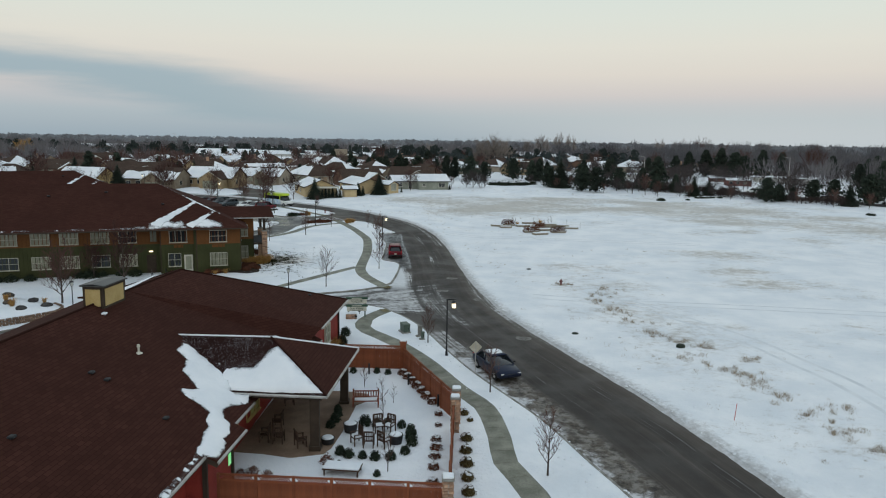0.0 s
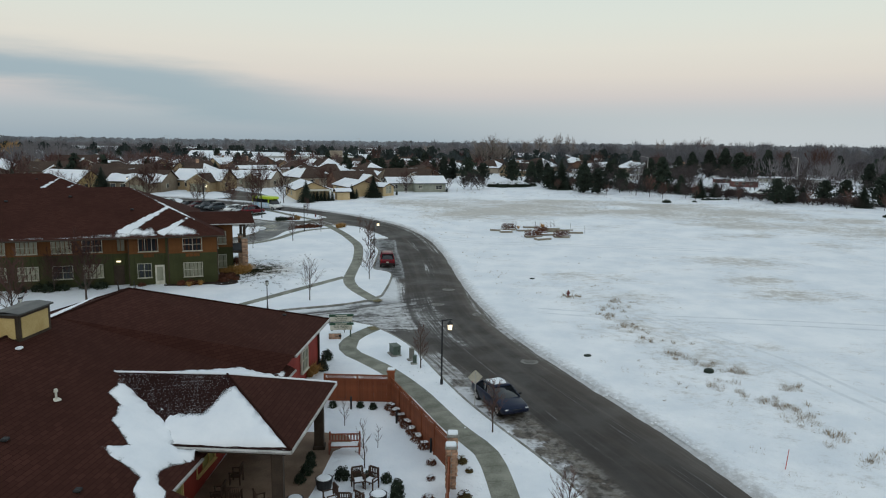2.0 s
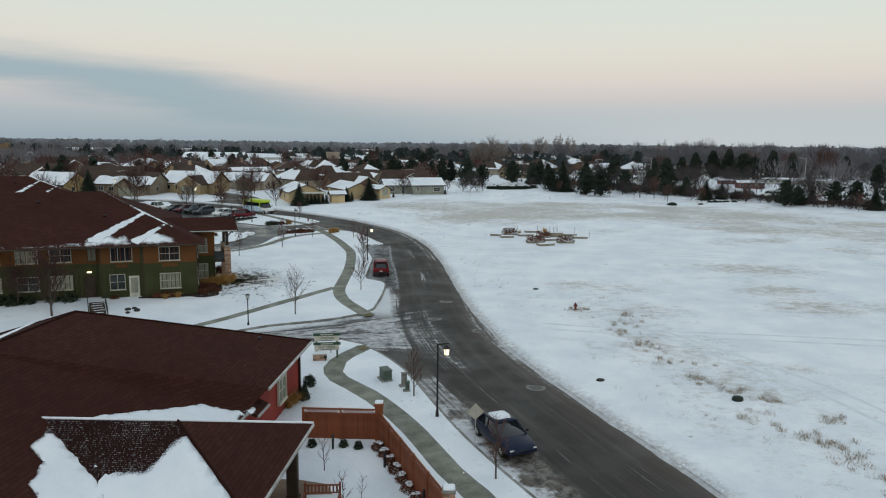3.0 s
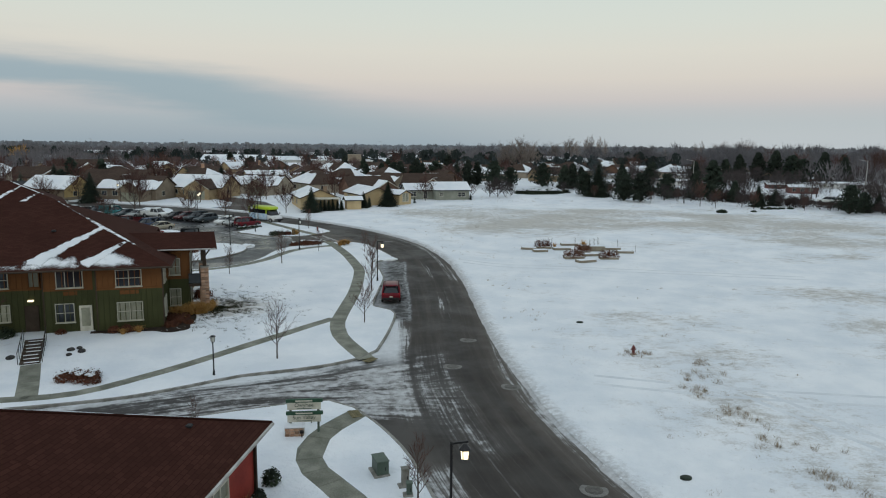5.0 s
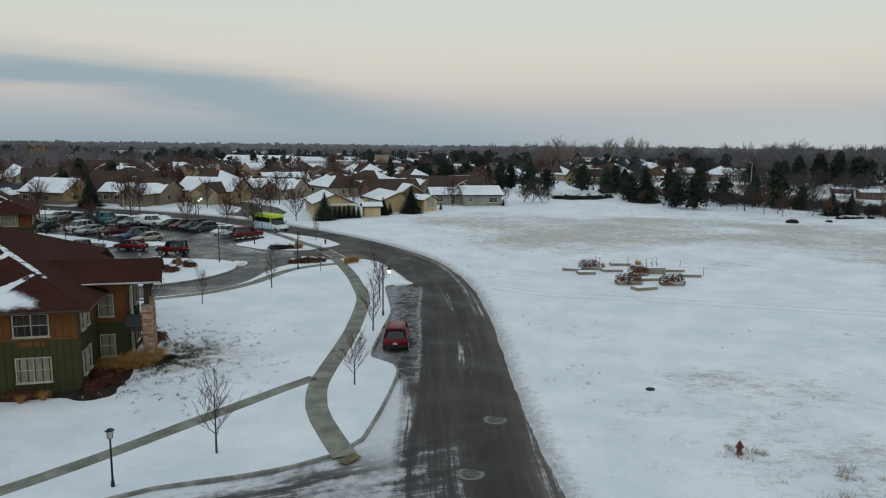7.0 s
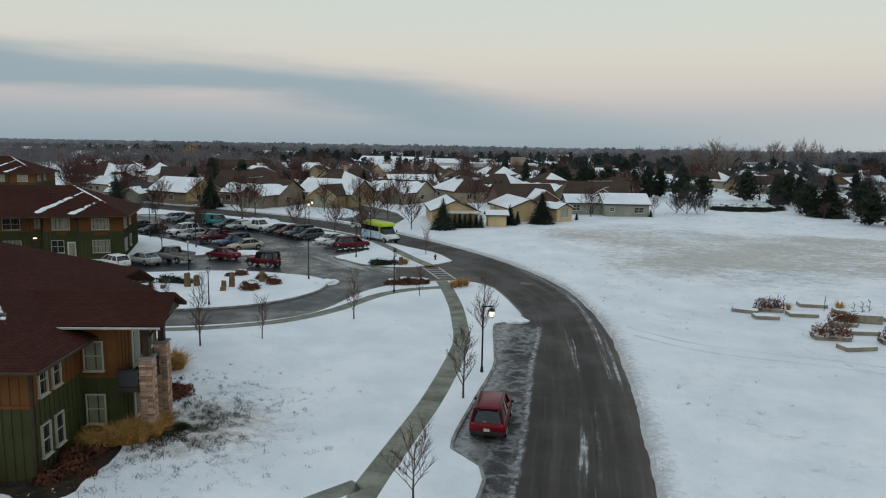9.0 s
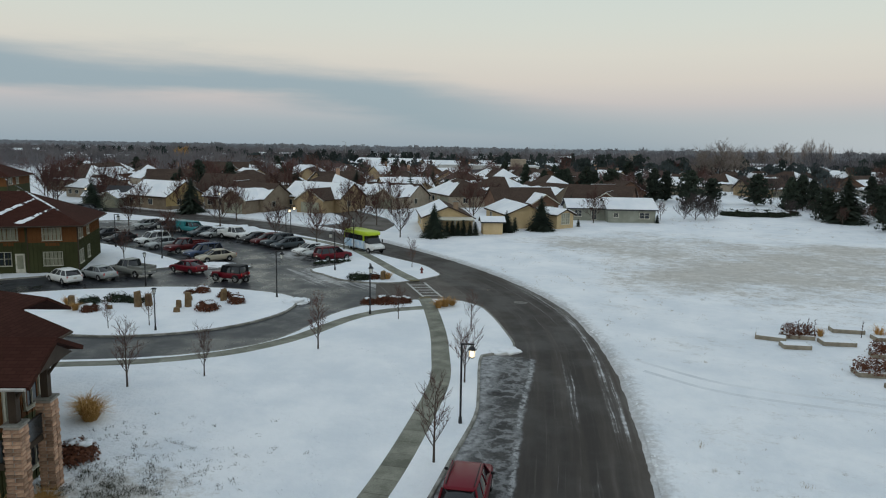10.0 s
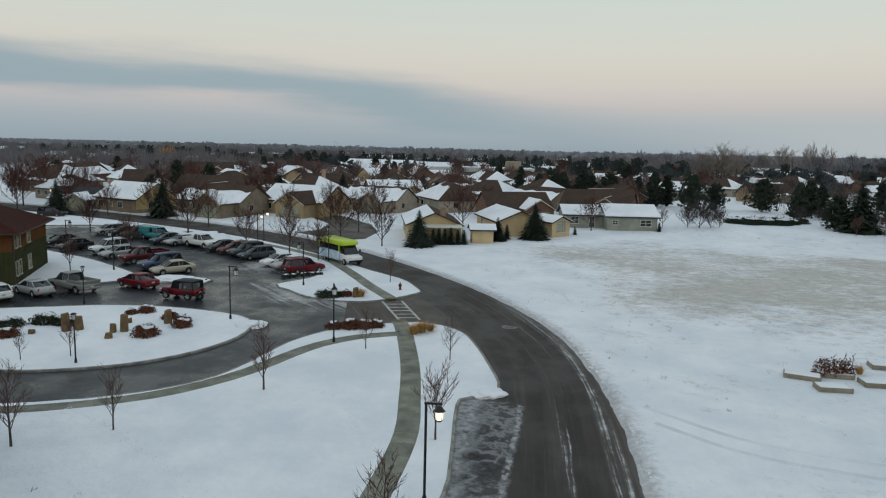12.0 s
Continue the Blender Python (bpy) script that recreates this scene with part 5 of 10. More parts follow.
def red_building():
    """The single-storey building with the courtyard; its eaves corner in the north-east is the fixed point."""
    b = thing("care_home", "single-storey red building with broad brown shingled hip roof", "building")
    EX, NY, ZE, PI, K, SY = -8.34, 57.0, 2.6, 0.48, 0.07, 2.0  # the long eastern slope

    def eave_x(y):
        return EX + K * (y - NY)

    def east(x, y):
        return ZE + PI * (eave_x(y) - x)

    def on(x, y):
        return (x, y, east(x, y))

    # the northern end stands higher: its corner, the southern end of its eaves and the top of its hip
    ne, se, a = (-7.81, 56.28, 3.31), (-8.42, 47.5, 3.31), (-18.06, 47.28, 7.33)
    a2 = on(-19.0, 41.0)
    s = on(eave_x(SY) - 9.52, SY)
    WX = -28.6
    # footprint, counted clockwise from the north-east corner
    foot = [(-8.58, 56.0), (-9.3, 47.9), (-9.6, 46.6), (-10.75, 46.5), (-11.1, 32.2), (-10.2, 32.2), (-10.45, 29.2), (-11.3, 29.1), (-13.2, SY + 1), (WX + 0.8, SY + 1), (WX + 0.8, 55.8)]
    tops = [3.2, 3.2] + [min(east(x, y), 3.2) - 0.2 for x, y in foot[2:-1]] + [3.2]
    bm = bmesh.new()
    hull_wall(bm, foot, -0.9, tops)
    bmesh.ops.recalc_face_normals(bm, faces=bm.faces)
    part("wall", bm, MAT["red_wall"], b, "barn red siding")
    for (x, y), z in ((foot[0], 3.1), (foot[2], east(*foot[2]) - 0.3), (foot[5], east(*foot[5]) - 0.3), (foot[6], east(*foot[6]) - 0.3)):
        bm = bmesh.new()
        box(bm, x, y, (z - 0.8) / 2, 0.2, 0.2, z + 0.8)
        part("corner_board", bm, MAT["brown_trim"], b)
    # main roof: one long eastern slope with a bay jutting out, the northern hip and the western slope
    e = [(-8.48, 47.8), (-8.62, 46.1), (eave_x(46.0), 46.0), (eave_x(32.42), 32.42), (-9.5, 32.4), (-9.76, 28.87), (eave_x(28.85), 28.85), (eave_x(SY), SY)]
    nw = (WX, 56.0, 3.31)
    sw = (WX, SY, ZE)
    for slope in ([on(*p) for p in e[2:]] + [s, a2], [se, on(*e[2]), a2], [se, a2, a], [ne, se, a], [nw, ne, a], [sw, nw, a2, s], [nw, a, a2]):
        roof_part(b, [slope], 0.2, "shingle", "roof_slope")
    roof_part(b, [[on(*e[0]), on(*e[1]), on(eave_x(46.0) - 0.9, 46.0), on(eave_x(47.9) - 0.9, 47.9)]], 0.16, "shingle", "bay_roof")

    def edge(p, q, dz=-0.1):
        return [Vector((x, y, east(x, y) + dz)) for x, y in (p, q)]

    for p, q in (((ne, se), None), (e[0], e[1]), (e[2], (eave_x(44), 44)), ((eave_x(35.3), 35.3), e[3]), (e[4], e[5]), (e[6], e[7])):
        bm = bmesh.new()
        gutter(bm, *(edge(p, q) if q else [Vector(v) + Vector((0.04, 0, -0.08)) for v in p]), 0.085)
        part("gutter", bm, MAT["gutter"], b, "pale metal eaves gutter")
    bm = bmesh.new()
    gutter(bm, Vector(ne) - Vector((0, 0, 0.1)), Vector(nw) - Vector((0, 0, 0.1)), 0.08)
    part("gutter", bm, MAT["gutter"], b, "pale metal eaves gutter")
    # downspout from the high corner, and a low canopy along the northern side
    bm = bmesh.new()
    tube(bm, (ne[0] - 0.1, ne[1] - 0.25, 3.15), (foot[0][0] + 0.1, foot[0][1] - 0.1, 2.75), 0.05, 0.05, 6)
    tube(bm, (foot[0][0] + 0.1, foot[0][1] - 0.1, 2.75), (foot[0][0] + 0.1, foot[0][1] - 0.1, 0.05), 0.05, 0.05, 6)
    part("downspout", bm, MAT["brown_trim"], b, "dark downspout at the corner")
    roof_part(b, [[(-30, 56.05, 3.2), (-13.6, 56.05, 3.2), (-13.6, 57.75, 2.85), (-30, 57.75, 2.85)]], 0.16, "shingle", "canopy_roof")
    bm = bmesh.new()
    gutter(bm, (-13.56, 56.3, 3.12), (-13.56, 57.75, 2.83), 0.07)
    gutter(bm, (-30, 57.8, 2.8), (-13.5, 57.8, 2.8), 0.07)
    part("canopy_gutter", bm, MAT["gutter"], b, "pale metal canopy gutter")
    for x in (-14.2, -20, -26):
        bm = bmesh.new()
        box(bm, x, 57.4, 1.3, 0.2, 0.2, 3.2)
        part("canopy_post", bm, MAT["brown_trim"], b)
    for p, q in ((e[3], e[4]), (e[4], e[5]), (e[5], e[6]), (e[6], e[7])):
        u, v = edge(p, q, -0.2)
        d = v - u
        bm = bmesh.new()
        box(bm, 0, 0, 0, d.length, 0.05, 0.2)
        f = part("fascia", bm, MAT["brown_trim"], b)
        inward = Vector((-0.06, 0, 0)) if abs(d.y) > 1 else Vector((0, 0, 0))
        f.matrix_basis = Matrix.Translation((u + v) / 2 + inward) @ d.to_track_quat("X", "Z").to_matrix().to_4x4()
    for p, q in ((a, a2), (a2, s), (a, ne), (a, nw)):
        bm = bmesh.new()
        tube(bm, p, q, 0.07, 0.07, 6)
        part("ridge_cap", bm, MAT["shingle"], b)
    # snow on the northern and western slopes, only its edge shows
    n0, n1, n2 = Vector(nw), Vector(ne), Vector(a)
    nn = (n1 - n0).cross(n2 - n0)
    snow_slab("roof_snow", b, [(WX + 1.2, 55.9), (-8.3, 56.2), (-8.25, 56.0), (a[0], a[1] + 0.18), (a[0] - 0.6, a[1] + 0.6)],
              lambda x, y: n0.z - (nn.x * (x - n0.x) + nn.y * (y - n0.y)) / nn.z, 0.10, 21, 0.05, 0.5)
    w0, w1, w2 = Vector(sw), Vector(nw), Vector(a2)
    wn = (w1 - w0).cross(w2 - w0)
    snow_slab("roof_snow", b, [(-18.9, 45.6), (-19.25, 40.6), (-20.4, 26), (-24, 26), (-24, 45.6)], lambda x, y: w0.z - (wn.x * (x - w0.x) + wn.y * (y - w0.y)) / wn.z, 0.09, 22, 0.1, 0.8)
    # porch roof: a hip that runs out from the main slope
    ZP, PZ = 3.13, 5.15
    pse, pne, psw, pnw = (-5.97, 34.93, ZP), (-5.34, 43.4, ZP), (-11.05, 35.2, ZP + 0.02), (-10.4, 43.7, ZP)
    rE, rW = (-9.77, 38.72, PZ), (-15.1, 38.73, PZ + 0.03)
    roof_part(b, [[pse, pne, rE], [pne, pnw, rW, rE]], 0.18, "shingle", "porch_roof")
    bm = bmesh.new()
    plate(bm, [psw, pse, rE, rW], 0.18)
    slope_uv(bm)
    part("porch_roof", bm, MAT["shingle_frost"], b, "shingles dusted with frost")
    for p, q in ((psw, pse), (pse, pne)):
        bm = bmesh.new()
        gutter(bm, Vector(p) + Vector((0, -0.03, -0.1)), Vector(q) + Vector((0, -0.03, -0.1)), 0.085)
        part("gutter", bm, MAT["gutter"], b, "pale metal porch gutter")
    for p, q, mat in ((rW, rE, "snow_clean"), (rE, pse, "shingle"), (rE, pne, "snow_clean")):
        bm = bmesh.new()
        tube(bm, p, q, 0.06, 0.06, 6)
        part("ridge_cap", bm, MAT[mat], b, "ridge cap with a line of snow" if mat == "snow_clean" else "")
    sl = (PZ - ZP) / (38.72 - 35.06)

    def porch_south(x, y):
        return ZP + sl * (y - 35.2 + (x + 11.05) * 0.053) + 0.02

    def either(x, y):
        return max(east(x, y), porch_south(x, y) if y > 35.0 else -9)

    # one sheet of snow over the valley, the porch's lower slope and down to the eaves of the bay
    valley = [(-14.62, 38.3), (-14.45, 36.8), (-13.75, 36.35), (-13.52, 34.95), (-12.93, 34.5), (-12.3, 33.85), (-13.05, 33.1), (-12.63, 32.78), (-11.74, 32.55), (-11.22, 32.26), (-11.2, 31.55), (-10.95, 31.1), (-10.87, 30.3),
              (-10.72, 29.6), (-10.63, 28.7), (-10.64, 26.9), (-11.0, 22), (-10.78, 22), (-10.34, 28.8), (-9.86, 28.98), (-9.78, 29.3), (-9.82, 30.45), (-10.05, 30.7), (-9.95, 31.3), (-10.2, 32.2), (-10.5, 32.42), (-10.75, 32.9), (-10.56, 33.8), (-10.08, 34.6), (-10.02, 35.0),
              (-10.4, 35.05), (-11.0, 35.15)]
    snow_slab("roof_snow", b, valley + [(-11.35, 35.95), (-12.75, 37.1)], either, 0.1, 33, 0.1, 0.2)
    snow_slab("roof_snow", b, [(-12.6, 36.9), (-12.0, 36.0), (-11.3, 35.27), (-6.2, 35.04), (-9.2, 38.05), (-9.65, 37.9), (-9.95, 37.2), (-10.35, 36.75), (-11.0, 36.7), (-11.6, 36.9), (-12.2, 37.4)], porch_south, 0.07, 37, 0.05, 0.2, soft=0.8,
              hard=lambda p: p.y < 35.6 or p.x + p.y > 28.6 or p.x < -11.7)
    snow_slab("roof_snow", b, [(-14.4, 39.2), (-12.85, 41.75), (-11.9, 43.15), (-11.55, 43.75), (-11.0, 44.75), (-10.15, 45.1), (-9.4, 45.7), (-8.95, 46.75), (-8.75, 46.1), (-9.2, 45.2), (-9.3, 43.0), (-11.0, 42.6), (-12.6, 40.6)],
              lambda x, y: max(east(x, y), PZ - (y - 38.72) * 0.43 if y < 43.4 else -9), 0.12, 36, 0.08)
    # porch columns, beams
    for x, y in ((-6.75, 35.75), (-6.1, 42.3)):
        bm = bmesh.new()
        box(bm, x, y, 1.2, 0.5, 0.5, 3.5, 4, bevel=0.03)
        col = part("column", bm, MAT["brown_trim"], b, "square dark brown porch column")
        bm = bmesh.new()
        box(bm, x, y, -0.2, 0.64, 0.64, 0.5, 4, bevel=0.03)
        part("column_base", bm, MAT["brown_trim"], col)
    for cx, cy, lx, ly, rz in ((-8.6, 35.6, 4.6, 0.3, -3), (-6.35, 39.1, 0.3, 6.9, -5)):
        bm = bmesh.new()
        box(bm, cx, cy, 2.84, lx, ly, 0.3, rz)
        part("beam", bm, MAT["brown_trim"], b, "dark porch beam")
    bm = bmesh.new()
    plate(bm, [(x, y, 2.97) for x, y in ((-10.6, 35.4), (-6.2, 35.2), (-5.6, 43.1), (-10.6, 43.4))], 0.05)
    part("soffit", bm, MAT["brown_trim"], b, "dark porch soffit")
    # olive window band beside the porch, and the windows of the other sections
    for (x, y, w, z, h) in ((-11.06, 34.3, 2.7, 0.5, 1.9), (-10.95, 38.6, 2.2, 0.5, 1.9)):
        window(b, x, y, z, w, h, 86, "tan", (2, 0), "olive_pane")
    window(b, -11.55, 25.6, 0.2, 2.6, 2.2, 86, "tan", (2, 1), "glass")
    window(b, -8.86, 52.3, 0.75, 1.45, 1.5, 85, "white_trim", (1, 1), "blind")
    bm = bmesh.new()
    box(bm, -10.22, 32.0, 0.95, 0.06, 0.42, 0.55, -4)
    part("exit_sign", bm, glow_material("lit_green_sign", (0.05, 0.9, 0.12), 0.5), b, "small lit green sign on the wall")
    # cupola on the ridge
    cy = 38.7
    cx, cz = eave_x(cy) - 9.55, 6.75
    m = pose(cx, cy, cz, 0, 0, -4)
    bm = bmesh.new()
    box(bm, 0, 0, 0.65, 1.15, 2.3, 1.5)
    cup = part("cupola", bm, MAT["brown_trim"], b, "boxed ridge cupola with tan panels")
    cup.matrix_basis = m
    for x, y, lx, ly in ((0.585, 0, 0.04, 1.9), (0, -1.16, 0.85, 0.04)):
        bm = bmesh.new()
        box(bm, x, y, 0.78, lx, ly, 0.95)
        part("panel", bm, MAT["tan"], cup, "ochre tan panel")
    bm = bmesh.new()
    box(bm, 0, 0, 1.44, 1.42, 2.55, 0.08, bevel=0.02)
    for s in (-1, 1):
        q = bmesh.ops.create_grid(bm, x_segments=1, y_segments=1, size=0.5)["verts"]
        for v in q:
            v.co = Vector((v.co.x * 0.71 * s + s * 0.355, v.co.y * 2.5, 1.485 + (0.08 if v.co.x < 0 else 0.0)))
    part("cap", bm, MAT["cap_metal"], cup, "flat grey metal cap")
    # pipes and vents
    for x, y, kind in ((-15.6, 34.7, 1), (-16.2, 31.05, 0), (-15.5, 31.07, 0), (-12.5, 30.2, 0), (-16.0, 24.65, 0), (-10.36, 53.3, 3), (-11.4, 46.4, 0), (-18.4, 37.0, 2)):
        bm = bmesh.new()
        z = 4.26 if kind == 3 else east(x, y)
        if kind == 1:
            tube(bm, (x, y, z - 0.05), (x, y, z + 0.4), 0.05, 0.05, 10)
            tube(bm, (x, y, z + 0.34), (x, y, z + 0.46), 0.09, 0.07, 10)
            tube(bm, (x, y, z - 0.02), (x, y, z + 0.05), 0.2, 0.12, 10)
            part("flue", bm, MAT["white_trim"], b, "white metal roof flue")
        else:
            box(bm, x, y, z + 0.05, 0.26, 0.30, 0.12, 0, bevel=0.04)
            part("roof_vent", bm, MAT["snow_clean" if kind == 2 else "plastic"], b, "snow-capped roof vent" if kind == 2 else "low black roof vent")
    return b


red_building()


# ---- vehicles ----
KINDS = {
    # length, width, hull rows (x, width share, underside, top), window band: base from/to, roof from/to, base z, roof z, axles, wheel radius
    "sedan": dict(L=4.7, W=1.80, hull=[(-2.35, .82, .40, .78), (-2.24, .94, .30, .92), (-1.6, 1, .22, .96), (0, 1, .2, .93), (.95, 1, .2, .92), (1.3, 1, .2, .88), (1.95, .97, .24, .77), (2.24, .90, .30, .68), (2.35, .78, .40, .58)],
                  cab=(-1.8, 1.2, -1.05, .3, .91, 1.43), ax=(-1.38, 1.42), r=.33),
    "suv": dict(L=4.75, W=1.88, hull=[(-2.37, .86, .45, .95), (-2.3, .96, .36, 1.06), (-1.6, 1, .3, 1.07), (0, 1, .28, 1.05), (.9, 1, .28, 1.05), (1.25, 1, .28, 1.02), (2.0, .97, .32, .95), (2.28, .92, .36, .85), (2.38, .82, .45, .7)],
                cab=(-2.28, 1.15, -2.02, .42, 1.04, 1.76), ax=(-1.42, 1.44), r=.37),
    "wagon": dict(L=4.6, W=1.80, hull=[(-2.3, .84, .4, .88), (-2.22, .95, .3, .98), (-1.5, 1, .22, .99), (0, 1, .2, .96), (1.0, 1, .2, .95), (1.35, 1, .2, .9), (1.95, .96, .25, .8), (2.2, .9, .3, .7), (2.3, .78, .4, .6)],
                  cab=(-2.18, 1.3, -1.75, .25, .95, 1.52), ax=(-1.35, 1.38), r=.33),
    "pickup": dict(L=5.7, W=1.96, hull=[(-2.85, .92, .5, .98), (-2.8, .98, .42, 1.0), (-.5, 1, .36, 1.02), (-.4, 1, .36, 1.12), (.9, 1, .36, 1.12), (1.35, 1, .36, 1.12), (2.3, .98, .4, 1.05), (2.72, .94, .42, .98), (2.86, .84, .5, .8)],
                   cab=(-.55, 1.5, -.4, .85, 1.1, 1.84), ax=(-1.75, 1.85), r=.40),
    "jeep": dict(L=4.0, W=1.7, hull=[(-1.85, .90, .5, 1.0), (-1.8, .92, .42, 1.05), (-.2, .92, .38, 1.05), (.55, .92, .38, 1.08), (.65, .8, .38, 1.06), (1.75, .72, .42, 1.0), (1.88, .7, .45, .95), (1.95, .66, .5, .85)],
                 cab=(-1.82, .62, -1.76, .38, 1.04, 1.78), ax=(-1.2, 1.22), r=.40),
}
SPOTS = {}


def ring_loft(bm, rows, W, shape):
    rings = []
    for x, ws, zb, zt in rows:
        hw = W / 2 * ws
        rings.append([bm.verts.new((x, y * hw, zb + (zt - zb) * q)) for y, q in shape])
    k = len(shape)
    for a, b in zip(rings, rings[1:]):
        for i in range(k):
            bm.faces.new((a[i], a[(i + 1) % k], b[(i + 1) % k], b[i]))
    bm.faces.new(rings[0][::-1])
    bm.faces.new(rings[-1])
    bmesh.ops.recalc_face_normals(bm, faces=bm.faces)


BODY_SHAPE = [(-.86, 0), (-.97, .1), (-1, .35), (-1, .72), (-.97, .9), (-.88, 1), (.88, 1), (.97, .9), (1, .72), (1, .35), (.97, .1), (.86, 0)]


def wheel(parent, x, y, r, side):
    bm = bmesh.new()
    prof = [(.62, .11), (.9, .11), (1.0, .07), (1.0, -.07), (.9, -.11), (.62, -.11)]
    n = 18
    rows = [[bm.verts.new((q * r * math.cos(2 * math.pi * k / n), w, q * r * math.sin(2 * math.pi * k / n))) for q, w in prof] for k in range(n)]
    for k in range(n):
        a, b = rows[k], rows[(k + 1) % n]
        for i in range(len(prof)):
            j = (i + 1) % len(prof)
            bm.faces.new((a[i], b[i], b[j], a[j]))
    bmesh.ops.recalc_face_normals(bm, faces=bm.faces)
    w = part("wheel", bm, MAT["tyre"], parent)
    w.matrix_basis = pose(x, y, r)
    bm = bmesh.new()
    tube(bm, (0, side * .06, 0), (0, side * .085, 0), r * .63, r * .6, 18)
    for k in range(5):
        t = 2 * math.pi * k / 5
        tube(bm, (0, side * .09, 0), (math.cos(t) * r * .58, side * .1, math.sin(t) * r * .58), r * .11, r * .08, 5)
    part("rim", bm, MAT["chrome"], w)


def car(kind, paint, label, x, y, heading, group="parked vehicles", snowy=False, top="", name="car", ground=None):
    k = KINDS[kind]
    L, W, r = k["L"], k["W"], k["r"]
    z = (ground_z(x, y) + 0.01) if ground is None else ground
    c = thing(name, label, "pickup truck" if kind == "pickup" else "car", group, pose(x, y, z, 0, 0, heading))
    bm = bmesh.new()
    ring_loft(bm, k["hull"], W, BODY_SHAPE)
    es = [e for e in bm.edges if e.calc_face_angle(0) > 0.5]
    bmesh.ops.bevel(bm, geom=es, offset=0.03, segments=2, affect="EDGES", clamp_overlap=True)
    part("body", bm, paint, c, "", True)
    b0, b1, t0, t1, zb, zt = k["cab"]
    hb, ht = W / 2 * 0.90, W / 2 * (0.90 if kind == "jeep" else 0.72)
    # window band
    bm = bmesh.new()
    lo = [bm.verts.new(p) for p in ((b0, -hb, zb - .03), (b1, -hb, zb - .03), (b1, hb, zb - .03), (b0, hb, zb - .03))]
    hi = [bm.verts.new(p) for p in ((t0, -ht, zt - .05), (t1, -ht, zt - .05), (t1, ht, zt - .05), (t0, ht, zt - .05))]
    for i in range(4):
        bm.faces.new((lo[i], lo[(i + 1) % 4], hi[(i + 1) % 4], hi[i]))
    bm.faces.new(hi)
    bmesh.ops.bevel(bm, geom=bm.edges[:], offset=0.05, segments=2, affect="EDGES")
    bmesh.ops.recalc_face_normals(bm, faces=bm.faces)
    part("glazing", bm, MAT["carglass"], c, "dark car glass", True)
    # roof
    bm = bmesh.new()
    ln_ = t1 - t0
    ring_loft(bm, [(t0 - .04, .78, zt - .07, zt - .02), (t0 + .12, .97, zt - .07, zt + .01), ((t0 + t1) / 2, 1.0, zt - .07, zt + .03), (t1 - .12, .98, zt - .07, zt + .005), (t1 + .05, .9, zt - .08, zt - .03)], ht * 2.06,
              [(-1, 0), (-1, .5), (-.9, 1), (.9, 1), (1, .5), (1, 0)])
    part("roof", bm, MAT["plastic"] if kind == "jeep" else paint, c, "black soft top" if kind == "jeep" else "", True)
    # pillars
    mids = [lerp(b0, b1, .48)] if kind in ("sedan", "pickup", "jeep") else [lerp(b0, b1, .36), lerp(b0, b1, .66)]
    for s in (-1, 1):
        bars = [((b0 + .02, s * hb, zb - .02), (t0 + .02, s * ht, zt - .04), .05), ((b1 - .02, s * hb, zb - .02), (t1 - .02, s * ht, zt - .04), .035)]
        bars += [((q, s * (hb + .005), zb - .02), (lerp(t0, t1, (q - b0) / (b1 - b0)), s * (ht + .005), zt - .04), .035) for q in mids]
        for p, q, rr in bars:
            bm = bmesh.new()
            tube(bm, p, q, rr, rr * .9, 5)
            part("pillar", bm, MAT["plastic"] if kind == "jeep" else paint, c)
    for ax in k["ax"]:
        for s in (-1, 1):
            wheel(c, ax, s * (W / 2 - .1), r, s)
            bm = bmesh.new()
            n = 10
            arc = [(ax + (r + .05) * math.cos(math.pi * i / n), r + (r + .05) * math.sin(math.pi * i / n)) for i in range(n + 1)]
            vs = [bm.verts.new((a, s * (W / 2 + .004), b)) for a, b in arc]
            vs2 = [bm.verts.new((a, s * (W / 2 - .12), b)) for a, b in arc]
            bm.faces.new(vs)
            for i in range(n):
                bm.faces.new((vs[i], vs[i + 1], vs2[i + 1], vs2[i]))
            bmesh.ops.recalc_face_normals(bm, faces=bm.faces)
            part("wheel_arch", bm, MAT["plastic"], c)
    zf, zr = k["hull"][-2][3], k["hull"][1][3]
    for s in (-1, 1):
        bm = bmesh.new()
        box(bm, L / 2 - .12, s * W * .33, zf - .1, .16, .36, .14, -s * 12, bevel=.03)
        part("headlight", bm, MAT["headlight"], c, "clear headlight")
        bm = bmesh.new()
        box(bm, -L / 2 + .07, s * W * .39, zr - .17, .1, .18, .3, s * 8, bevel=.02)
        part("taillight", bm, MAT["taillight"], c, "red tail light")
        bm = bmesh.new()
        box(bm, b1 - .28, s * (W / 2 + .08), zb + .08, .1, .17, .13, bevel=.03)
        part("wing_mirror", bm, MAT["plastic"], c)
    bm = bmesh.new()
    box(bm, L / 2 - .03, 0, .5, .12, W * .86, .2, bevel=.04)
    part("front_bumper", bm, MAT["plastic"] if kind in ("jeep", "suv") else paint, c)
    bm = bmesh.new()
    box(bm, -L / 2 + .02, 0, .52, .12, W * .88, .22, bevel=.04)
    part("rear_bumper", bm, MAT["plastic"] if kind in ("jeep", "suv") else MAT["chrome"] if kind == "pickup" else paint, c)
    bm = bmesh.new()
    box(bm, -L / 2 - .03, 0, .72, .02, .3, .15)
    part("number_plate", bm, MAT["white_trim"], c, "pale number plate")
    bm = bmesh.new()
    box(bm, L / 2 - .02, 0, zf - .13, .06, W * .36, .12)
    part("grille", bm, MAT["plastic"], c)
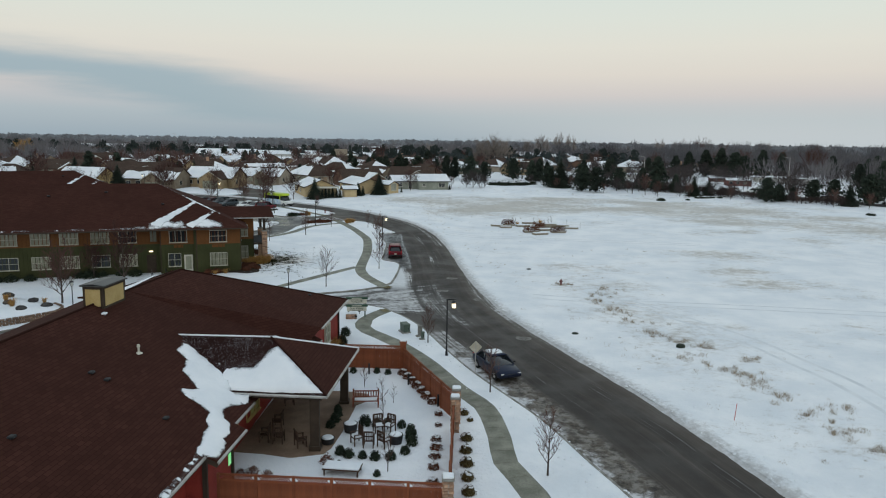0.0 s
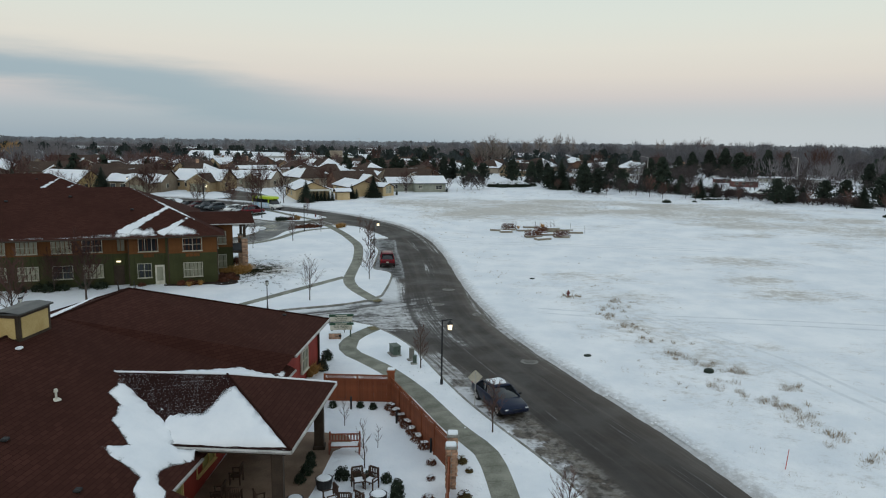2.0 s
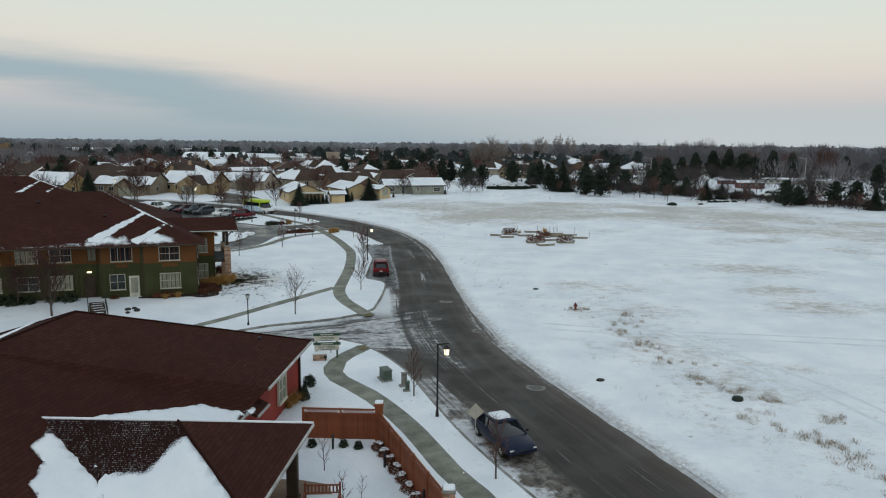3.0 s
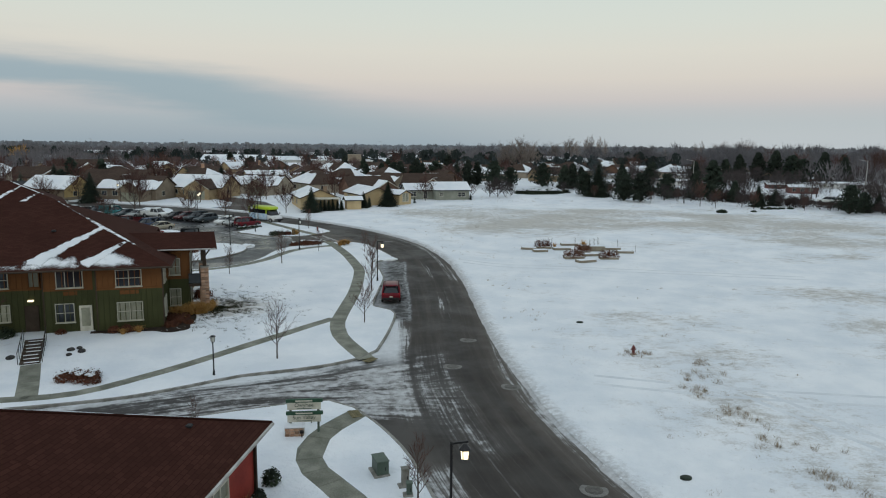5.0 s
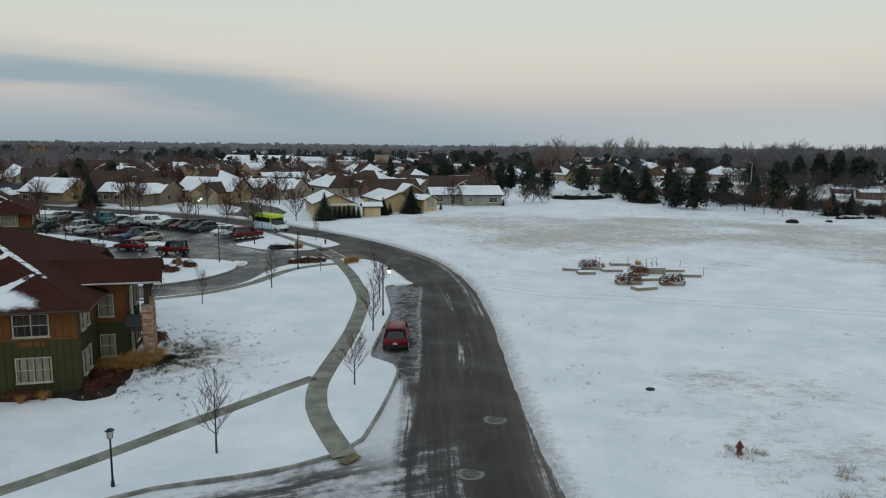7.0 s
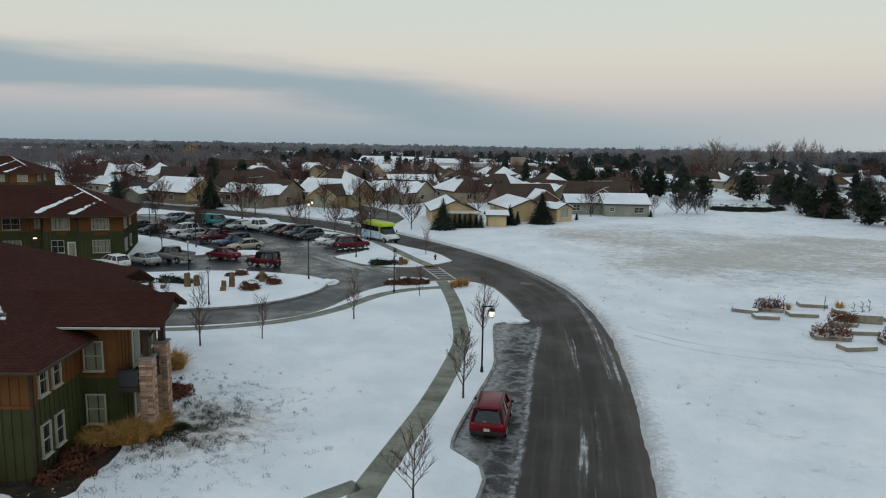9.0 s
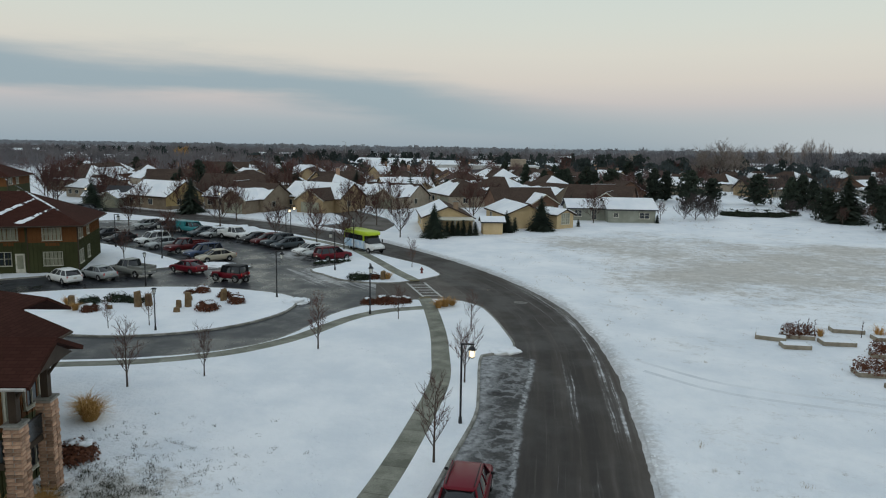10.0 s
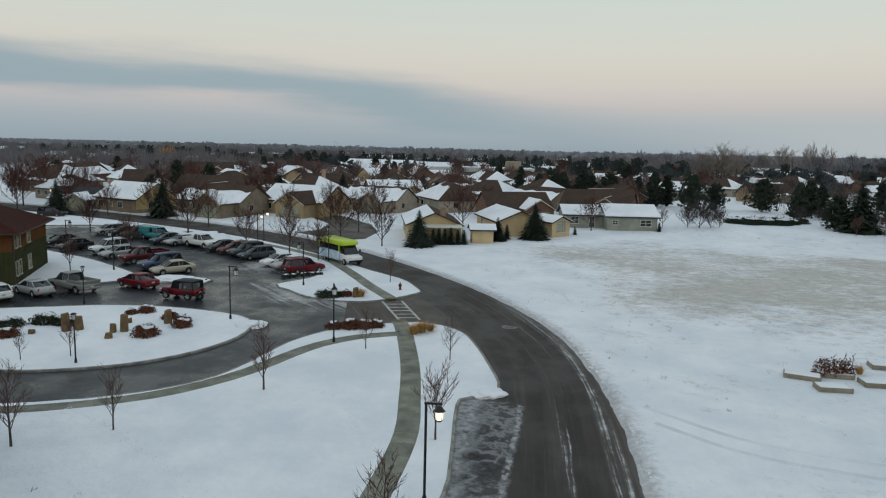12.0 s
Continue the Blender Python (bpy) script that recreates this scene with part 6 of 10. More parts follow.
    if kind == "pickup":
        bm = bmesh.new()
        for s in (-1, 1):
            box(bm, -1.68, s * (W / 2 - .06), 1.14, 2.3, .1, .3, bevel=.02)
        box(bm, -2.8, 0, 1.14, .1, W - .04, .3, bevel=.02)
        part("truck_bed", bm, paint, c, "open truck bed sides")
    if kind == "jeep":
        wheel(c, -L / 2 - .0, 0, .36, 1)
        c.children[-1].matrix_basis = pose(-L / 2 - .06, 0, .95, 0, 0, 90)
    if kind == "suv":
        bm = bmesh.new()
        for s in (-1, 1):
            tube(bm, (t0 + .2, s * ht * .85, zt + .06), (t1 - .2, s * ht * .85, zt + .06), .02, .02, 5)
        part("roof_rail", bm, MAT["plastic"], c)
    if snowy:
        bm = bmesh.new()
        ring_loft(bm, [(t0 + .1, .7, zt + .0, zt + .04), (t0 + .3, .85, zt + .01, zt + .09), ((t0 + t1) / 2, .9, zt + .02, zt + .1), (t1 - .2, .7, zt, zt + .05)], ht * 2, [(-1, 0), (-.8, .9), (.8, 1), (1, 0)])
        part("roof_snow", bm, MAT["snow_clean"], c, "snow on the car roof", True)
    return c


PAINT = {n: paint_material(n + "_car_paint", c, 0, mt) for n, c, mt in (
    ("navy", (0.003, 0.009, 0.030), .3), ("cherry", (0.13, 0.002, 0.010), .2), ("maroon", (0.085, 0.008, 0.010), .3), ("white", (0.72, 0.73, 0.72), .0), ("silver", (0.36, 0.38, 0.38), .6),
    ("pewter", (0.22, 0.225, 0.21), .6), ("black", (0.012, 0.012, 0.014), .2), ("slate", (0.055, 0.07, 0.08), .4), ("steel_blue", (0.05, 0.075, 0.14), .4), ("champagne", (0.42, 0.38, 0.30), .5), ("teal", (0.035, 0.22, 0.24), .1),
    ("lime", (0.42, 0.55, 0.03), .0), ("sky", (0.10, 0.30, 0.55), .0))}

car("sedan", PAINT["navy"], "dark blue saloon car parked at the kerb in slush", 4.0, 48.7, -67, snowy=True, name="sedan")
car("suv", PAINT["cherry"], "cherry red SUV parked in the slushy kerb bay", -6.6, 94.5, 96, name="suv")
for kind, colour, label, x, y, h, sn, nm in (
        ("jeep", "cherry", "red open-top off-roader with black soft top in the lot", -42.2, 131.2, 178, False, "off_roader"),
        ("sedan", "cherry", "bright red coupe parked across the lot", -49.3, 133.8, 165, False, "coupe"),
        ("pickup", "pewter", "grey crew-cab pickup truck parked by the building", -53.9, 130.3, 167, False, "pickup_truck"),
        ("sedan", "silver", "silver saloon car parked beside the pickup", -56.0, 127.7, 163, False, "sedan"),
        ("wagon", "white", "white hatchback parked close to the building", -57.9, 125.0, 160, False, "hatchback"),
        ("sedan", "champagne", "beige saloon car parked nose to the island", -50.6, 141.0, -124, False, "sedan"),
        ("suv", "steel_blue", "steel blue SUV parked nose to the island", -53.6, 142.7, -115, False, "suv"),
        ("pickup", "maroon", "dark red pickup truck parked nose to the island", -58.4, 145.8, -110, False, "pickup_truck"),
        ("sedan", "silver", "silver saloon car in the middle row", -63.3, 147.4, -112, False, "sedan"),
        ("suv", "white", "white SUV in the middle row", -66.8, 149.6, -110, True, "suv"),
        ("sedan", "black", "black saloon car in the middle row", -72.6, 149.9, -100, False, "sedan"),
        ("sedan", "black", "black saloon car beside the green building", -77.2, 152.4, -100, False, "sedan"),
        ("wagon", "silver", "silver hatchback in the far row", -79.0, 163.4, -115, True, "hatchback"),
        ("sedan", "black", "black saloon car in the far row", -75.6, 162.4, -115, False, "sedan"),
        ("suv", "slate", "slate grey SUV in the far row", -72.3, 161.6, -115, False, "suv"),
        ("sedan", "slate", "slate grey saloon car in the far row", -65.3, 159.2, -115, False, "sedan"),
        ("sedan", "silver", "silver saloon car beside a snow heap", -62.6, 158.6, -115, True, "sedan"),
        ("sedan", "black", "black saloon car in the street-side row", -54.3, 156.2, -118, False, "sedan"),
        ("wagon", "maroon", "dark maroon hatchback in the street-side row", -51.9, 155.2, -118, False, "hatchback"),
        ("suv", "slate", "dark grey SUV in the street-side row", -49.4, 153.8, -120, False, "suv"),
        ("wagon", "slate", "grey-green hatchback in the street-side row", -47.2, 152.6, -120, False, "hatchback"),
        ("sedan", "white", "white saloon car with snow in the street-side row", -42.2, 149.6, -122, True, "sedan"),
        ("sedan", "silver", "silver saloon car in the street-side row", -40.0, 148.1, -122, True, "sedan"),
        ("suv", "cherry", "red SUV at the end of the street-side row", -37.4, 146.3, 60, False, "suv"),
        ("suv", "black", "black SUV on the street beyond the lot", -104.0, 177.5, 12, False, "suv")):
    car(kind, PAINT[colour], label, x, y, h, snowy=sn, name=nm, ground=ground_z(x, y) + 0.02)
for colour, kind, label, x, y, h, nm in (("white", "suv", "white SUV on the street behind the pines", 88.6, 199.6, 126, "suv"), ("silver", "sedan", "silver saloon car on the street behind the pines", 101.0, 183.4, 128, "sedan"), ("black", "sedan", "dark saloon car on the street behind the pines", 110.6, 171.6, 128, "sedan")):
    car(kind, PAINT[colour], label, x, y, h, name=nm, ground=land_z(x, y) + 0.05)
car("pickup", PAINT["white"], "white crew-cab pickup truck in front of a snow heap", -58.9, 157.8, -18, name="pickup_truck", ground=ground_z(-59, 158) + 0.02)
teal = car("pickup", PAINT["teal"], "teal pickup truck with matching camper shell", -68.8, 161.2, -15, name="pickup_truck", ground=ground_z(-69, 161) + 0.02)
_bm = bmesh.new()
box(_bm, -1.7, 0, 1.5, 2.2, 1.8, .7, bevel=.08)
part("camper_shell", _bm, PAINT["teal"], teal, "teal camper shell")


def shuttle_bus(x, y, heading):
    b = thing("shuttle_bus", "lime green and blue shuttle bus with white cab on the street", "bus", "", pose(x, y, ground_z(x, y) + .02, 0, 0, heading))
    bm = bmesh.new()
    ring_loft(bm, [(-3.7, .95, .5, 1.6), (-3.6, 1, .42, 1.62), (1.3, 1, .42, 1.62), (1.5, .98, .42, 1.6)], 2.35, BODY_SHAPE)
    part("lower_body", bm, MAT["bus_side"], b, "pale blue and white side panels")
    bm = bmesh.new()
    box(bm, -1.15, 0, 1.98, 4.9, 2.22, .9, bevel=.06)
    part("window_band", bm, MAT["carglass"], b, "dark bus windows")
    bm = bmesh.new()
    ring_loft(bm, [(-3.72, .9, 2.25, 2.75), (-3.55, 1, 2.25, 2.85), (1.6, 1, 2.25, 2.85), (2.1, .94, 2.3, 2.75), (2.4, .7, 2.35, 2.5)], 2.36, BODY_SHAPE)
    part("roof", bm, PAINT["lime"], b, "lime green roof", True)
    bm = bmesh.new()
    box(bm, 1.35, 0, 1.95, .12, 2.3, .8)
    box(bm, -3.62, 0, 1.95, .12, 2.3, .8)
    part("end_panel", bm, PAINT["lime"], b)
    bm = bmesh.new()
    ring_loft(bm, [(1.4, .98, .42, 1.5), (2.0, .96, .42, 1.4), (2.7, .94, .42, 1.25), (3.35, .9, .45, 1.12), (3.6, .82, .5, .95)], 2.1, BODY_SHAPE)
    part("cab", bm, PAINT["white"], b, "white van cab", True)
    bm = bmesh.new()
    lo = [bm.verts.new(p) for p in ((1.4, -1.0, 1.4), (2.6, -.92, 1.28), (2.6, .92, 1.28), (1.4, 1.0, 1.4))]
    hi = [bm.verts.new(p) for p in ((1.4, -.95, 2.3), (1.95, -.85, 2.3), (1.95, .85, 2.3), (1.4, .95, 2.3))]
    for i in range(4):
        bm.faces.new((lo[i], lo[(i + 1) % 4], hi[(i + 1) % 4], hi[i]))
    bm.faces.new(hi)
    bmesh.ops.recalc_face_normals(bm, faces=bm.faces)
    part("windscreen", bm, MAT["carglass"], b)
    for ax in (-2.3, 2.5):
        for s in (-1, 1):
            wheel(b, ax, s * 1.0, .4, s)
    for s in (-1, 1):
        bm = bmesh.new()
        box(bm, 3.5, s * .75, .98, .14, .3, .2, bevel=.03)
        part("headlight", bm, MAT["headlight"], b)
        bm = bmesh.new()
        box(bm, 2.35, s * 1.25, 1.6, .12, .2, .35, bevel=.03)
        part("wing_mirror", bm, MAT["plastic"], b)
    bm = bmesh.new()
    box(bm, 3.6, 0, .6, .16, 1.9, .22, bevel=.04)
    part("bumper", bm, MAT["plastic"], b)


MAT["bus_side"] = surface("bus_side_panel", (0.30, 0.48, 0.66), (0.62, 0.68, 0.72), 1.4, 6, 0.4, 0.05)
shuttle_bus(-36.4, 154.2, -36)


# ---- lamps and street furniture ----
def street_lamp(x, y, face, lit, height=4.45, label="black street lamp with a hanging lantern on a short arm"):
    z = land_z(x, y)
    t = thing("street_lamp", label, "street lamp", "street lamps", pose(x, y, z, 0, 0, face))
    bm = bmesh.new()
    tube(bm, (0, 0, -.1), (0, 0, height), .06, .055, 8)
    tube(bm, (0, 0, -.05), (0, 0, .35), .11, .09, 8)
    part("pole", bm, MAT["black_metal"], t)
    bm = bmesh.new()
    box(bm, .3, 0, height - .04, .75, .08, .08)
    part("arm", bm, MAT["black_metal"], t)
    bm = bmesh.new()
    tube(bm, (.55, 0, height - .12), (.55, 0, height - .34), .06, .26, 8)
    tube(bm, (.55, 0, height - .72), (.55, 0, height - .8), .17, .1, 8)
    for k in range(4):
        a = math.pi / 4 + k * math.pi / 2
        tube(bm, (.55 + .19 * math.cos(a), .19 * math.sin(a), height - .34), (.55 + .15 * math.cos(a), .15 * math.sin(a), height - .74), .016, .016, 4)
    part("lantern_frame", bm, MAT["black_metal"], t)
    bm = bmesh.new()
    tube(bm, (.55, 0, height - .345), (.55, 0, height - .72), .18, .145, 8)
    part("lantern_glass", bm, MAT["lamp_glow" if lit else "lamp_dim"], t, "glowing lantern glass" if lit else "pale lantern glass")
    return t


def path_lamp(x, y, height, label="black path lamp with a square lantern head"):
    t = thing("path_lamp", label, "path lamp", "path lamps", pose(x, y, land_z(x, y)))
    bm = bmesh.new()
    tube(bm, (0, 0, -.1), (0, 0, height - .5), .055, .04, 8)
    tube(bm, (0, 0, -.05), (0, 0, .3), .1, .07, 8)
    part("pole", bm, MAT["black_metal"], t)
    bm = bmesh.new()
    tube(bm, (0, 0, height - .5), (0, 0, height - .44), .06, .13, 8)
    tube(bm, (0, 0, height - .1), (0, 0, height), .24, .1, 4)
    for k in range(4):
        a = k * math.pi / 2
        tube(bm, (.12 * math.cos(a), .12 * math.sin(a), height - .45), (.17 * math.cos(a), .17 * math.sin(a), height - .1), .014, .014, 4)
    part("lantern_frame", bm, MAT["black_metal"], t)
    bm = bmesh.new()
    tube(bm, (0, 0, height - .44), (0, 0, height - .1), .1, .15, 8)
    part("lantern_glass", bm, MAT["lamp_dim"], t, "frosted lantern glass")


MAT["lamp_dim"] = surface("unlit_lantern_glass", (0.55, 0.55, 0.5), (0.7, 0.7, 0.65), 3, 20, 0.3, 0.05)
for x, y, f, lit in ((0.4, 52.0, 20, True), (-9.0, 102.4, 12, True), (-33.5, 125.8, 10, False), (-22.6, 122.6, -60, False), (-34.1, 139.9, 170, False), (-37.7, 153.4, 120, False), (-57.5, 139.8, 160, False), (-69.2, 145.2, 10, False),
                     (-52.6, 161.9, 30, True), (-53.6, 165.2, 20, True), (-110.0, 184.0, 200, True), (-79.0, 184.5, 180, True)):
    street_lamp(x, y, f, lit)
for x, y, h in ((-16.05, 71.3, 2.75), (-36.6, 112.5, 3.4), (-48.6, 126.0, 3.4), (-34.3, 63.2, 2.9)):
    path_lamp(x, y, h)


def utility_cabinet(x, y, sx, sy, sz, rz, mat, label, name="utility_cabinet"):
    t = thing(name, label, "utility box", "utility boxes", pose(x, y, land_z(x, y), 0, 0, rz))
    bm = bmesh.new()
    box(bm, -.06, 0, .03, sx + .2, sy + .14, .1, bevel=.02)
    part("plinth", bm, MAT["kerb"], t)
    bm = bmesh.new()
    box(bm, 0, 0, sz / 2 + .05, sx, sy, sz, bevel=.04)
    part("housing", bm, mat, t)
    bm = bmesh.new()
    box(bm, 0, 0, sz + .06, sx + .06, sy + .06, .05, bevel=.02)
    part("lid", bm, mat, t)
    bm = bmesh.new()
    box(bm, sx * .2, -sy / 2 - .01, sz * .55, .04, .03, .16)
    part("handle", bm, MAT["plastic"], t)


MAT["box_green"] = surface("faded_green_enamel", (0.05, 0.075, 0.055), (0.085, 0.115, 0.09), 1.5, 20, 0.55, 0.15)
MAT["hydrant_red"] = surface("faded_red_enamel", (0.11, 0.014, 0.012), (0.17, 0.026, 0.02), 3, 25, 0.5, 0.2)
utility_cabinet(-3.14, 58.2, .58, .98, .68, 24, MAT["box_green"], "grey-green steel transformer box in the snow")
utility_cabinet(-1.82, 56.95, .34, .3, .82, 20, MAT["kerb"], "pale grey steel service pedestal")
utility_cabinet(-1.56, 56.1, .26, .26, .56, 10, MAT["box_green"], "dark green cable pedestal in the snow", "cable_pedestal")


def hydrant(x, y):
    t = thing("fire_hydrant", "red fire hydrant standing in the snow", "fire hydrant", "fire hydrants", pose(x, y, land_z(x, y)))
    bm = bmesh.new()
    for z0, z1, a, b in ((-.05, .06, .16, .16), (.06, .5, .11, .105), (.5, .54, .15, .15), (.54, .68, .12, .05), (.68, .74, .035, .03)):
        tube(bm, (0, 0, z0), (0, 0, z1), a, b, 10)
    part("barrel", bm, MAT["hydrant_red"], t)
    for d in ((.2, 0), (-.2, 0), (0, -.22)):
        bm = bmesh.new()
        tube(bm, (0, 0, .4), (d[0], d[1], .4), .065, .06, 8)
        part("nozzle", bm, MAT["hydrant_red"], t)


hydrant(13.4, 77.4)
hydrant(-24.1, 141.4)


def warning_sign(x, y, rz):
    t = thing("road_sign", "diamond road sign seen from its bare back", "road sign", "", pose(x, y, land_z(x, y), 0, 0, rz))
    bm = bmesh.new()
    box(bm, 0, 0, 1.1, .05, .03, 2.4)
    part("post", bm, MAT["gutter"], t)
    bm = bmesh.new()
    vs = box(bm, 0, .03, 0, .66, .012, .66, bevel=.004)
    bmesh.ops.transform(bm, matrix=pose(0, 0, 1.95, 0, 45, 0), verts=bm.verts[:])
    part("plate", bm, MAT["sign_back"], t, "pale bare metal sign plate")


MAT["sign_back"] = surface("bare_sign_metal", (0.42, 0.39, 0.31), (0.55, 0.51, 0.42), 2, 20, 0.4, 0.05, 0.3)
warning_sign(2.45, 48.0, 8)


def manhole(x, y, r=.42):
    bm = bmesh.new()
    tube(bm, (x, y, ground_z(x, y) - .01), (x, y, ground_z(x, y) + .012), r, r, 24)
    tube(bm, (x, y, ground_z(x, y) + .01), (x, y, ground_z(x, y) + .02), r * .78, r * .76, 24)
    tagged(part("manhole_cover", bm, MAT["iron"]), "worn iron manhole cover set in the asphalt", "manhole cover", "manhole covers")
    bm = bmesh.new()
    n = 28
    for k in range(n):
        a, b = 2 * math.pi * k / n, 2 * math.pi * (k + 1) / n
        z = ground_z(x, y) + .006
        poly(bm, [(x + r * 1.02 * math.cos(a), y + r * 1.02 * math.sin(a), z), (x + r * 1.6 * math.cos(a), y + r * 1.6 * math.sin(a), z), (x + r * 1.6 * math.cos(b), y + r * 1.6 * math.sin(b), z), (x + r * 1.02 * math.cos(b), y + r * 1.02 * math.sin(b), z)])
    bmesh.ops.remove_doubles(bm, verts=bm.verts[:], dist=.001)
    tagged(part("manhole_collar", bm, MAT["collar"]), "pale concrete collar round the manhole cover", "manhole collar", "manhole collars")


MAT["collar"] = surface("worn_concrete_collar", (0.14, 0.135, 0.125), (0.22, 0.215, 0.2), 3, 20, .8, .2)
MAT["iron"] = surface("worn_iron", (0.05, 0.045, 0.04), (0.12, 0.11, 0.1), 5, 30, 0.5, 0.4, 0.5)
for x, y in ((0.0, 74.3), (3.9, 70.5), (-11.0, 131.6), (6.95, 57.2), (1.1, 80.8)):
    manhole(x, y)


def field_marker(x, y, h=1.1):
    bm = bmesh.new()
    tube(bm, (0, 0, -.2), (.02, 0, h), .022, .018, 6)
    o = tagged(part("marker_stake", bm, MAT["stake_red"]), "thin faded red marker stake in the snow", "marker stake")
    o.matrix_basis = pose(x, y, land_z(x, y), 3, 2, 0)


def ground_box(x, y, r, h, label, name):
    """A low domed lid standing a little out of the snow."""
    bm = bmesh.new()
    n, rows = 18, []
    for q, z in ((1, -.05), (1, h * .55), (.86, h * .85), (.5, h)):
        rows.append([bm.verts.new((r * q * math.cos(6.2832 * k / n), r * q * .8 * math.sin(6.2832 * k / n), z)) for k in range(n)])
    for a, b in zip(rows, rows[1:]):
        for k in range(n):
            bm.faces.new((a[k], a[(k + 1) % n], b[(k + 1) % n], b[k]))
    bm.faces.new(rows[-1])
    o = tagged(part(name, bm, MAT["lid_green"], None, "", True), label, "utility lid", "utility lids")
    o.matrix_basis = pose(x, y, land_z(x, y), 0, 0, 20)


MAT["stake_red"] = surface("faded_red_stake", (0.45, 0.06, 0.05), (0.6, 0.12, 0.09), 3, 20, .6, .1)
MAT["lid_green"] = surface("dark_green_plastic", (0.012, 0.02, 0.014), (0.03, 0.042, 0.03), 3, 20, .6, .1)
field_marker(17.9, 40.4)
ground_box(11.5, 58.3, .3, .1, "dark round utility lid in the snow beside the street", "utility_cover")
ground_box(19.45, 54.9, .38, .26, "dark green domed utility lid half covered with snow", "utility_cover")
ground_box(10.8, 86.2, .3, .1, "small dark lid lying in the field snow", "utility_cover")


def text_part(words, size, parent, material, m, name="lettering"):
    cu = bpy.data.curves.new(name, "FONT")
    cu.body, cu.size, cu.align_x, cu.align_y, cu.extrude = words, size, "CENTER", "CENTER", 0.006
    tmp = bpy.data.objects.new(name, cu)
    scene.collection.objects.link(tmp)
    me = bpy.data.meshes.new_from_object(tmp)
    bpy.data.objects.remove(tmp)
    me.materials.clear()
    me.materials.append(material)
    ob = new(name, me)
    ob.parent = parent
    ob.matrix_basis = m
    return ob


def entrance_sign(x, y, rz):
    """Two cream panels with green headers on posts over a small stone base."""
    t = thing("entrance_sign", "cream and green entrance sign panels over a stone base", "sign", "", pose(x, y, land_z(x, y), 0, 0, rz))
    bm = bmesh.new()
    for s in (-.37, 1.13):
        box(bm, s, .12, .9, .12, .12, 2.0, bevel=.01)
    part("posts", bm, MAT["box_green"], t)
    for z, words in ((1.55, "Owyhee"), (.85, "Sun Valley")):
        bm = bmesh.new()
        box(bm, .38, 0, z, 1.8, .08, .42, bevel=.01)
        p = part("panel", bm, MAT["white_trim"], t, "cream sign panel")
        bm = bmesh.new()
        box(bm, .40, -.01, z + .3, 1.98, .13, .2, bevel=.02)
        part("header", bm, MAT["sign_green"], p, "dark green header board")
        bm = bmesh.new()
        box(bm, .38, -.08, z + .3, .9, .01, .07)
        part("lettering_bar", bm, MAT["white_trim"], p)
        bm = bmesh.new()
        box(bm, .38, -.045, z - .14, .8, .01, .04)
        part("small_lettering_bar", bm, MAT["box_green"], p)
        text_part(words, .3, p, MAT["box_green"], pose(.38, -.05, z + .05, 90, 0, 0))
    bm = bmesh.new()
    box(bm, -.13, -.15, .2, 1.0, .5, .5)
    base = part("stone_base", bm, MAT["mortar"], t, "low stone base capped with snow")
    rnd = random.Random(4)
    for k in range(3):
        for j in range(4):
            bm = bmesh.new()
            box(bm, -.5 + j * .24 + (k % 2) * .04, -.41, .05 + k * .15, .22, .06, .13, bevel=.02)
            part("stone", bm, MAT["brick"], base)
    bm = bmesh.new()
    box(bm, -.13, -.15, .5, 1.1, .6, .1, bevel=.04)
    part("snow_cap", bm, MAT["snow_clean"], base, "snow cap")


MAT["sign_green"] = surface("dark_green_sign_board", (0.012, 0.05, 0.025), (0.02, 0.075, 0.04), 3, 20, 0.5, 0.1)
entrance_sign(-8.2, 62.4, 8)
for x, y in ((-7.75, 63.8), (-7.84, 61.9)):
    bm = bmesh.new()
    tube(bm, (x, y, land_z(x, y)), (x, y, land_z(x, y) + .25), .03, .03, 6)
    box(bm, x, y, land_z(x, y) + .3, .2, .18, .14, 20, bevel=.02)
    tagged(part("ground_spotlight", bm, MAT["plastic"]), "small black ground spotlight by the entrance sign", "spotlight", "ground spotlights")


# ---- trees and shrubs ----
def limb(bm, a, d, length, r, rnd, bend=0.25, seg=3, sides=5):
    """A bent tapering limb; returns the points along it with its direction there."""
    pts = [(a.copy(), d.copy(), r)]
    p, q = a.copy(), d.copy()
    for i in range(seg):
        q = (q + Vector((rnd.uniform(-1, 1), rnd.uniform(-1, 1), rnd.uniform(-.3, .8))) * bend * .5).normalized()
        n = p + q * (length / seg)
        r2 = r * (1 - .75 * (i + 1) / seg)
        tube(bm, p, n, r * (1 - .75 * i / seg), max(.004, r2), sides, False)
        p = n
        pts.append((p.copy(), q.copy(), r2))
    return pts


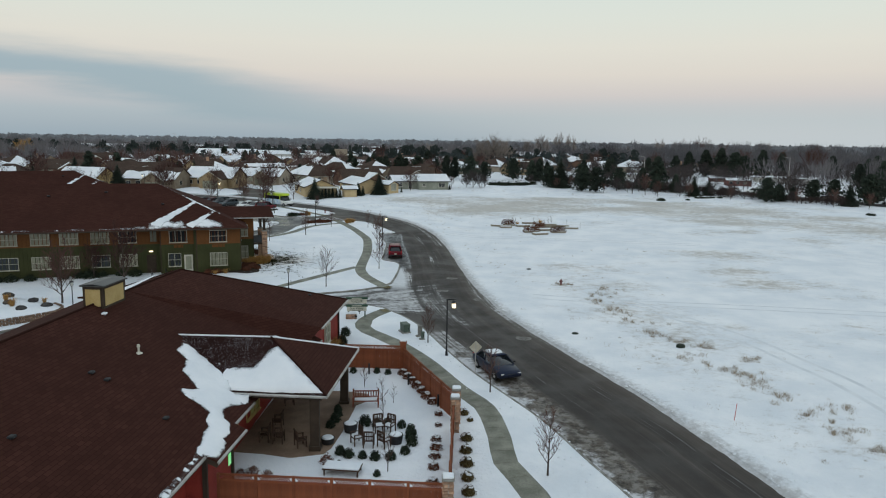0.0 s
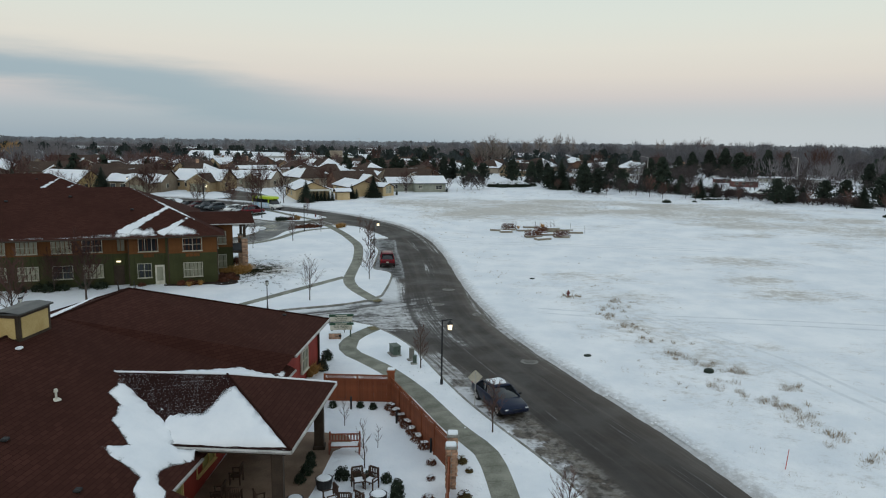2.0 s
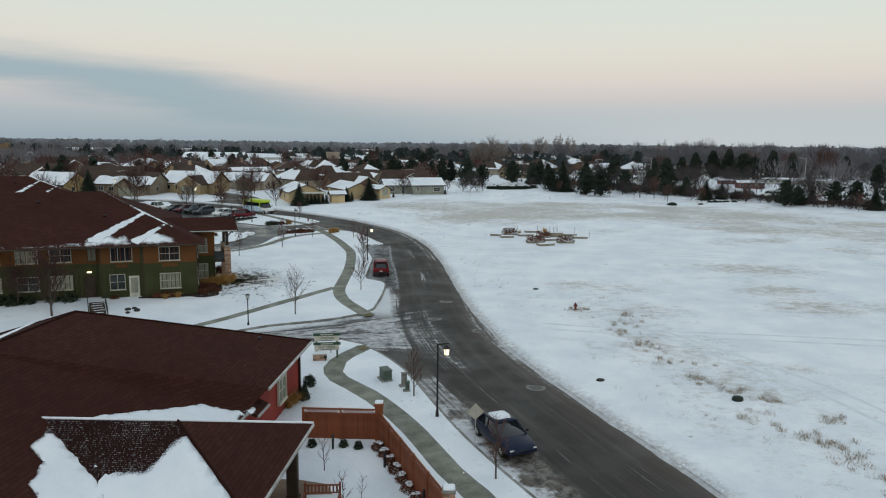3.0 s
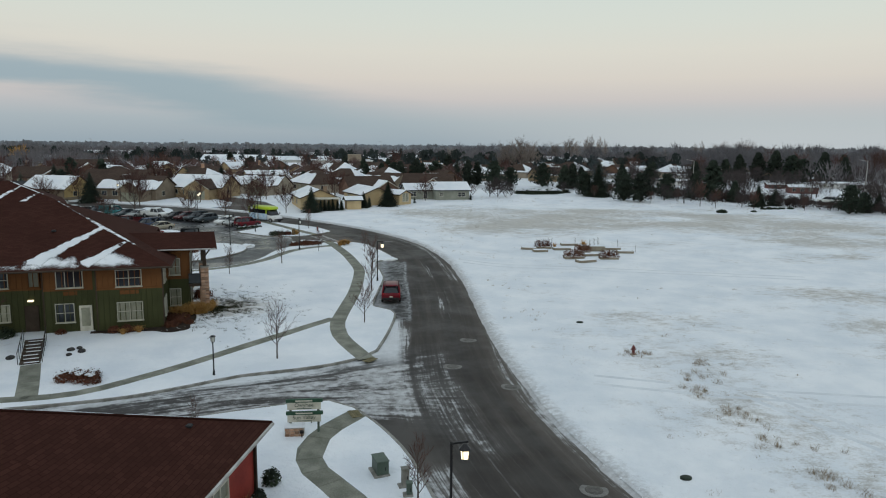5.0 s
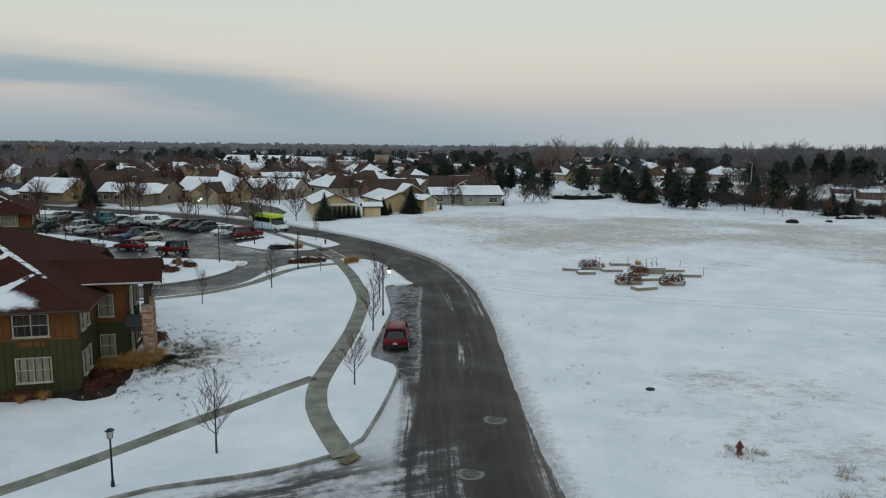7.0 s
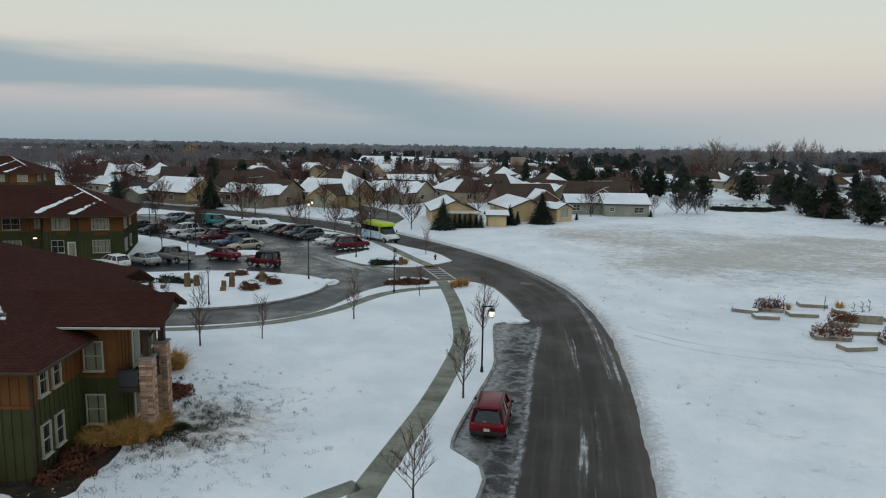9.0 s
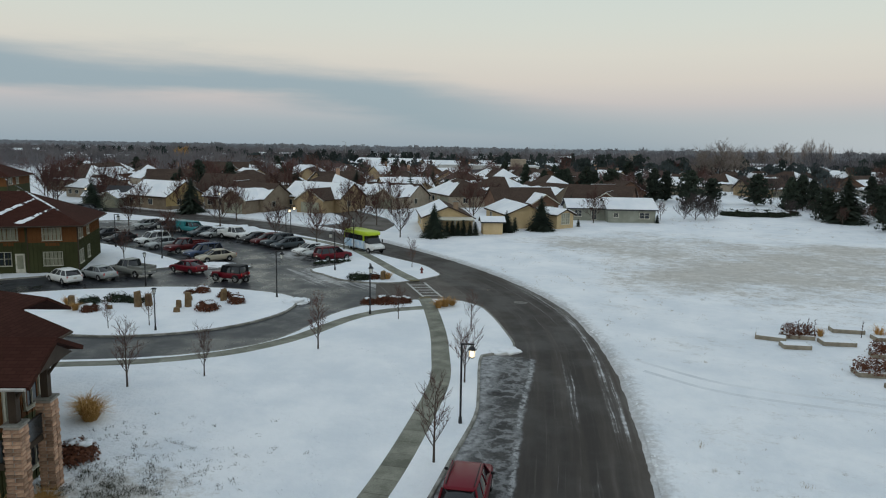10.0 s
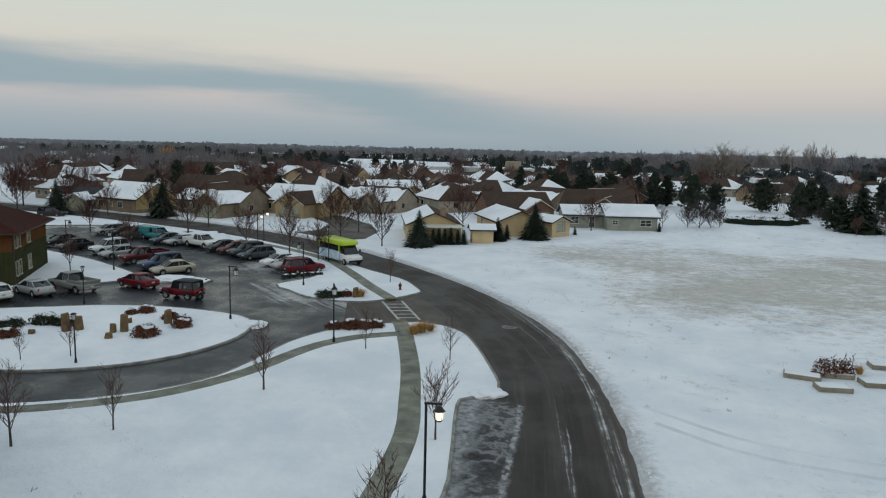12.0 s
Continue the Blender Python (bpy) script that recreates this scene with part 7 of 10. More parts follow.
def bare_tree(name, label, seed, height=4.5, trunk=.07, clear=.3, spread=.42, limbs=11, twigs=5, fine=4, thick=.011, category="tree"):
    rnd = random.Random(seed)
    t = thing(name, label, category, "bare trees")
    bt, bc = bmesh.new(), bmesh.new()
    stem = limb(bt, Vector((0, 0, -.1)), Vector((0, 0, 1)), height * .72, trunk, rnd, .06, 6, 7)

    def stem_at(f):
        z = f * height * .72
        k = min(len(stem) - 2, int(f * (len(stem) - 1)))
        u = f * (len(stem) - 1) - k
        return stem[k][0].lerp(stem[k + 1][0], u), lerp(stem[k][2], stem[k + 1][2], u)

    for i in range(limbs):
        f = lerp(clear, 1.0, (i + .5) / limbs)
        p, r0 = stem_at(f)
        a = i * 2.4 + rnd.uniform(-.4, .4)
        up = lerp(.75, 1.8, f) + rnd.uniform(-.2, .3)
        d = Vector((math.cos(a), math.sin(a), up)).normalized()
        ln_ = height * spread * (1.05 - .45 * f) * rnd.uniform(.8, 1.15)
        main = limb(bt, p, d, ln_, max(.012, r0 * .55), rnd, .3, 3, 5)
        for j in range(twigs):
            k = 1 + j % 3
            q, dq, rq = main[k]
            d2 = (dq + Vector((rnd.uniform(-1, 1), rnd.uniform(-1, 1), rnd.uniform(-.1, .9))) * .75).normalized()
            l2 = ln_ * rnd.uniform(.35, .6)
            sub = limb(bc, q, d2, l2, max(thick, rq * .6), rnd, .35, 2, 4)
            for m in range(fine):
                s, ds, _ = sub[1 + m % 2]
                d3 = (ds + Vector((rnd.uniform(-1, 1), rnd.uniform(-1, 1), rnd.uniform(-.2, .9))) * .8).normalized()
                tip = s + d3 * l2 * rnd.uniform(.4, .8)
                tube(bc, s, tip, thick * .8, thick * .35, 3, False)
    part("trunk", bt, MAT["bark"], t)
    part("crown", bc, MAT["twig"], t, "fine bare reddish twigs")
    return t


def spruce(name, label, seed, height=6.0, width=.24, layers=20, ragged=.2, top=.02, mat="needle"):
    rnd = random.Random(seed)
    t = thing(name, label, "conifer", "conifers")
    bm = bmesh.new()
    tube(bm, (0, 0, -.2), (0, 0, height * .9), height * .022, .02, 7)
    part("trunk", bm, MAT["bark"], t)
    bm = bmesh.new()
    for i in range(layers):
        f = (i + .3) / layers
        z = height * lerp(.05, .98, f)
        R = height * width * (1 - f) ** .85 + height * top
        nb = max(7, int(24 * (1 - f) + 7))
        for k in range(nb):
            a = 2 * math.pi * (k + rnd.random()) / nb
            r = R * (1 + rnd.uniform(-ragged, ragged))
            dirv = Vector((math.cos(a), math.sin(a), 0))
            side = Vector((-dirv.y, dirv.x, 0))
            for j in range(4):
                s = (j + .4 + rnd.uniform(-.2, .2)) / 4
                c = dirv * r * s + Vector((0, 0, z - r * .32 * s + r * .12 * s * s + rnd.uniform(-.08, .08)))
                w = r * lerp(.40, .2, s) * rnd.uniform(.8, 1.3) + .05
                l_ = r * .36 * rnd.uniform(.8, 1.3) + .05
                dz = Vector((0, 0, -rnd.uniform(.1, .45) * l_))
                v = [bm.verts.new(p) for p in (c - side * w * .5, c + dirv * l_ + dz, c + side * w * .5, c - dirv * l_ * .3 + Vector((0, 0, .1 * l_)))]
                bm.faces.new(v)
    part("crown", bm, MAT[mat], t, "dense dark needles")
    return t


def pine(name, label, seed, height=8.0, width=.30, cone=.7, tiers=74):
    """A full pine: limbs all round the stem, each hung with tufts of needles; cone: how soon the crown narrows."""
    rnd = random.Random(seed)
    t = thing(name, label, "conifer", "conifers")
    bm, bl = bmesh.new(), bmesh.new()
    limb(bm, Vector((0, 0, -.2)), Vector((0, 0, 1)), height * .95, height * .025, rnd, .05, 6, 7)
    for i in range(tiers):
        f = lerp(.04, .98, (i + rnd.random()) / tiers)
        p = Vector((0, 0, f * height * .93))
        a = i * 2.4 + rnd.uniform(-.5, .5)
        R = height * (width * (1 - f) ** cone * min(1, .55 + 2.2 * f) + .035) * rnd.uniform(.72, 1.12)
        d = Vector((math.cos(a), math.sin(a), rnd.uniform(.05, .5))).normalized()
        if R > .6:
            limb(bm, p, d, R * .8, height * .007, rnd, .2, 2, 4)
        for j in range(7):
            s = (j + rnd.random()) / 7
            c = p + d * R * s + Vector((rnd.uniform(-1, 1), rnd.uniform(-1, 1), rnd.uniform(-.5, .6))) * R * .2
            cr = height * .05 * rnd.uniform(.7, 1.3)
            for m in range(8):
                n = Vector((rnd.gauss(0, 1), rnd.gauss(0, 1), rnd.gauss(0, .8))).normalized()
                u = n.orthogonal().normalized()
                w = n.cross(u)
                q = c + n * cr * rnd.uniform(.3, 1)
                e = cr * rnd.uniform(.5, .95)
                bl.faces.new([bl.verts.new(q + u * e), bl.verts.new(q + w * e * .45), bl.verts.new(q - u * e * .6), bl.verts.new(q - w * e * .45)])
    part("trunk", bm, MAT["bark"], t)
    part("crown", bl, MAT["needle"], t, "tufted dark needles")
    return t


def leaf_ball(bm, c, rx, rz, n, size, rnd, flat=.0, mi=0):
    for _ in range(n):
        v = Vector((rnd.gauss(0, 1), rnd.gauss(0, 1), abs(rnd.gauss(0, 1)) + .05)).normalized()
        k = rnd.uniform(.72, 1.06) * (1 + .18 * noise.noise(v * 2.3 + c))
        p = c + Vector((v.x * rx * k, v.y * rx * k, v.z * rz * k))
        nn = (v + Vector((rnd.gauss(0, .5), rnd.gauss(0, .5), rnd.gauss(0, .5)))).normalized()
        u = nn.orthogonal().normalized()
        w = nn.cross(u)
        e = size * rnd.uniform(.6, 1.4)
        f = bm.faces.new([bm.verts.new(p + u * e), bm.verts.new(p + w * e * .6), bm.verts.new(p - u * e), bm.verts.new(p - w * e * .6)])
        f.material_index = mi


def shrub(name, label, seed, r=.4, h=.6, mat="box_leaf", snow=True, n=420, size=.045, group="clipped shrubs"):
    rnd = random.Random(seed)
    t = thing(name, label, "shrub", group)
    bm = bmesh.new()
    leaf_ball(bm, Vector((0, 0, .02)), r, h, n, size, rnd)
    leaf_ball(bm, Vector((0, 0, .02)), r * .8, h * .85, n // 2, size * 1.4, rnd)
    part("foliage", bm, MAT[mat], t)
    if snow:
        bm = bmesh.new()
        for _ in range(12):
            a, q = rnd.uniform(0, 6.28), rnd.uniform(0, .62) * r
            z = h * math.sqrt(max(.05, 1 - (q / r) ** 2)) * .98
            res = bmesh.ops.create_icosphere(bm, subdivisions=1, radius=rnd.uniform(.16, .3) * r)
            bmesh.ops.transform(bm, matrix=pose(q * math.cos(a), q * math.sin(a), z) @ Matrix.Diagonal((1, 1, .35, 1)), verts=res["verts"])
        part("snow_cap", bm, MAT["snow_clean"], t, "patches of snow on top", True)
    return t


def grass_clump(name, label, seed, r=.4, h=.8, n=260, mat="dry_grass", group="dry grass clumps"):
    rnd = random.Random(seed)
    t = thing(name, label, "ornamental grass", group)
    bm = bmesh.new()
    for _ in range(n):
        a, q = rnd.uniform(0, 6.28), r * .45 * math.sqrt(rnd.random())
        b = Vector((q * math.cos(a), q * math.sin(a), 0))
        a2 = a + rnd.gauss(0, .7)
        out = Vector((math.cos(a2), math.sin(a2), 0))
        reach, l_ = rnd.uniform(.2, 1.9) * r, h * rnd.uniform(.5, 1.15)
        mid = b + out * reach * .35 + Vector((0, 0, l_ * .7))
        tip = b + out * reach + Vector((0, 0, l_ * rnd.uniform(.55, 1.05)))
        s = Vector((-math.sin(a2), math.cos(a2), 0)) * .013
        v = [bm.verts.new(p) for p in (b - s, b + s, mid + s, mid - s)]
        bm.faces.new(v)
        bm.faces.new((v[3], v[2], bm.verts.new(tip)))
    part("blades", bm, MAT[mat], t)
    return t


MAT["box_leaf"] = surface("dark_green_leaves", (0.012, 0.020, 0.012), (0.035, 0.048, 0.026), 3, 14, 0.75, 0.2, vary=0.2)
MAT["rust_leaf"] = surface("rust_brown_leaves", (0.075, 0.028, 0.016), (0.14, 0.055, 0.03), 3, 14, 0.8, 0.2, vary=0.2)
MAT["olive_leaf"] = surface("bronze_green_leaves", (0.06, 0.042, 0.015), (0.12, 0.09, 0.035), 3, 14, 0.8, 0.2, vary=0.2)
MAT["pale_twig"] = surface("grey_poplar_twigs", (0.20, 0.165, 0.145), (0.31, 0.265, 0.235), 2, 14, 0.9, 0.3, vary=0.2)
# distance haze is put into the base colour of these two greyed woods
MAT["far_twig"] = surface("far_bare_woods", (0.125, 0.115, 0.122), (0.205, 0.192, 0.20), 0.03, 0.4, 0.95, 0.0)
MAT["haze_grey_twig"] = surface("frosted_grey_woods", (0.21, 0.225, 0.25), (0.30, 0.315, 0.34), 0.01, 0.2, 0.95, 0.0)
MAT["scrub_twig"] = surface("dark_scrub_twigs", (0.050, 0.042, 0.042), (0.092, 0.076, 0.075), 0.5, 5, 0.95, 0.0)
# purple-grey here is painted haze over the twigs' own brown
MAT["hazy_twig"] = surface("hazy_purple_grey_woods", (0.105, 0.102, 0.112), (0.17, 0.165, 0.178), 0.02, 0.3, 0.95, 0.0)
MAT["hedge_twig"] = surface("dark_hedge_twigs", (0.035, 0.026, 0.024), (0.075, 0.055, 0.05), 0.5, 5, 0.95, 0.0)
# far needles are paler and bluer to carry the haze in their colour
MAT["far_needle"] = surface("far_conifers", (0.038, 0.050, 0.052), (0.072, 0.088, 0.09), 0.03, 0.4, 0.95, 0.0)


def at(x, y, s=1.0, rz=0.0, lift=0.0):
    return pose(x, y, land_z(x, y) - .03 + lift, 0, 0, rz) @ Matrix.Scale(s, 4)


def plant_all(base, spots):
    """Sets base at the first spot and copies of it at the rest; spots: x, y, scale."""
    rnd = random.Random(len(spots) * 7 + 1)
    for i, (x, y, s) in enumerate(spots):
        m = at(x, y, s, rnd.uniform(0, 360))
        if i:
            copy_thing(base, m)
        else:
            first = m
    base.matrix_basis = first


MAT["garden_twig"] = surface("purple_brown_twigs", (0.085, 0.055, 0.052), (0.15, 0.098, 0.09), 2, 14, .9, .3, vary=.3)
MAT["dark_twig"] = surface("dark_red_twigs", (0.060, 0.030, 0.026), (0.11, 0.055, 0.046), 2, 14, .9, .3, vary=.3)
street_a = bare_tree("young_tree", "young bare street tree with reddish twigs in snow", 11, 4.4, .06, .22, .25, 15, 6, 5, .011)
street_b = bare_tree("young_tree", "slender bare young tree standing in the snow", 12, 4.0, .05, .25, .30, 14, 5, 5, .009)
street_c = bare_tree("young_tree", "bare rounded young tree with dense twigs", 13, 3.6, .055, .28, .38, 13, 6, 6, .011)
lot_tree = bare_tree("bare_tree", "bare spreading shade tree beside the street", 14, 6.5, .12, .2, .45, 17, 7, 8, .022)
for ob in lot_tree.children:
    if ob.name.startswith("crown"):
        ob.data.materials[0] = MAT["dark_twig"]
plant_all(street_a, [(-22.3, 112.1, 1.1), (-29.3, 100.9, 1.1), (-9.0, 97.6, 1.15), (3.3, 44.5, .85), (5.5, 33.2, .95), (-1.1, 55.2, .85), (-14.0, 62.6, .5)])
plant_all(street_b, [(-26.2, 104.1, .95), (-12.75, 75.0, 1.22), (-19.7, 121.8, .85), (-13.2, 121.3, .85), (-26.3, 144.4, 1.0), (-38.0, 113.5, .8), (-40.5, 111.8, .7)])
plant_all(street_c, [(-7.9, 85.2, 1.0), (-10.4, 108.6, 1.12), (-60.6, 136.8, 1.2), (-63.7, 149.9, 1.2)])
plant_all(lot_tree, [(-66.6, 165.5, 1.25), (-71, 177, 1.0), (-53.3, 160.1, .78), (-45.1, 157.2, .82), (-39.4, 154.0, .72), (-44.2, 171.0, 1.1), (-36.1, 167.2, .9), (-83.6, 164.5, .82), (-96.3, 182.5, .88), (-66.0, 151.8, .66), (-61.2, 186.6, .9),
                     (-45.2, 180.2, .9), (-106, 182.6, .9), (-90, 186.6, .95), (-136, 199, 1.1), (-30.5, 190.5, 1.1), (-9.5, 196.5, .9), (-56.5, 193.5, 1.0), (-48.5, 196, 1.1), (-37.0, 66.3, .85), (-34.1, 73.3, .92), (-38.9, 76.4, .6),
                     (-112, 190, 1.3), (-118, 183, 1.2), (-124, 190, 1.3), (-130, 186, 1.1), (-114, 197, 1.2), (-135, 206, 1.4)])
# conifers by the houses and along the field's far edge
sp = spruce("spruce", "dense blue-green spruce by a house", 21, 6.0, .36, 26)
plant_all(sp, [(-31.3, 169.2, .9), (-17.0, 182.8, 1.0), (-22.0, 178.9, .62), (-86.4, 185.2, 1.2), (-106.3, 180.9, 1.1), (-52.0, 222, .9), (-15.5, 214, .62), (-118, 224, 1.2), (-75, 240, 1.1), (35.4, 213.6, 1.62), (68.0, 190.4, .95),
               (91.8, 184.2, .78), (98.7, 170.0, .98), (73.0, 193.0, .8), (86.8, 180.3, .7), (116, 172, 1.1)])
pn = pine("pine", "tall tufted dark pine at the edge of the snowy field", 22, 7.5, .36, .8, 84)
pn2 = pine("pine", "broad bushy pine at the edge of the snowy field", 23, 6.5, .52, .6, 96)
plant_all(pn, [(0.8, 245.0, 1.15), (3.8, 251.0, 1.05), (28.8, 231.0, 1.05), (32.4, 239.4, 1.08), (62.2, 204.8, 1.42), (58.6, 207.4, .95), (53.4, 214.0, .8), (105.3, 283.7, 1.5), (112, 285.1, 1.6), (124.2, 274.7, 1.55), (97.5, 281.0, 1.4), (134.0, 280.0, 1.3), (-14, 255, .95), (-3, 262, .9),
               (36, 246, .9), (48, 240, .8), (121, 182, 1.0), (132, 190, 1.1), (136, 230, 1.1), (150, 240, 1.2), (-21.0, 252, 1.05), (-27.5, 256, .95), (66.2, 200.4, .75), (88, 268, 1.2), (150, 272, 1.3), (158, 262, 1.2), (166, 270, 1.35), (180, 268, 1.2), (60, 258, 1.0), (52, 262, .95), (76, 262, 1.1), (142, 296, 1.4), (200, 280, 1.3), (-40, 300, 1.0), (-48, 304, 1.1), (-30, 296, 1.0), (-90, 318, 1.0), (-140, 312, 1.1), (66, 276, 1.0)])
plant_all(pn2, [(9.0, 242.0, 1.3), (14.0, 244.5, 1.0), (24.2, 246.0, 1.2), (32.2, 216.0, 1.02), (42.6, 217.2, 1.15), (43.0, 198.8, 1.15), (39.6, 201.4, .95), (52.0, 208.4, 1.06), (81.8, 177.0, 1.0), (85.6, 179.0, .72), (95.2, 180.0, .92), (103.2, 185.0, .9), (105.0, 172.4, 1.25), (115.4, 279.2, 1.6), (119.6, 280.1, 1.4), (-9.5, 250, 1.25), (-24, 262, 1.1), (128, 172, 1.2), (-17, 262, 1.1), (112, 180, 1.0)])
red_bush = bare_tree("bare_shrub", "dense brown bare shrub at the field's edge", 31, 3.0, .05, .05, .6, 20, 8, 7, .016, "shrub")
plant_all(red_bush, [(6.6, 208.5, 1.15), (8.6, 208.0, 1.4), (10.6, 209.0, 1.2), (12.2, 211, .9), (27.5, 222.5, .9), (63.5, 188.2, 1.2), (58.2, 192.4, .8), (72.0, 188.0, 1.0), (76.5, 186.5, 1.1), (88.0, 176.0, .8), (98.0, 178.4, .7)])
for ob in red_bush.children:
    if ob.name.startswith("crown"):
        ob.data.materials[0] = MAT["scrub_twig"]
juniper = shrub("juniper", "low spreading dark juniper with snow caught in it", 32, 1.9, 1.25, "box_leaf", True, 900, .16, "junipers")
plant_all(juniper, [(15.6, 219.5, 1.0), (18.4, 218.6, 1.15), (21.2, 219.4, 1.0), (23.8, 219.8, 1.1), (26.0, 221.6, .8), (62.4, 178.6, .34), (66.9, 184.3, .42), (68.3, 184.6, .45), (69.9, 184.9, .4), (71.4, 185.9, .42), (73.4, 185.8, .4), (54.9, 176.5, .6), (92.4, 150.5, .5)])
edge_tree = bare_tree("young_tree", "slender bare young tree at the field's far edge", 33, 4.6, .07, .25, .36, 14, 6, 6, .018)
plant_all(edge_tree, [(55.0, 191.0, 1.35), (57.0, 186.6, 1.0), (64.8, 184.6, .95), (44.6, 195.4, .7), (52.4, 199.6, .8), (74.5, 181.6, .8), (87.6, 173.0, .85), (93.2, 166.8, 1.0), (38.0, 209.0, .9), (2.2, 205.4, .8), (33.4, 207.4, .8), (99.5, 163.0, .9)])
poplar = bare_tree("poplar", "tall pale bare poplar with upright limbs", 41, 16, .25, .1, .20, 26, 7, 6, .035)
for ob in poplar.children:
    if ob.name.startswith("crown"):
        ob.data.materials[0] = MAT["pale_twig"]
plant_all(poplar, [(67, 424, 1.18), (71, 430, 1.26), (75, 426, 1.18), (63, 432, 1.0), (79, 432, 1.1), (84, 520, .95), (92, 524, 1.0), (126, 420, 1.0), (131, 424, 1.05), (136, 418, .95), (104, 400, .8), (210, 470, 1.0), (218, 474, 1.0)])
cottonwood = bare_tree("cottonwood", "big pale bare cottonwood with a wide open crown", 46, 15, .34, .12, .42, 24, 8, 7, .045)
for ob in cottonwood.children:
    if ob.name.startswith("crown"):
        ob.data.materials[0] = MAT["pale_twig"]
plant_all(cottonwood, [(22.5, 326, 1.0), (17.0, 330, .85), (28.0, 334, .9), (60.0, 440, 1.05), (52.0, 446, .9), (-8, 400, .7)])
big = bare_tree("bare_tree", "large rounded bare tree beyond the roofs", 42, 12, .22, .2, .5, 18, 7, 6, .04)
plant_all(big, [(150, 420, 1.2), (158, 428, 1.1), (144, 432, 1.1), (166, 420, 1.0), (128, 300, .8), (140, 296, .8), (150, 290, .9), (160, 300, .9), (120, 310, .8), (-70, 330, .7), (-120, 300, .7), (-30, 320, .8), (90, 300, .7), (62, 290, .7)])
autumn = bare_tree("autumn_tree", "tree still holding ochre autumn leaves", 43, 9, .2, .2, .45, 14, 6, 5, .05)
for ob in autumn.children:
    if ob.name.startswith("crown"):
        ob.data.materials[0] = MAT["dry_grass"]
plant_all(autumn, [(-196, 330, 1.1), (-204, 338, 1.0)])

# low dark shrubs along the front of the apartment block
front = shrub("foundation_shrub", "low dark shrub against the green wall", 57, .8, .8, "box_leaf", False, 420, .08, "foundation shrubs")
rnd = random.Random(58)
plant_all(front, [(-24.29 + lx * .9455 - ly * .3256, 81.67 + lx * .3256 + ly * .9455, rnd.uniform(.7, 1.25)) for lx, ly in [(-11.4 - 1.5 * k + rnd.uniform(-.4, .4), .35 + rnd.uniform(-.3, .2)) for k in range(20)] if rnd.random() < .8])
# a mulched bed round the block's south-east corner, with low brown shrubs
def mulch_bed():
    edge = smooth_line([(-5.2, -0.5, 0), (-3.2, -1.0, 0), (-1.0, -0.9, 0), (0.8, -1.7, 0), (2.2, -1.2, 0), (2.4, 0.3, 0), (2.7, 2.0, 0), (2.5, 3.6, 0), (1.7, 4.3, 0), (0.1, 4.3, 0)], .35)
    pts = [(p.x, p.y) for p in edge] + [(-0.1, 0.1), (-5.2, 0.1)]
    bm = bmesh.new()
    vs = []
    for i, (lx, ly) in enumerate(pts):
        w = .12 * noise.noise((lx * 2.3, ly * 2.3, 4))
        x, y = -24.29 + (lx + w) * .9455 - (ly + w) * .3256, 81.67 + (lx + w) * .3256 + (ly + w) * .9455
        vs.append(bm.verts.new((x, y, land_z(x, y) + .03)))
    bm.faces.new(vs)
    bmesh.ops.triangulate(bm, faces=bm.faces[:])
    r = bmesh.ops.extrude_face_region(bm, geom=bm.faces[:])
    bmesh.ops.translate(bm, vec=(0, 0, -.12), verts=[v for v in r["geom"] if isinstance(v, bmesh.types.BMVert)])
    bmesh.ops.recalc_face_normals(bm, faces=bm.faces)
    tagged(part("mulch_bed", bm, MAT["mulch"]), "dark damp bark mulch bed along the green wall", "flower bed", "", "structure")


MAT["mulch"] = surface("dark_bark_mulch", (0.016, 0.011, 0.008), (0.05, 0.034, 0.024), 2.5, 25, .95, .6)
mulch_bed()
low = shrub("low_shrub", "low brown leafless shrub in the mulch bed", 59, .55, .5, "rust_leaf", False, 380, .06, "bed shrubs")
plant_all(low, [(-24.29 + lx * .9455 - ly * .3256, 81.67 + lx * .3256 + ly * .9455, k) for lx, ly, k in ((-3.4, -.45, 1.0), (-2.5, -.5, 1.1), (-1.7, -.45, .8), (.8, .1, 1.2), (1.3, 1.2, 1.35), (.7, 2.3, 1.2), (1.7, 2.6, 1.1), (2.2, .6, .8), (-7.4, .1, .8))])
# shrubs on the lot's islands, with upright basalt stones
isl = shrub("island_shrub", "rust-brown rounded shrub dusted with snow", 51, .95, .75, "rust_leaf", True, 700, .07, "island shrubs")
plant_all(isl, [(-36.7, 119.4, 1.15), (-35.7, 122.4, .9), (-36.5, 123.6, .8), (-41.4, 125.3, .85), (-42.2, 124.4, .6), (-38.2, 124.2, .8), (-28.0, 136.9, .8), (-23.0, 126.6, 1.0), (-22.0, 127.0, .9), (-21.2, 127.6, .8), (-24.2, 126.0, .8), (-46.0, 115.8, .9), (-24.9, 92.4, 1.15)])
isg = shrub("island_shrub", "dark green spreading shrub dusted with snow", 52, 1.1, .7, "box_leaf", True, 700, .07, "island shrubs")
plant_all(isg, [(-48.2, 118.1, 1.0), (-46.6, 119.8, 1.1), (-45.2, 120.0, .9), (-29.6, 136.0, 1.1), (-28.9, 136.6, .9), (-44.4, 119.9, .8), (-36.4, 144.4, .5), (-35.8, 145.0, .5), (-37.2, 143.6, .5), (-37.8, 143.0, .5), (-35.2, 145.6, .5), (20.5, 223, 1.8), (24, 223.5, 1.8), (28, 224, 1.6)])


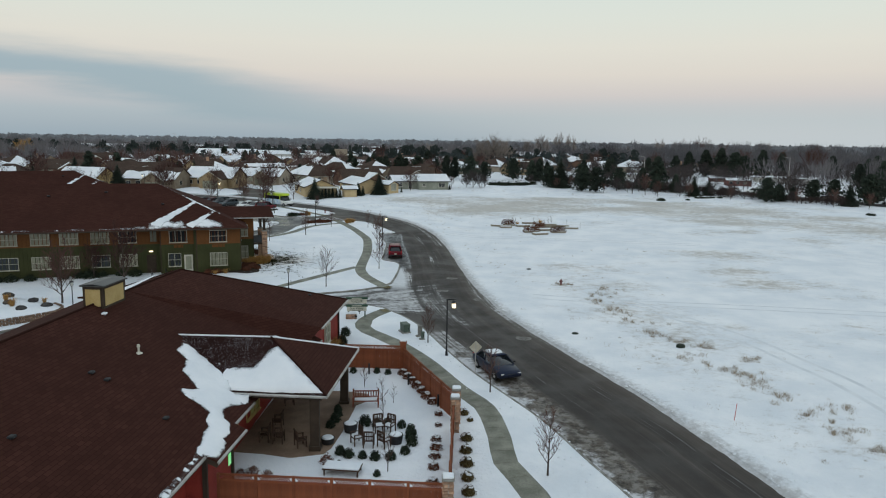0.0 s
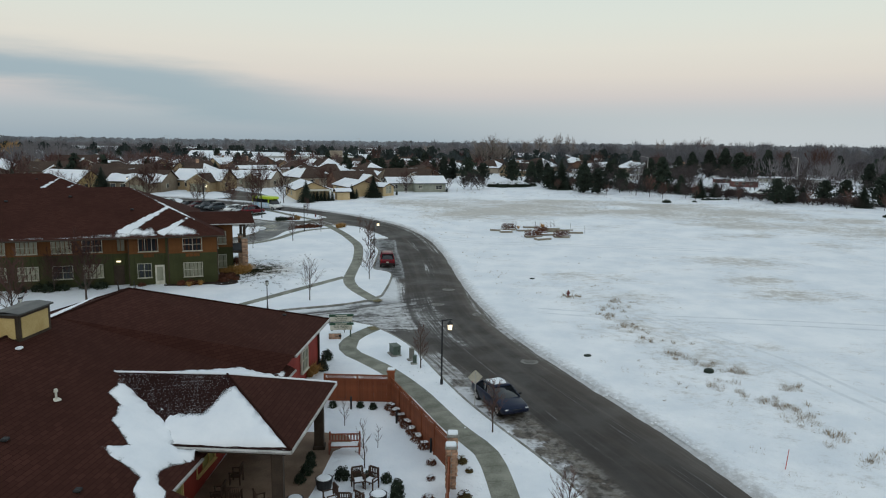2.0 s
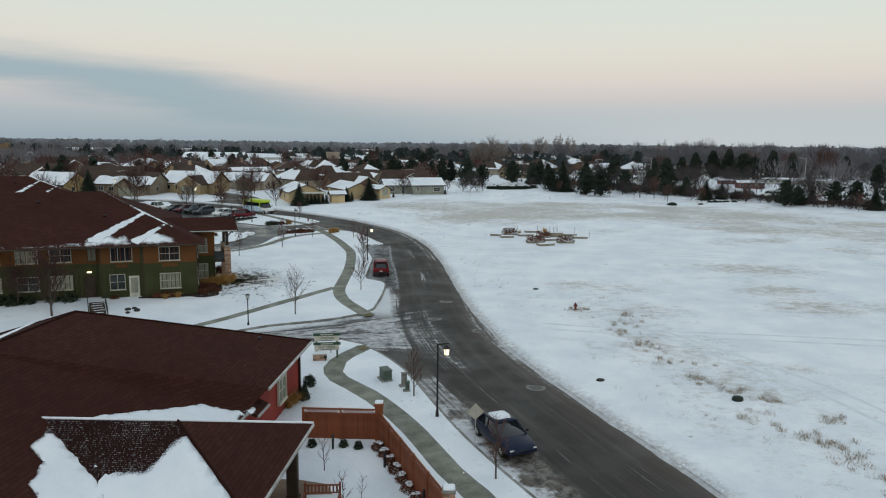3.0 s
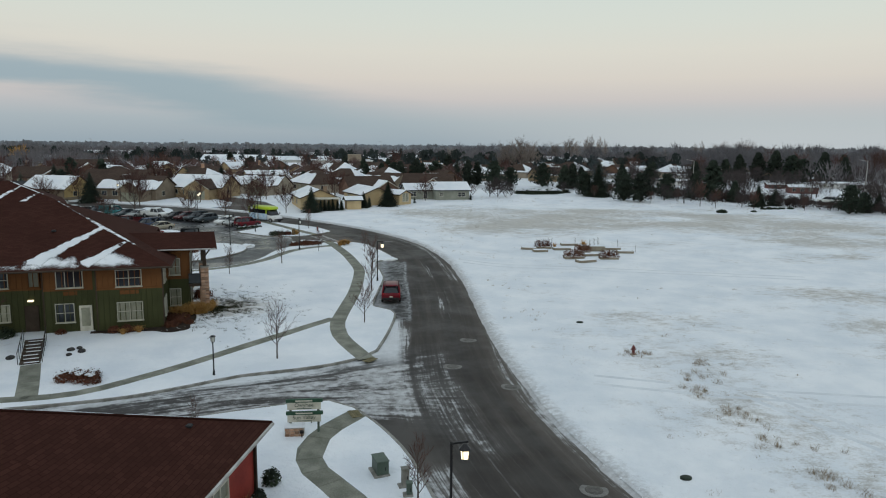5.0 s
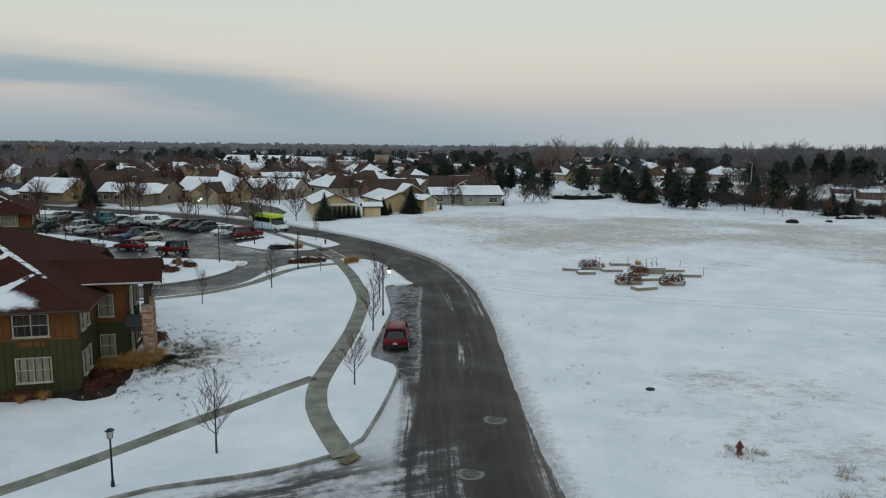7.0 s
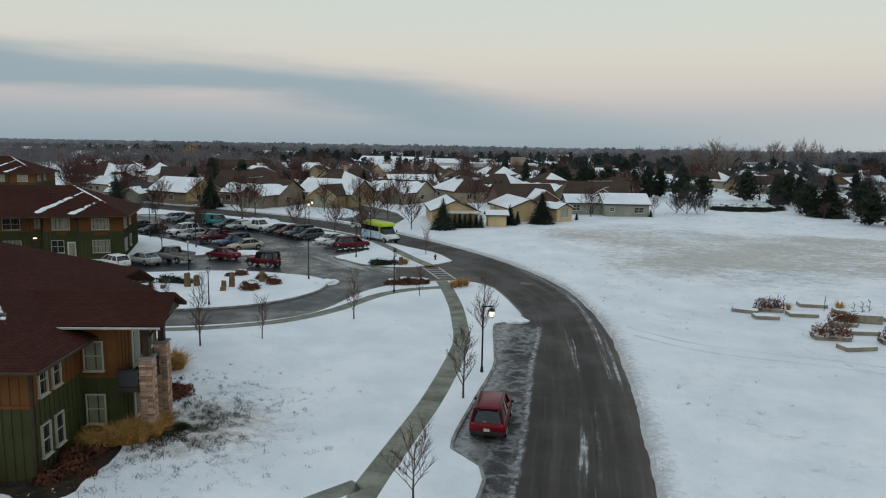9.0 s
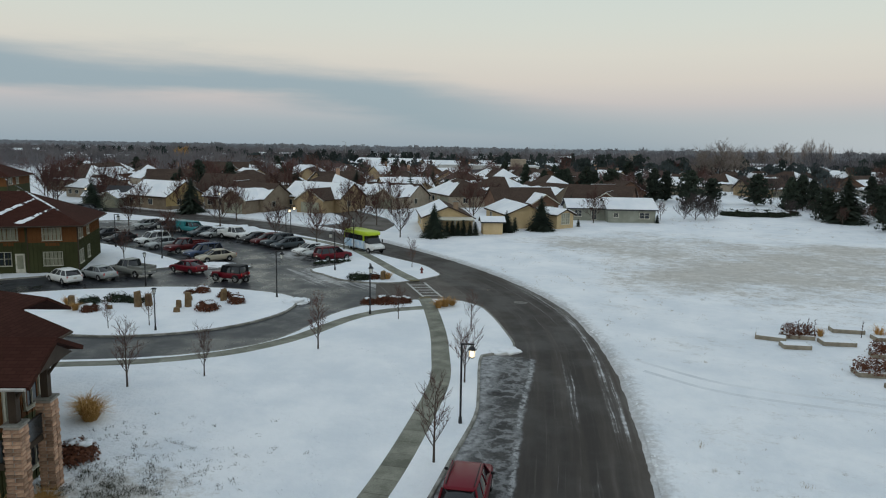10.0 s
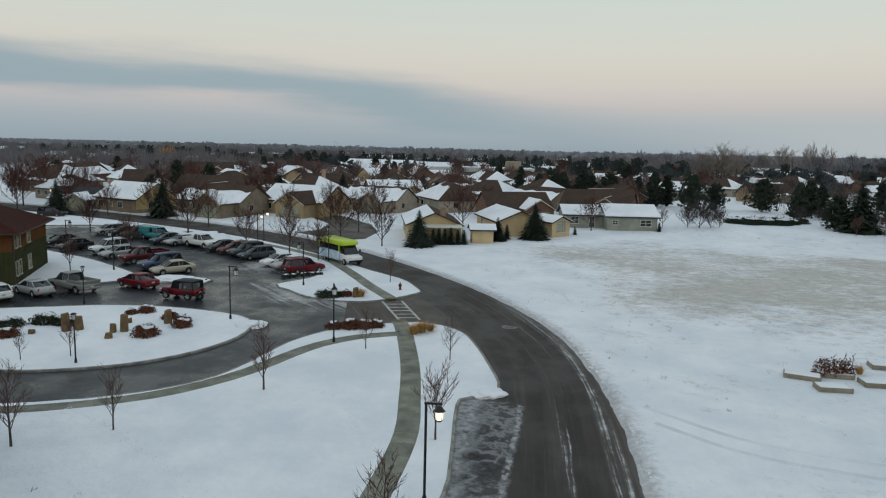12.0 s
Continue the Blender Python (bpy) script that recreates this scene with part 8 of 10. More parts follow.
def standing_stone(x, y, h, rz):
    t = random.Random(int(x * 10))
    bm = bmesh.new()
    n = 6
    lo = [bm.verts.new((.36 * math.cos(2 * math.pi * k / n) * t.uniform(.8, 1.15), .30 * math.sin(2 * math.pi * k / n) * t.uniform(.8, 1.15), -.1)) for k in range(n)]
    hi = [bm.verts.new((v.co.x * .85 + .05, v.co.y * .85, h + t.uniform(-.08, .08))) for v in lo]
    for k in range(n):
        bm.faces.new((lo[k], lo[(k + 1) % n], hi[(k + 1) % n], hi[k]))
    bm.faces.new(hi)
    bmesh.ops.bevel(bm, geom=bm.edges[:], offset=.03, segments=1, affect="EDGES")
    st = part("standing_stone", bm, MAT["stone"])
    st.matrix_basis = at(x, y, 1, rz)
    tagged(st, "upright brown basalt stone column on the island", "stone", "standing stones")


MAT["stone"] = surface("brown_basalt", (0.12, 0.078, 0.04), (0.21, 0.14, 0.075), 2, 14, 0.85, 0.5)
for x, y, h in ((-43.1, 118.4, 1.4), (-42.5, 119.0, 1.1), (-39.0, 119.8, 1.35), (-39.6, 119.3, .7), (-37.4, 122.9, 1.1), (-48.8, 116.6, 1.0), (-27.0, 136.8, .9), (-40.4, 122.0, .4), (-38.8, 117.9, .4), (-45.0, 117.0, .35)):
    standing_stone(x, y, h, x * 37)

gr = grass_clump("ornamental_grass", "dry ochre ornamental grass clump in the snow", 61, .55, .95, 320)
plant_all(gr, [(-17.2, 127.3, 1.0), (-17.6, 126.6, .9), (-16.7, 127.9, .8), (-24.3, 86.2, 1.0), (-23.8, 86.6, 1.1), (-23.2, 86.9, 1.1), (-24.9, 86.0, .9), (-22.8, 87.4, 1.0), (-27.6, 96.2, 1.3), (-28.4, 96.8, 1.2), (-26.6, 137.2, .9), (-49.5, 117.0, .9), (-47.4, 115.6, .8),
               (-22.6, 88.4, .9), (-26.4, 79.6, .55), (-25.4, 80.2, .6), (-24.6, 85.2, .8),
               (-23.75, 85.1, 1.0), (-23.4, 85.75, 1.15), (-22.9, 86.1, 1.1), (-22.45, 86.45, 1.15), (-22.2, 87.2, 1.0), (-22.3, 88.1, .8)])


def far_woods(name, label, rows, mat, seed, tall, wide, per, twiggy=False, fine=1.0):
    """Woods too far to count: each tree a loose tuft of small flakes on a stem."""
    rnd = random.Random(seed)
    verts, faces = [], []
    for x0, y0, x1, y1, count in rows:
        for _ in range(count):
            f = rnd.random()
            k = min(1.0, tall / 4)
            x, y = lerp(x0, x1, f) + rnd.gauss(0, 14) * k ** 3, lerp(y0, y1, f) + rnd.gauss(0, 16) * k ** 3
            h, w, z0 = tall * rnd.uniform(.55, 1.25), wide * rnd.uniform(.7, 1.3), land_z(x, y)
            for _ in range(per):
                q = Vector((rnd.gauss(0, .42) * w, rnd.gauss(0, .42) * w, h * min(1.05, max(.05, rnd.betavariate(2.2, 1.6)))))
                k = 1.25 - q.z / h
                q.x *= k
                q.y *= k
                e, g = (w * rnd.uniform(.025, .055) * fine, h * rnd.uniform(.02, .055) * fine) if twiggy else (w * rnd.uniform(.07, .15), h * rnd.uniform(.03, .09))
                a = rnd.uniform(0, 3.14)
                c, s = math.cos(a) * e, math.sin(a) * e
                b = len(verts)
                if twiggy:
                    c, s, rise_by = c * .3, s * .3, g * 5
                    verts += [(x + q.x - c, y + q.y - s, z0 + q.z), (x + q.x + c, y + q.y + s, z0 + q.z), (x + q.x * 1.25 + rnd.gauss(0, .05) * w, y + q.y * 1.25 + rnd.gauss(0, .05) * w, z0 + q.z + rise_by)]
                    faces.append((b, b + 1, b + 2))
                    continue
                verts += [(x + q.x - c, y + q.y - s, z0 + q.z), (x + q.x, y + q.y, z0 + q.z + g), (x + q.x + c, y + q.y + s, z0 + q.z + rnd.uniform(-.3, .3) * g), (x + q.x, y + q.y, z0 + q.z - g)]
                faces.append((b, b + 1, b + 2, b + 3))
            b = len(verts)
            verts += [(x - .15, y, z0), (x + .15, y, z0), (x, y, z0 + h * .8)]
            faces.append((b, b + 1, b + 2))
    me = bpy.data.meshes.new(name)
    me.from_pydata(verts, [], faces)
    me.materials.append(mat)
    tagged(new(name, me), label, "woods", "", "stuff")


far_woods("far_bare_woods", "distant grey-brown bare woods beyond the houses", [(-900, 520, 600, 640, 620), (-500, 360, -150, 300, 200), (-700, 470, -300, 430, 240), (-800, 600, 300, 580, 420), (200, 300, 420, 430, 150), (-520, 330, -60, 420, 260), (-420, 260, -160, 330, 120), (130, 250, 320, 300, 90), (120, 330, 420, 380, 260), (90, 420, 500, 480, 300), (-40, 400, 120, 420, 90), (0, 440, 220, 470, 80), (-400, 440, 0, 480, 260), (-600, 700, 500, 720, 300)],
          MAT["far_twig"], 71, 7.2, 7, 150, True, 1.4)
far_woods("horizon_woods", "grey woods along the horizon with distance haze in their colour", [(-1100, 760, 900, 900, 900), (-900, 680, 700, 690, 800), (-800, 800, 800, 820, 700), (-1200, 980, 1100, 1010, 900), (60, 480, 520, 560, 300), (90, 600, 600, 640, 320), (-1500, 1150, 1400, 1350, 1000), (-2200, 1700, 2200, 2000, 1500), (-3400, 2600, 3400, 2800, 1200)], MAT["haze_grey_twig"], 73, 9, 11, 72)
rnd = random.Random(79)
groves = []
for k in range(34):
    gy = rnd.uniform(560, 980)
    gx = rnd.uniform(-.72, .62) * gy
    gw = rnd.uniform(10, 45)
    groves.append((gx - gw, gy, gx + gw, gy + rnd.uniform(-8, 8), int(gw * .55)))
# these groves are greyed too, haze being part of their colour
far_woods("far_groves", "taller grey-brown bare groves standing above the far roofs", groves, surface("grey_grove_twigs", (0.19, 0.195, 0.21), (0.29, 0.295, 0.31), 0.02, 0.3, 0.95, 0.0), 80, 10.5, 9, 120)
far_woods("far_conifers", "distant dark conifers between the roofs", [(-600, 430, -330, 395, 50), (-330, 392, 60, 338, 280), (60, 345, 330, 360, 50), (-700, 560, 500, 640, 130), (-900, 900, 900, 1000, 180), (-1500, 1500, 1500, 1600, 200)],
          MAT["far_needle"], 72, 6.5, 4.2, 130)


far_woods("conifer_row", "long dark row of conifers behind the houses", [(-340, 412, -140, 392, 150), (-140, 392, 40, 362, 130), (40, 362, 110, 356, 30)], surface("dark_conifer_row", (0.024, 0.033, 0.031), (0.05, 0.064, 0.06), 0.05, 0.6, 0.95, 0.0), 74, 8.2, 4.4, 150)
far_woods("scrub_woods", "dark purple-brown bare woods behind the street", [(58, 236, 72, 222, 12), (70, 226, 110, 204, 24), (60, 272, 190, 256, 24), (100, 300, 260, 262, 60), (118, 200, 190, 176, 30), (30, 282, 120, 290, 24), (200, 330, 420, 300, 70), (150, 350, 420, 370, 80), (120, 232, 210, 210, 26)],
          MAT["scrub_twig"], 78, 5.2, 5.2, 420, True, .9)
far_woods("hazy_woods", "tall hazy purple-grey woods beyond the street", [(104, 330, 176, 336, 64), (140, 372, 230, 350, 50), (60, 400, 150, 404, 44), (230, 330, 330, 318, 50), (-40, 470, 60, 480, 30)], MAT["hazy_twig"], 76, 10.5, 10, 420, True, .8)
far_woods("hedgerow", "dark bare brush along the street behind the pines", [(30, 236, 48, 222, 34), (48, 222, 66, 203, 60), (66, 203, 84, 184, 56), (84, 184, 100, 170, 30)], MAT["hedge_twig"], 77, 1.9, 2.6, 240, True, 1.4)


def dead_grass():
    """Tufts of dead grass poking through the snow beside the street and in the field."""
    rnd = random.Random(81)
    verts, faces = [], []

    def tuft(x, y, h, n, r):
        z = land_z(x, y) - .02
        for _ in range(n):
            a, q = rnd.uniform(0, 6.28), r * math.sqrt(rnd.random())
            bx, by = x + q * math.cos(a), y + q * math.sin(a)
            l_ = h * rnd.uniform(.5, 1.2)
            tx, ty = bx + rnd.gauss(0, .45) * l_, by + rnd.gauss(0, .45) * l_
            s = rnd.uniform(.008, .016)
            c, d = math.cos(a + 1.5) * s, math.sin(a + 1.5) * s
            b = len(verts)
            verts.extend([(bx - c, by - d, z), (bx + c, by + d, z), (tx, ty, z + l_)])
            faces.append((b, b + 1, b + 2))

    for x, y, r in ((18.5, 75.4, 1.0), (18.2, 62.6, 1.5), (20.1, 56.2, .8), (19.6, 52.5, .9), (20.3, 49.9, 1.0), (21.2, 49.0, .9), (22.6, 44.3, 1.0), (23.3, 40.9, 1.0), (23.9, 38.8, 1.2), (21.7, 46.2, .8), (17.2, 72.8, 1.1), (13.4, 77.4, .8),
                    (16.6, 66.2, 1.0), (19.0, 58.6, .8), (22.2, 47.4, .9), (24.6, 36.6, 1.0), (25.2, 42.2, .9), (15.6, 70.0, .9), (24.0, 52.0, .7), (21.4, 55.0, .7)):
        for _ in range(9):
            tuft(x + rnd.gauss(0, r * .8), y + rnd.gauss(0, r * .6), rnd.uniform(.1, .4), rnd.randint(14, 60), rnd.uniform(.2, .5))
    for _ in range(420):
        y = rnd.uniform(25, 150)
        k = min(range(len(right_kerb)), key=lambda i: abs(right_kerb[i][1] - y))
        x = right_kerb[k][0] + rnd.uniform(1.2, 4) + abs(rnd.gauss(0, 9))
        if noise.noise((x * .12, y * .12, 3)) > -.05:
            tuft(x, y, rnd.uniform(.05, .2), rnd.randint(4, 26), rnd.uniform(.12, .5))
    for _ in range(700):
        x = rnd.uniform(-18, 80)
        y = 158 + .16 * x + rnd.gauss(0, 13)
        tuft(x, y, rnd.uniform(.1, .25), 8, .5)
    for _ in range(160):
        x = rnd.uniform(-10, 70)
        y = rnd.uniform(195, 212) - .28 * max(0, x - 10)
        tuft(x, y, rnd.uniform(.15, .35), 10, .4)
    def finish(name, label):
        me = bpy.data.meshes.new(name)
        me.from_pydata(verts, [], faces)
        me.materials.append(MAT[name])
        tagged(new(name, me), label, "grass", "", "stuff")

    finish("dead_grass", "dead brown grass poking through the snow")
    verts, faces = [], []
    for _ in range(2600):
        q = abs(rnd.gauss(0, 3.2))
        a = rnd.uniform(0, 6.28)
        x, y = -21.6 + q * math.cos(a), 88.6 + q * math.sin(a) * 1.3
        if (x + 24.2) * .94 + (y - 87.5) * .33 < 0.3 or noise.noise((x * .9, y * .9, 4)) < -.12:
            continue
        tuft(x, y, rnd.uniform(.05, .16), 14, .22)
    finish("lawn_grass", "dark green lawn blades showing through thin snow")


MAT["lawn_grass"] = surface("dark_lawn_blades", (0.022, 0.026, 0.012), (0.06, 0.055, 0.024), 1.5, 12, 0.9, 0.2)
MAT["dead_grass"] = surface("dead_brown_grass", (0.27, 0.22, 0.165), (0.41, 0.345, 0.26), 2, 15, 0.9, 0.2)
dead_grass()


def snow_crumbs():
    """Clods thrown up by the plough along the street, and the scuffed edges of footprints across the lawns."""
    rnd = random.Random(87)
    verts, faces = [], []

    def clod(x, y, r, z):
        b = len(verts)
        a = rnd.uniform(0, 6.28)
        for k in range(5):
            q = r * rnd.uniform(.7, 1.2)
            verts.append((x + q * math.cos(a + k * 1.257), y + q * math.sin(a + k * 1.257), z - .01))
        for k in range(5):
            q = r * rnd.uniform(.35, .7)
            verts.append((x + q * math.cos(a + .3 + k * 1.257), y + q * math.sin(a + .3 + k * 1.257), z + r * rnd.uniform(.35, .7)))
        faces.append(tuple(b + 5 + k for k in range(5)))
        for k in range(5):
            j = (k + 1) % 5
            faces.append((b + k, b + j, b + 5 + j, b + 5 + k))

    for kerb, side, n, y0, y1 in ((right_kerb, 1, 1500, 24, 140), (left_run, -1, 420, 26, 58)):
        near = [p for p in kerb if y0 < p[1] < y1]
        for _ in range(n):
            p = rnd.choice(near)
            q = abs(rnd.gauss(0, .9)) + .1
            x, y = p[0] + side * q, p[1] + rnd.uniform(-.8, .8)
            clod(x, y, rnd.choice((.03, .04, .05, .06, .09, .12)) * rnd.uniform(.7, 1.2), land_z(x, y))
    for trail in (((-12.5, 92), (-16, 99), (-24, 103), (-31, 106)), ((-14.0, 107), (-17, 112), (-20, 113)), ((-15, 80), (-20, 84), (-24, 80)), ((7.6, 70), (15, 88), (40, 96)), ((-8, 150), (8, 140), (14, 131))):
        for a, b in zip(trail, trail[1:]):
            n = int(math.hypot(b[0] - a[0], b[1] - a[1]) / .36)
            for i in range(n):
                f = i / n
                x, y = lerp(a[0], b[0], f) + (.14 if i % 2 else -.14) + rnd.gauss(0, .06), lerp(a[1], b[1], f) + 1.2 * math.sin(3.1 * f) * .2 + rnd.gauss(0, .06)
                for _ in range(4):
                    u, v = x + rnd.gauss(0, .10), y + rnd.gauss(0, .12)
                    clod(u, v, rnd.uniform(.03, .065), land_z(u, v))
    me = bpy.data.meshes.new("snow_crumbs")
    me.from_pydata(verts, [], faces)
    me.materials.append(MAT["snow_clean"])
    tagged(new("snow_crumbs", me), "clods and scuffs of snow beside the street and along footprints", "snow", "", "stuff")


snow_crumbs()


# ---- courtyard ----
def fence_run(a, b, panels, label="stained timber fence with a lattice top", h=1.75):
    """A boarded fence from a to b: posts, boards, rails and a lattice band."""
    a, b = Vector(a), Vector(b)
    d = (b - a)
    L = d.length
    rz = math.degrees(math.atan2(d.y, d.x))
    z0 = land_z((a.x + b.x) / 2, (a.y + b.y) / 2)
    t = thing("fence", label, "fence", "courtyard fences", pose(a.x, a.y, z0, 0, 0, rz))
    w = L / panels
    bpost = bmesh.new()
    box(bpost, 0, 0, h / 2 - .1, .13, .13, h + .24, bevel=.012)
    first = part("post", bpost, MAT["fence"], t)
    bb = bmesh.new()
    nbd = int((w - .13) / .15)
    box(bb, 0, 0, (h - .3) / 2, (w - .13) / nbd - .003, .03, h - .3, bevel=.003)
    board0 = part("board", bb, MAT["fence"], t)
    br = bmesh.new()
    box(br, 0, 0, 0, w - .13, .06, .09, bevel=.008)
    rail0 = part("rail", br, MAT["fence"], t)
    bl = bmesh.new()
    n = max(3, int((w - .13) / .13))
    hh = .21
    for i in range(-2, n + 2):
        for s in (-1, 1):
            x0 = -(w - .13) / 2 + i * .13
            p, q = Vector((x0, s * .008, -hh / 2)), Vector((x0 + s * .21, s * .008, hh / 2))
            lim = (w - .13) / 2
            if min(p.x, q.x) < -lim or max(p.x, q.x) > lim:
                continue
            u = (q - p).normalized()
            nrm = Vector((-u.z, 0, u.x)) * .021
            y = Vector((0, .005, 0))
            v = [bl.verts.new(k) for k in (p - nrm - y, p + nrm - y, q + nrm - y, q - nrm - y)]
            v2 = [bl.verts.new(k) for k in (p - nrm + y, p + nrm + y, q + nrm + y, q - nrm + y)]
            bl.faces.new(v)
            bl.faces.new(v2[::-1])
            for k in range(4):
                bl.faces.new((v[k], v2[k], v2[(k + 1) % 4], v[(k + 1) % 4]))
    lat0 = part("lattice", bl, MAT["fence"], t, "diamond lattice band")

    def put(base, m, used):
        ob = base
        if base in used:
            ob = new(base.name.split(".")[0], base.data)
            ob.parent = t
            if base is lat0:
                tagged(ob, "diamond lattice band")
        used.add(base)
        ob.matrix_basis = m

    used = set()
    for k in range(panels + 1):
        put(first, pose(k * w, 0, 0), used)
    for k in range(panels):
        c = (k + .5) * w
        for z in (.08, h - .3, h - .03):
            put(rail0, pose(c, 0, z), used)
        nb = int((w - .13) / .15)
        for j in range(nb):
            put(board0, pose(k * w + .065 + (w - .13) * (j + .5) / nb, random.Random(j + k * 50).uniform(-.004, .004), .02), used)
        put(lat0, pose(c, 0, h - .165), used)
    return t


fence_run((-10.0, 29.6, 0), (0.35, 29.0, 0), 6)
fence_run((-6.9, 48.9, 0), (-2.8, 48.75, 0), 2)
fence_run((-2.8, 48.7, 0), (0.75, 39.9, 0), 5)
fence_run((0.45, 29.3, 0), (0.75, 37.9, 0), 5)
for x, y in ((0.95, 39.6), (0.85, 38.3), (0.4, 28.9)):
    holder = thing("gate_pier", "square brick gate pier with a snow-capped top", "pier", "gate piers", pose(0, 0, land_z(x, y)))
    c = brick_column(holder, x, y, -.1, 2.0, .45, "shaft")
    bm = bmesh.new()
    box(bm, 0, 0, 2.26, .5, .5, .12, bevel=.05)
    part("snow_cap", bm, MAT["snow_clean"], c, "cap of snow")
pier = thing("gate_pier", "timber corner pier of the courtyard fence", "pier", "gate piers", pose(-2.75, 48.75, land_z(-2.75, 48.75)))
bm = bmesh.new()
box(bm, 0, 0, .95, .42, .42, 2.1, bevel=.02)
part("shaft", bm, MAT["fence"], pier)
bm = bmesh.new()
box(bm, 0, 0, 2.05, .52, .52, .14, bevel=.03)
part("cap", bm, MAT["fence"], pier)
bm = bmesh.new()
box(bm, 0, 0, 2.16, .46, .46, .1, bevel=.045)
part("snow_cap", bm, MAT["snow_clean"], pier, "cap of snow")

MAT["patio"] = surface("tan_patio_concrete", (0.17, 0.115, 0.08), (0.26, 0.185, 0.135), .8, 16, .8, .2)
MAT["dark_wood"] = surface("dark_weathered_wood", (0.045, 0.026, 0.018), (0.095, 0.055, 0.038), 2, 25, .7, .25)
MAT["red_wood"] = surface("red_stained_wood", (0.17, 0.05, 0.03), (0.26, 0.085, 0.05), 2, 25, .65, .2)


def patio_slab():
    pts = [(-11.1, 35.3), (-9.4, 35.1), (-7.9, 34.7), (-7.2, 34.9), (-6.2, 35.2), (-5.9, 35.9), (-5.6, 38.0), (-5.3, 41.9), (-4.4, 42.9), (-4.8, 43.8), (-6.2, 44.2), (-10.6, 44.4)]
    bm = bmesh.new()
    plate(bm, [(x, y, land_z(x, y) + .03) for x, y in pts], .12)
    tagged(part("patio", bm, MAT["patio"]), "tan concrete patio under the porch roof", "patio", "", "structure")


patio_slab()


def wooden_chair(x, y, rz, mat="dark_wood", rocker=False, snow=True, lift=0.0, label="dark slatted wooden garden armchair dusted with snow"):
    t = thing("garden_chair", label, "chair", "garden chairs", pose(x, y, land_z(x, y) + lift, 0, 0, rz))
    bm = bmesh.new()
    box(bm, 0, 0, .4, .52, .5, .05, bevel=.01)
    part("seat", bm, MAT[mat], t)
    bm = bmesh.new()
    box(bm, 0, .29, .95, .54, .05, .08, bevel=.01)
    back = part("backrest", bm, MAT[mat], t)
    bm = bmesh.new()
    box(bm, 0, .25, .68, .52, .04, .06)
    part("back_rail", bm, MAT[mat], back)
    for k in range(5):
        bm = bmesh.new()
        box(bm, -.2 + k * .1, .27, .7, .05, .03, .5)
        part("back_slat", bm, MAT[mat], back)
    for sx in (-1, 1):
        bm = bmesh.new()
        box(bm, sx * .28, 0, .62, .07, .56, .04, bevel=.01)
        part("armrest", bm, MAT[mat], t)
        for sy, hh in ((-.23, .6), (.25, .95)):
            bm = bmesh.new()
            box(bm, sx * .27, sy, hh / 2, .06, .06, hh, bevel=.006)
            part("leg", bm, MAT[mat], t)
    if snow:
        bm = bmesh.new()
        box(bm, 0, -.02, .45, .46, .42, .06, bevel=.025)
        part("seat_snow", bm, MAT["snow_clean"], t, "snow on the seat")
    return t


for x, y, r in ((-4.6, 36.5, -60), (-3.9, 36.2, 180), (-3.05, 36.2, 140), (-3.52, 38.1, 20), (-2.93, 38.1, -30)):
    wooden_chair(x, y, r)
for x, y, r in ((-9.5, 41.8, 200), (-8.0, 42.6, 160), (-9.4, 38.4, -90), (-8.9, 36.4, 180), (-7.6, 36.0, 120), (-9.7, 36.6, -90)):
    wooden_chair(x, y, r, "dark_wood", False, False, .06, "dark wooden armchair under the porch roof")


def garden_bench(x, y, rz):
    t = thing("garden_bench", "red-stained wooden swing bench with tall end posts", "bench", "", pose(x, y, land_z(x, y), 0, 0, rz))
    for s in (-1, 1):
        bm = bmesh.new()
        box(bm, s * .78, 0, .5, .09, .09, 1.15, bevel=.008)
        part("post", bm, MAT["red_wood"], t)
        bm = bmesh.new()
        box(bm, s * .78, -.45, .28, .08, .08, .7, bevel=.008)
        part("leg", bm, MAT["red_wood"], t)
        bm = bmesh.new()
        box(bm, s * .78, -.22, .62, .09, .55, .05)
        part("armrest", bm, MAT["red_wood"], t)
    bm = bmesh.new()
    box(bm, 0, -.22, .42, 1.5, .5, .06, bevel=.01)
    part("seat", bm, MAT["red_wood"], t)
    bm = bmesh.new()
    box(bm, 0, .03, .92, 1.5, .05, .08, bevel=.01)
    box(bm, 0, .03, .56, 1.5, .05, .07, bevel=.01)
    back = part("backrest", bm, MAT["red_wood"], t)
    for k in range(9):
        bm = bmesh.new()
        box(bm, -.64 + .16 * k, .03, .735, .07, .03, .3)
        part("back_slat", bm, MAT["red_wood"], back)
    bm = bmesh.new()
    box(bm, 0, -.24, .48, 1.4, .42, .07, bevel=.03)
    part("seat_snow", bm, MAT["snow_clean"], t, "snow on the seat")


garden_bench(-4.7, 42.0, 4)


def round_planter(x, y, r=.42, h=.5, label="dark round planter filled with snow"):
    t = thing("planter", label, "planter", "round planters", pose(x, y, land_z(x, y)))
    bm = bmesh.new()
    tube(bm, (0, 0, 0), (0, 0, h), r * .82, r, 16)
    part("pot", bm, MAT["plastic"], t)
    bm = bmesh.new()
    tube(bm, (0, 0, h - .02), (0, 0, h + .06), r * .9, r * .7, 16)
    part("snow_fill", bm, MAT["snow_clean"], t, "snow fill")


round_planter(-5.15, 38.1)
round_planter(-2.45, 36.7)
round_planter(-6.2, 36.5, .4, .35, "low dark fire bowl by the patio")
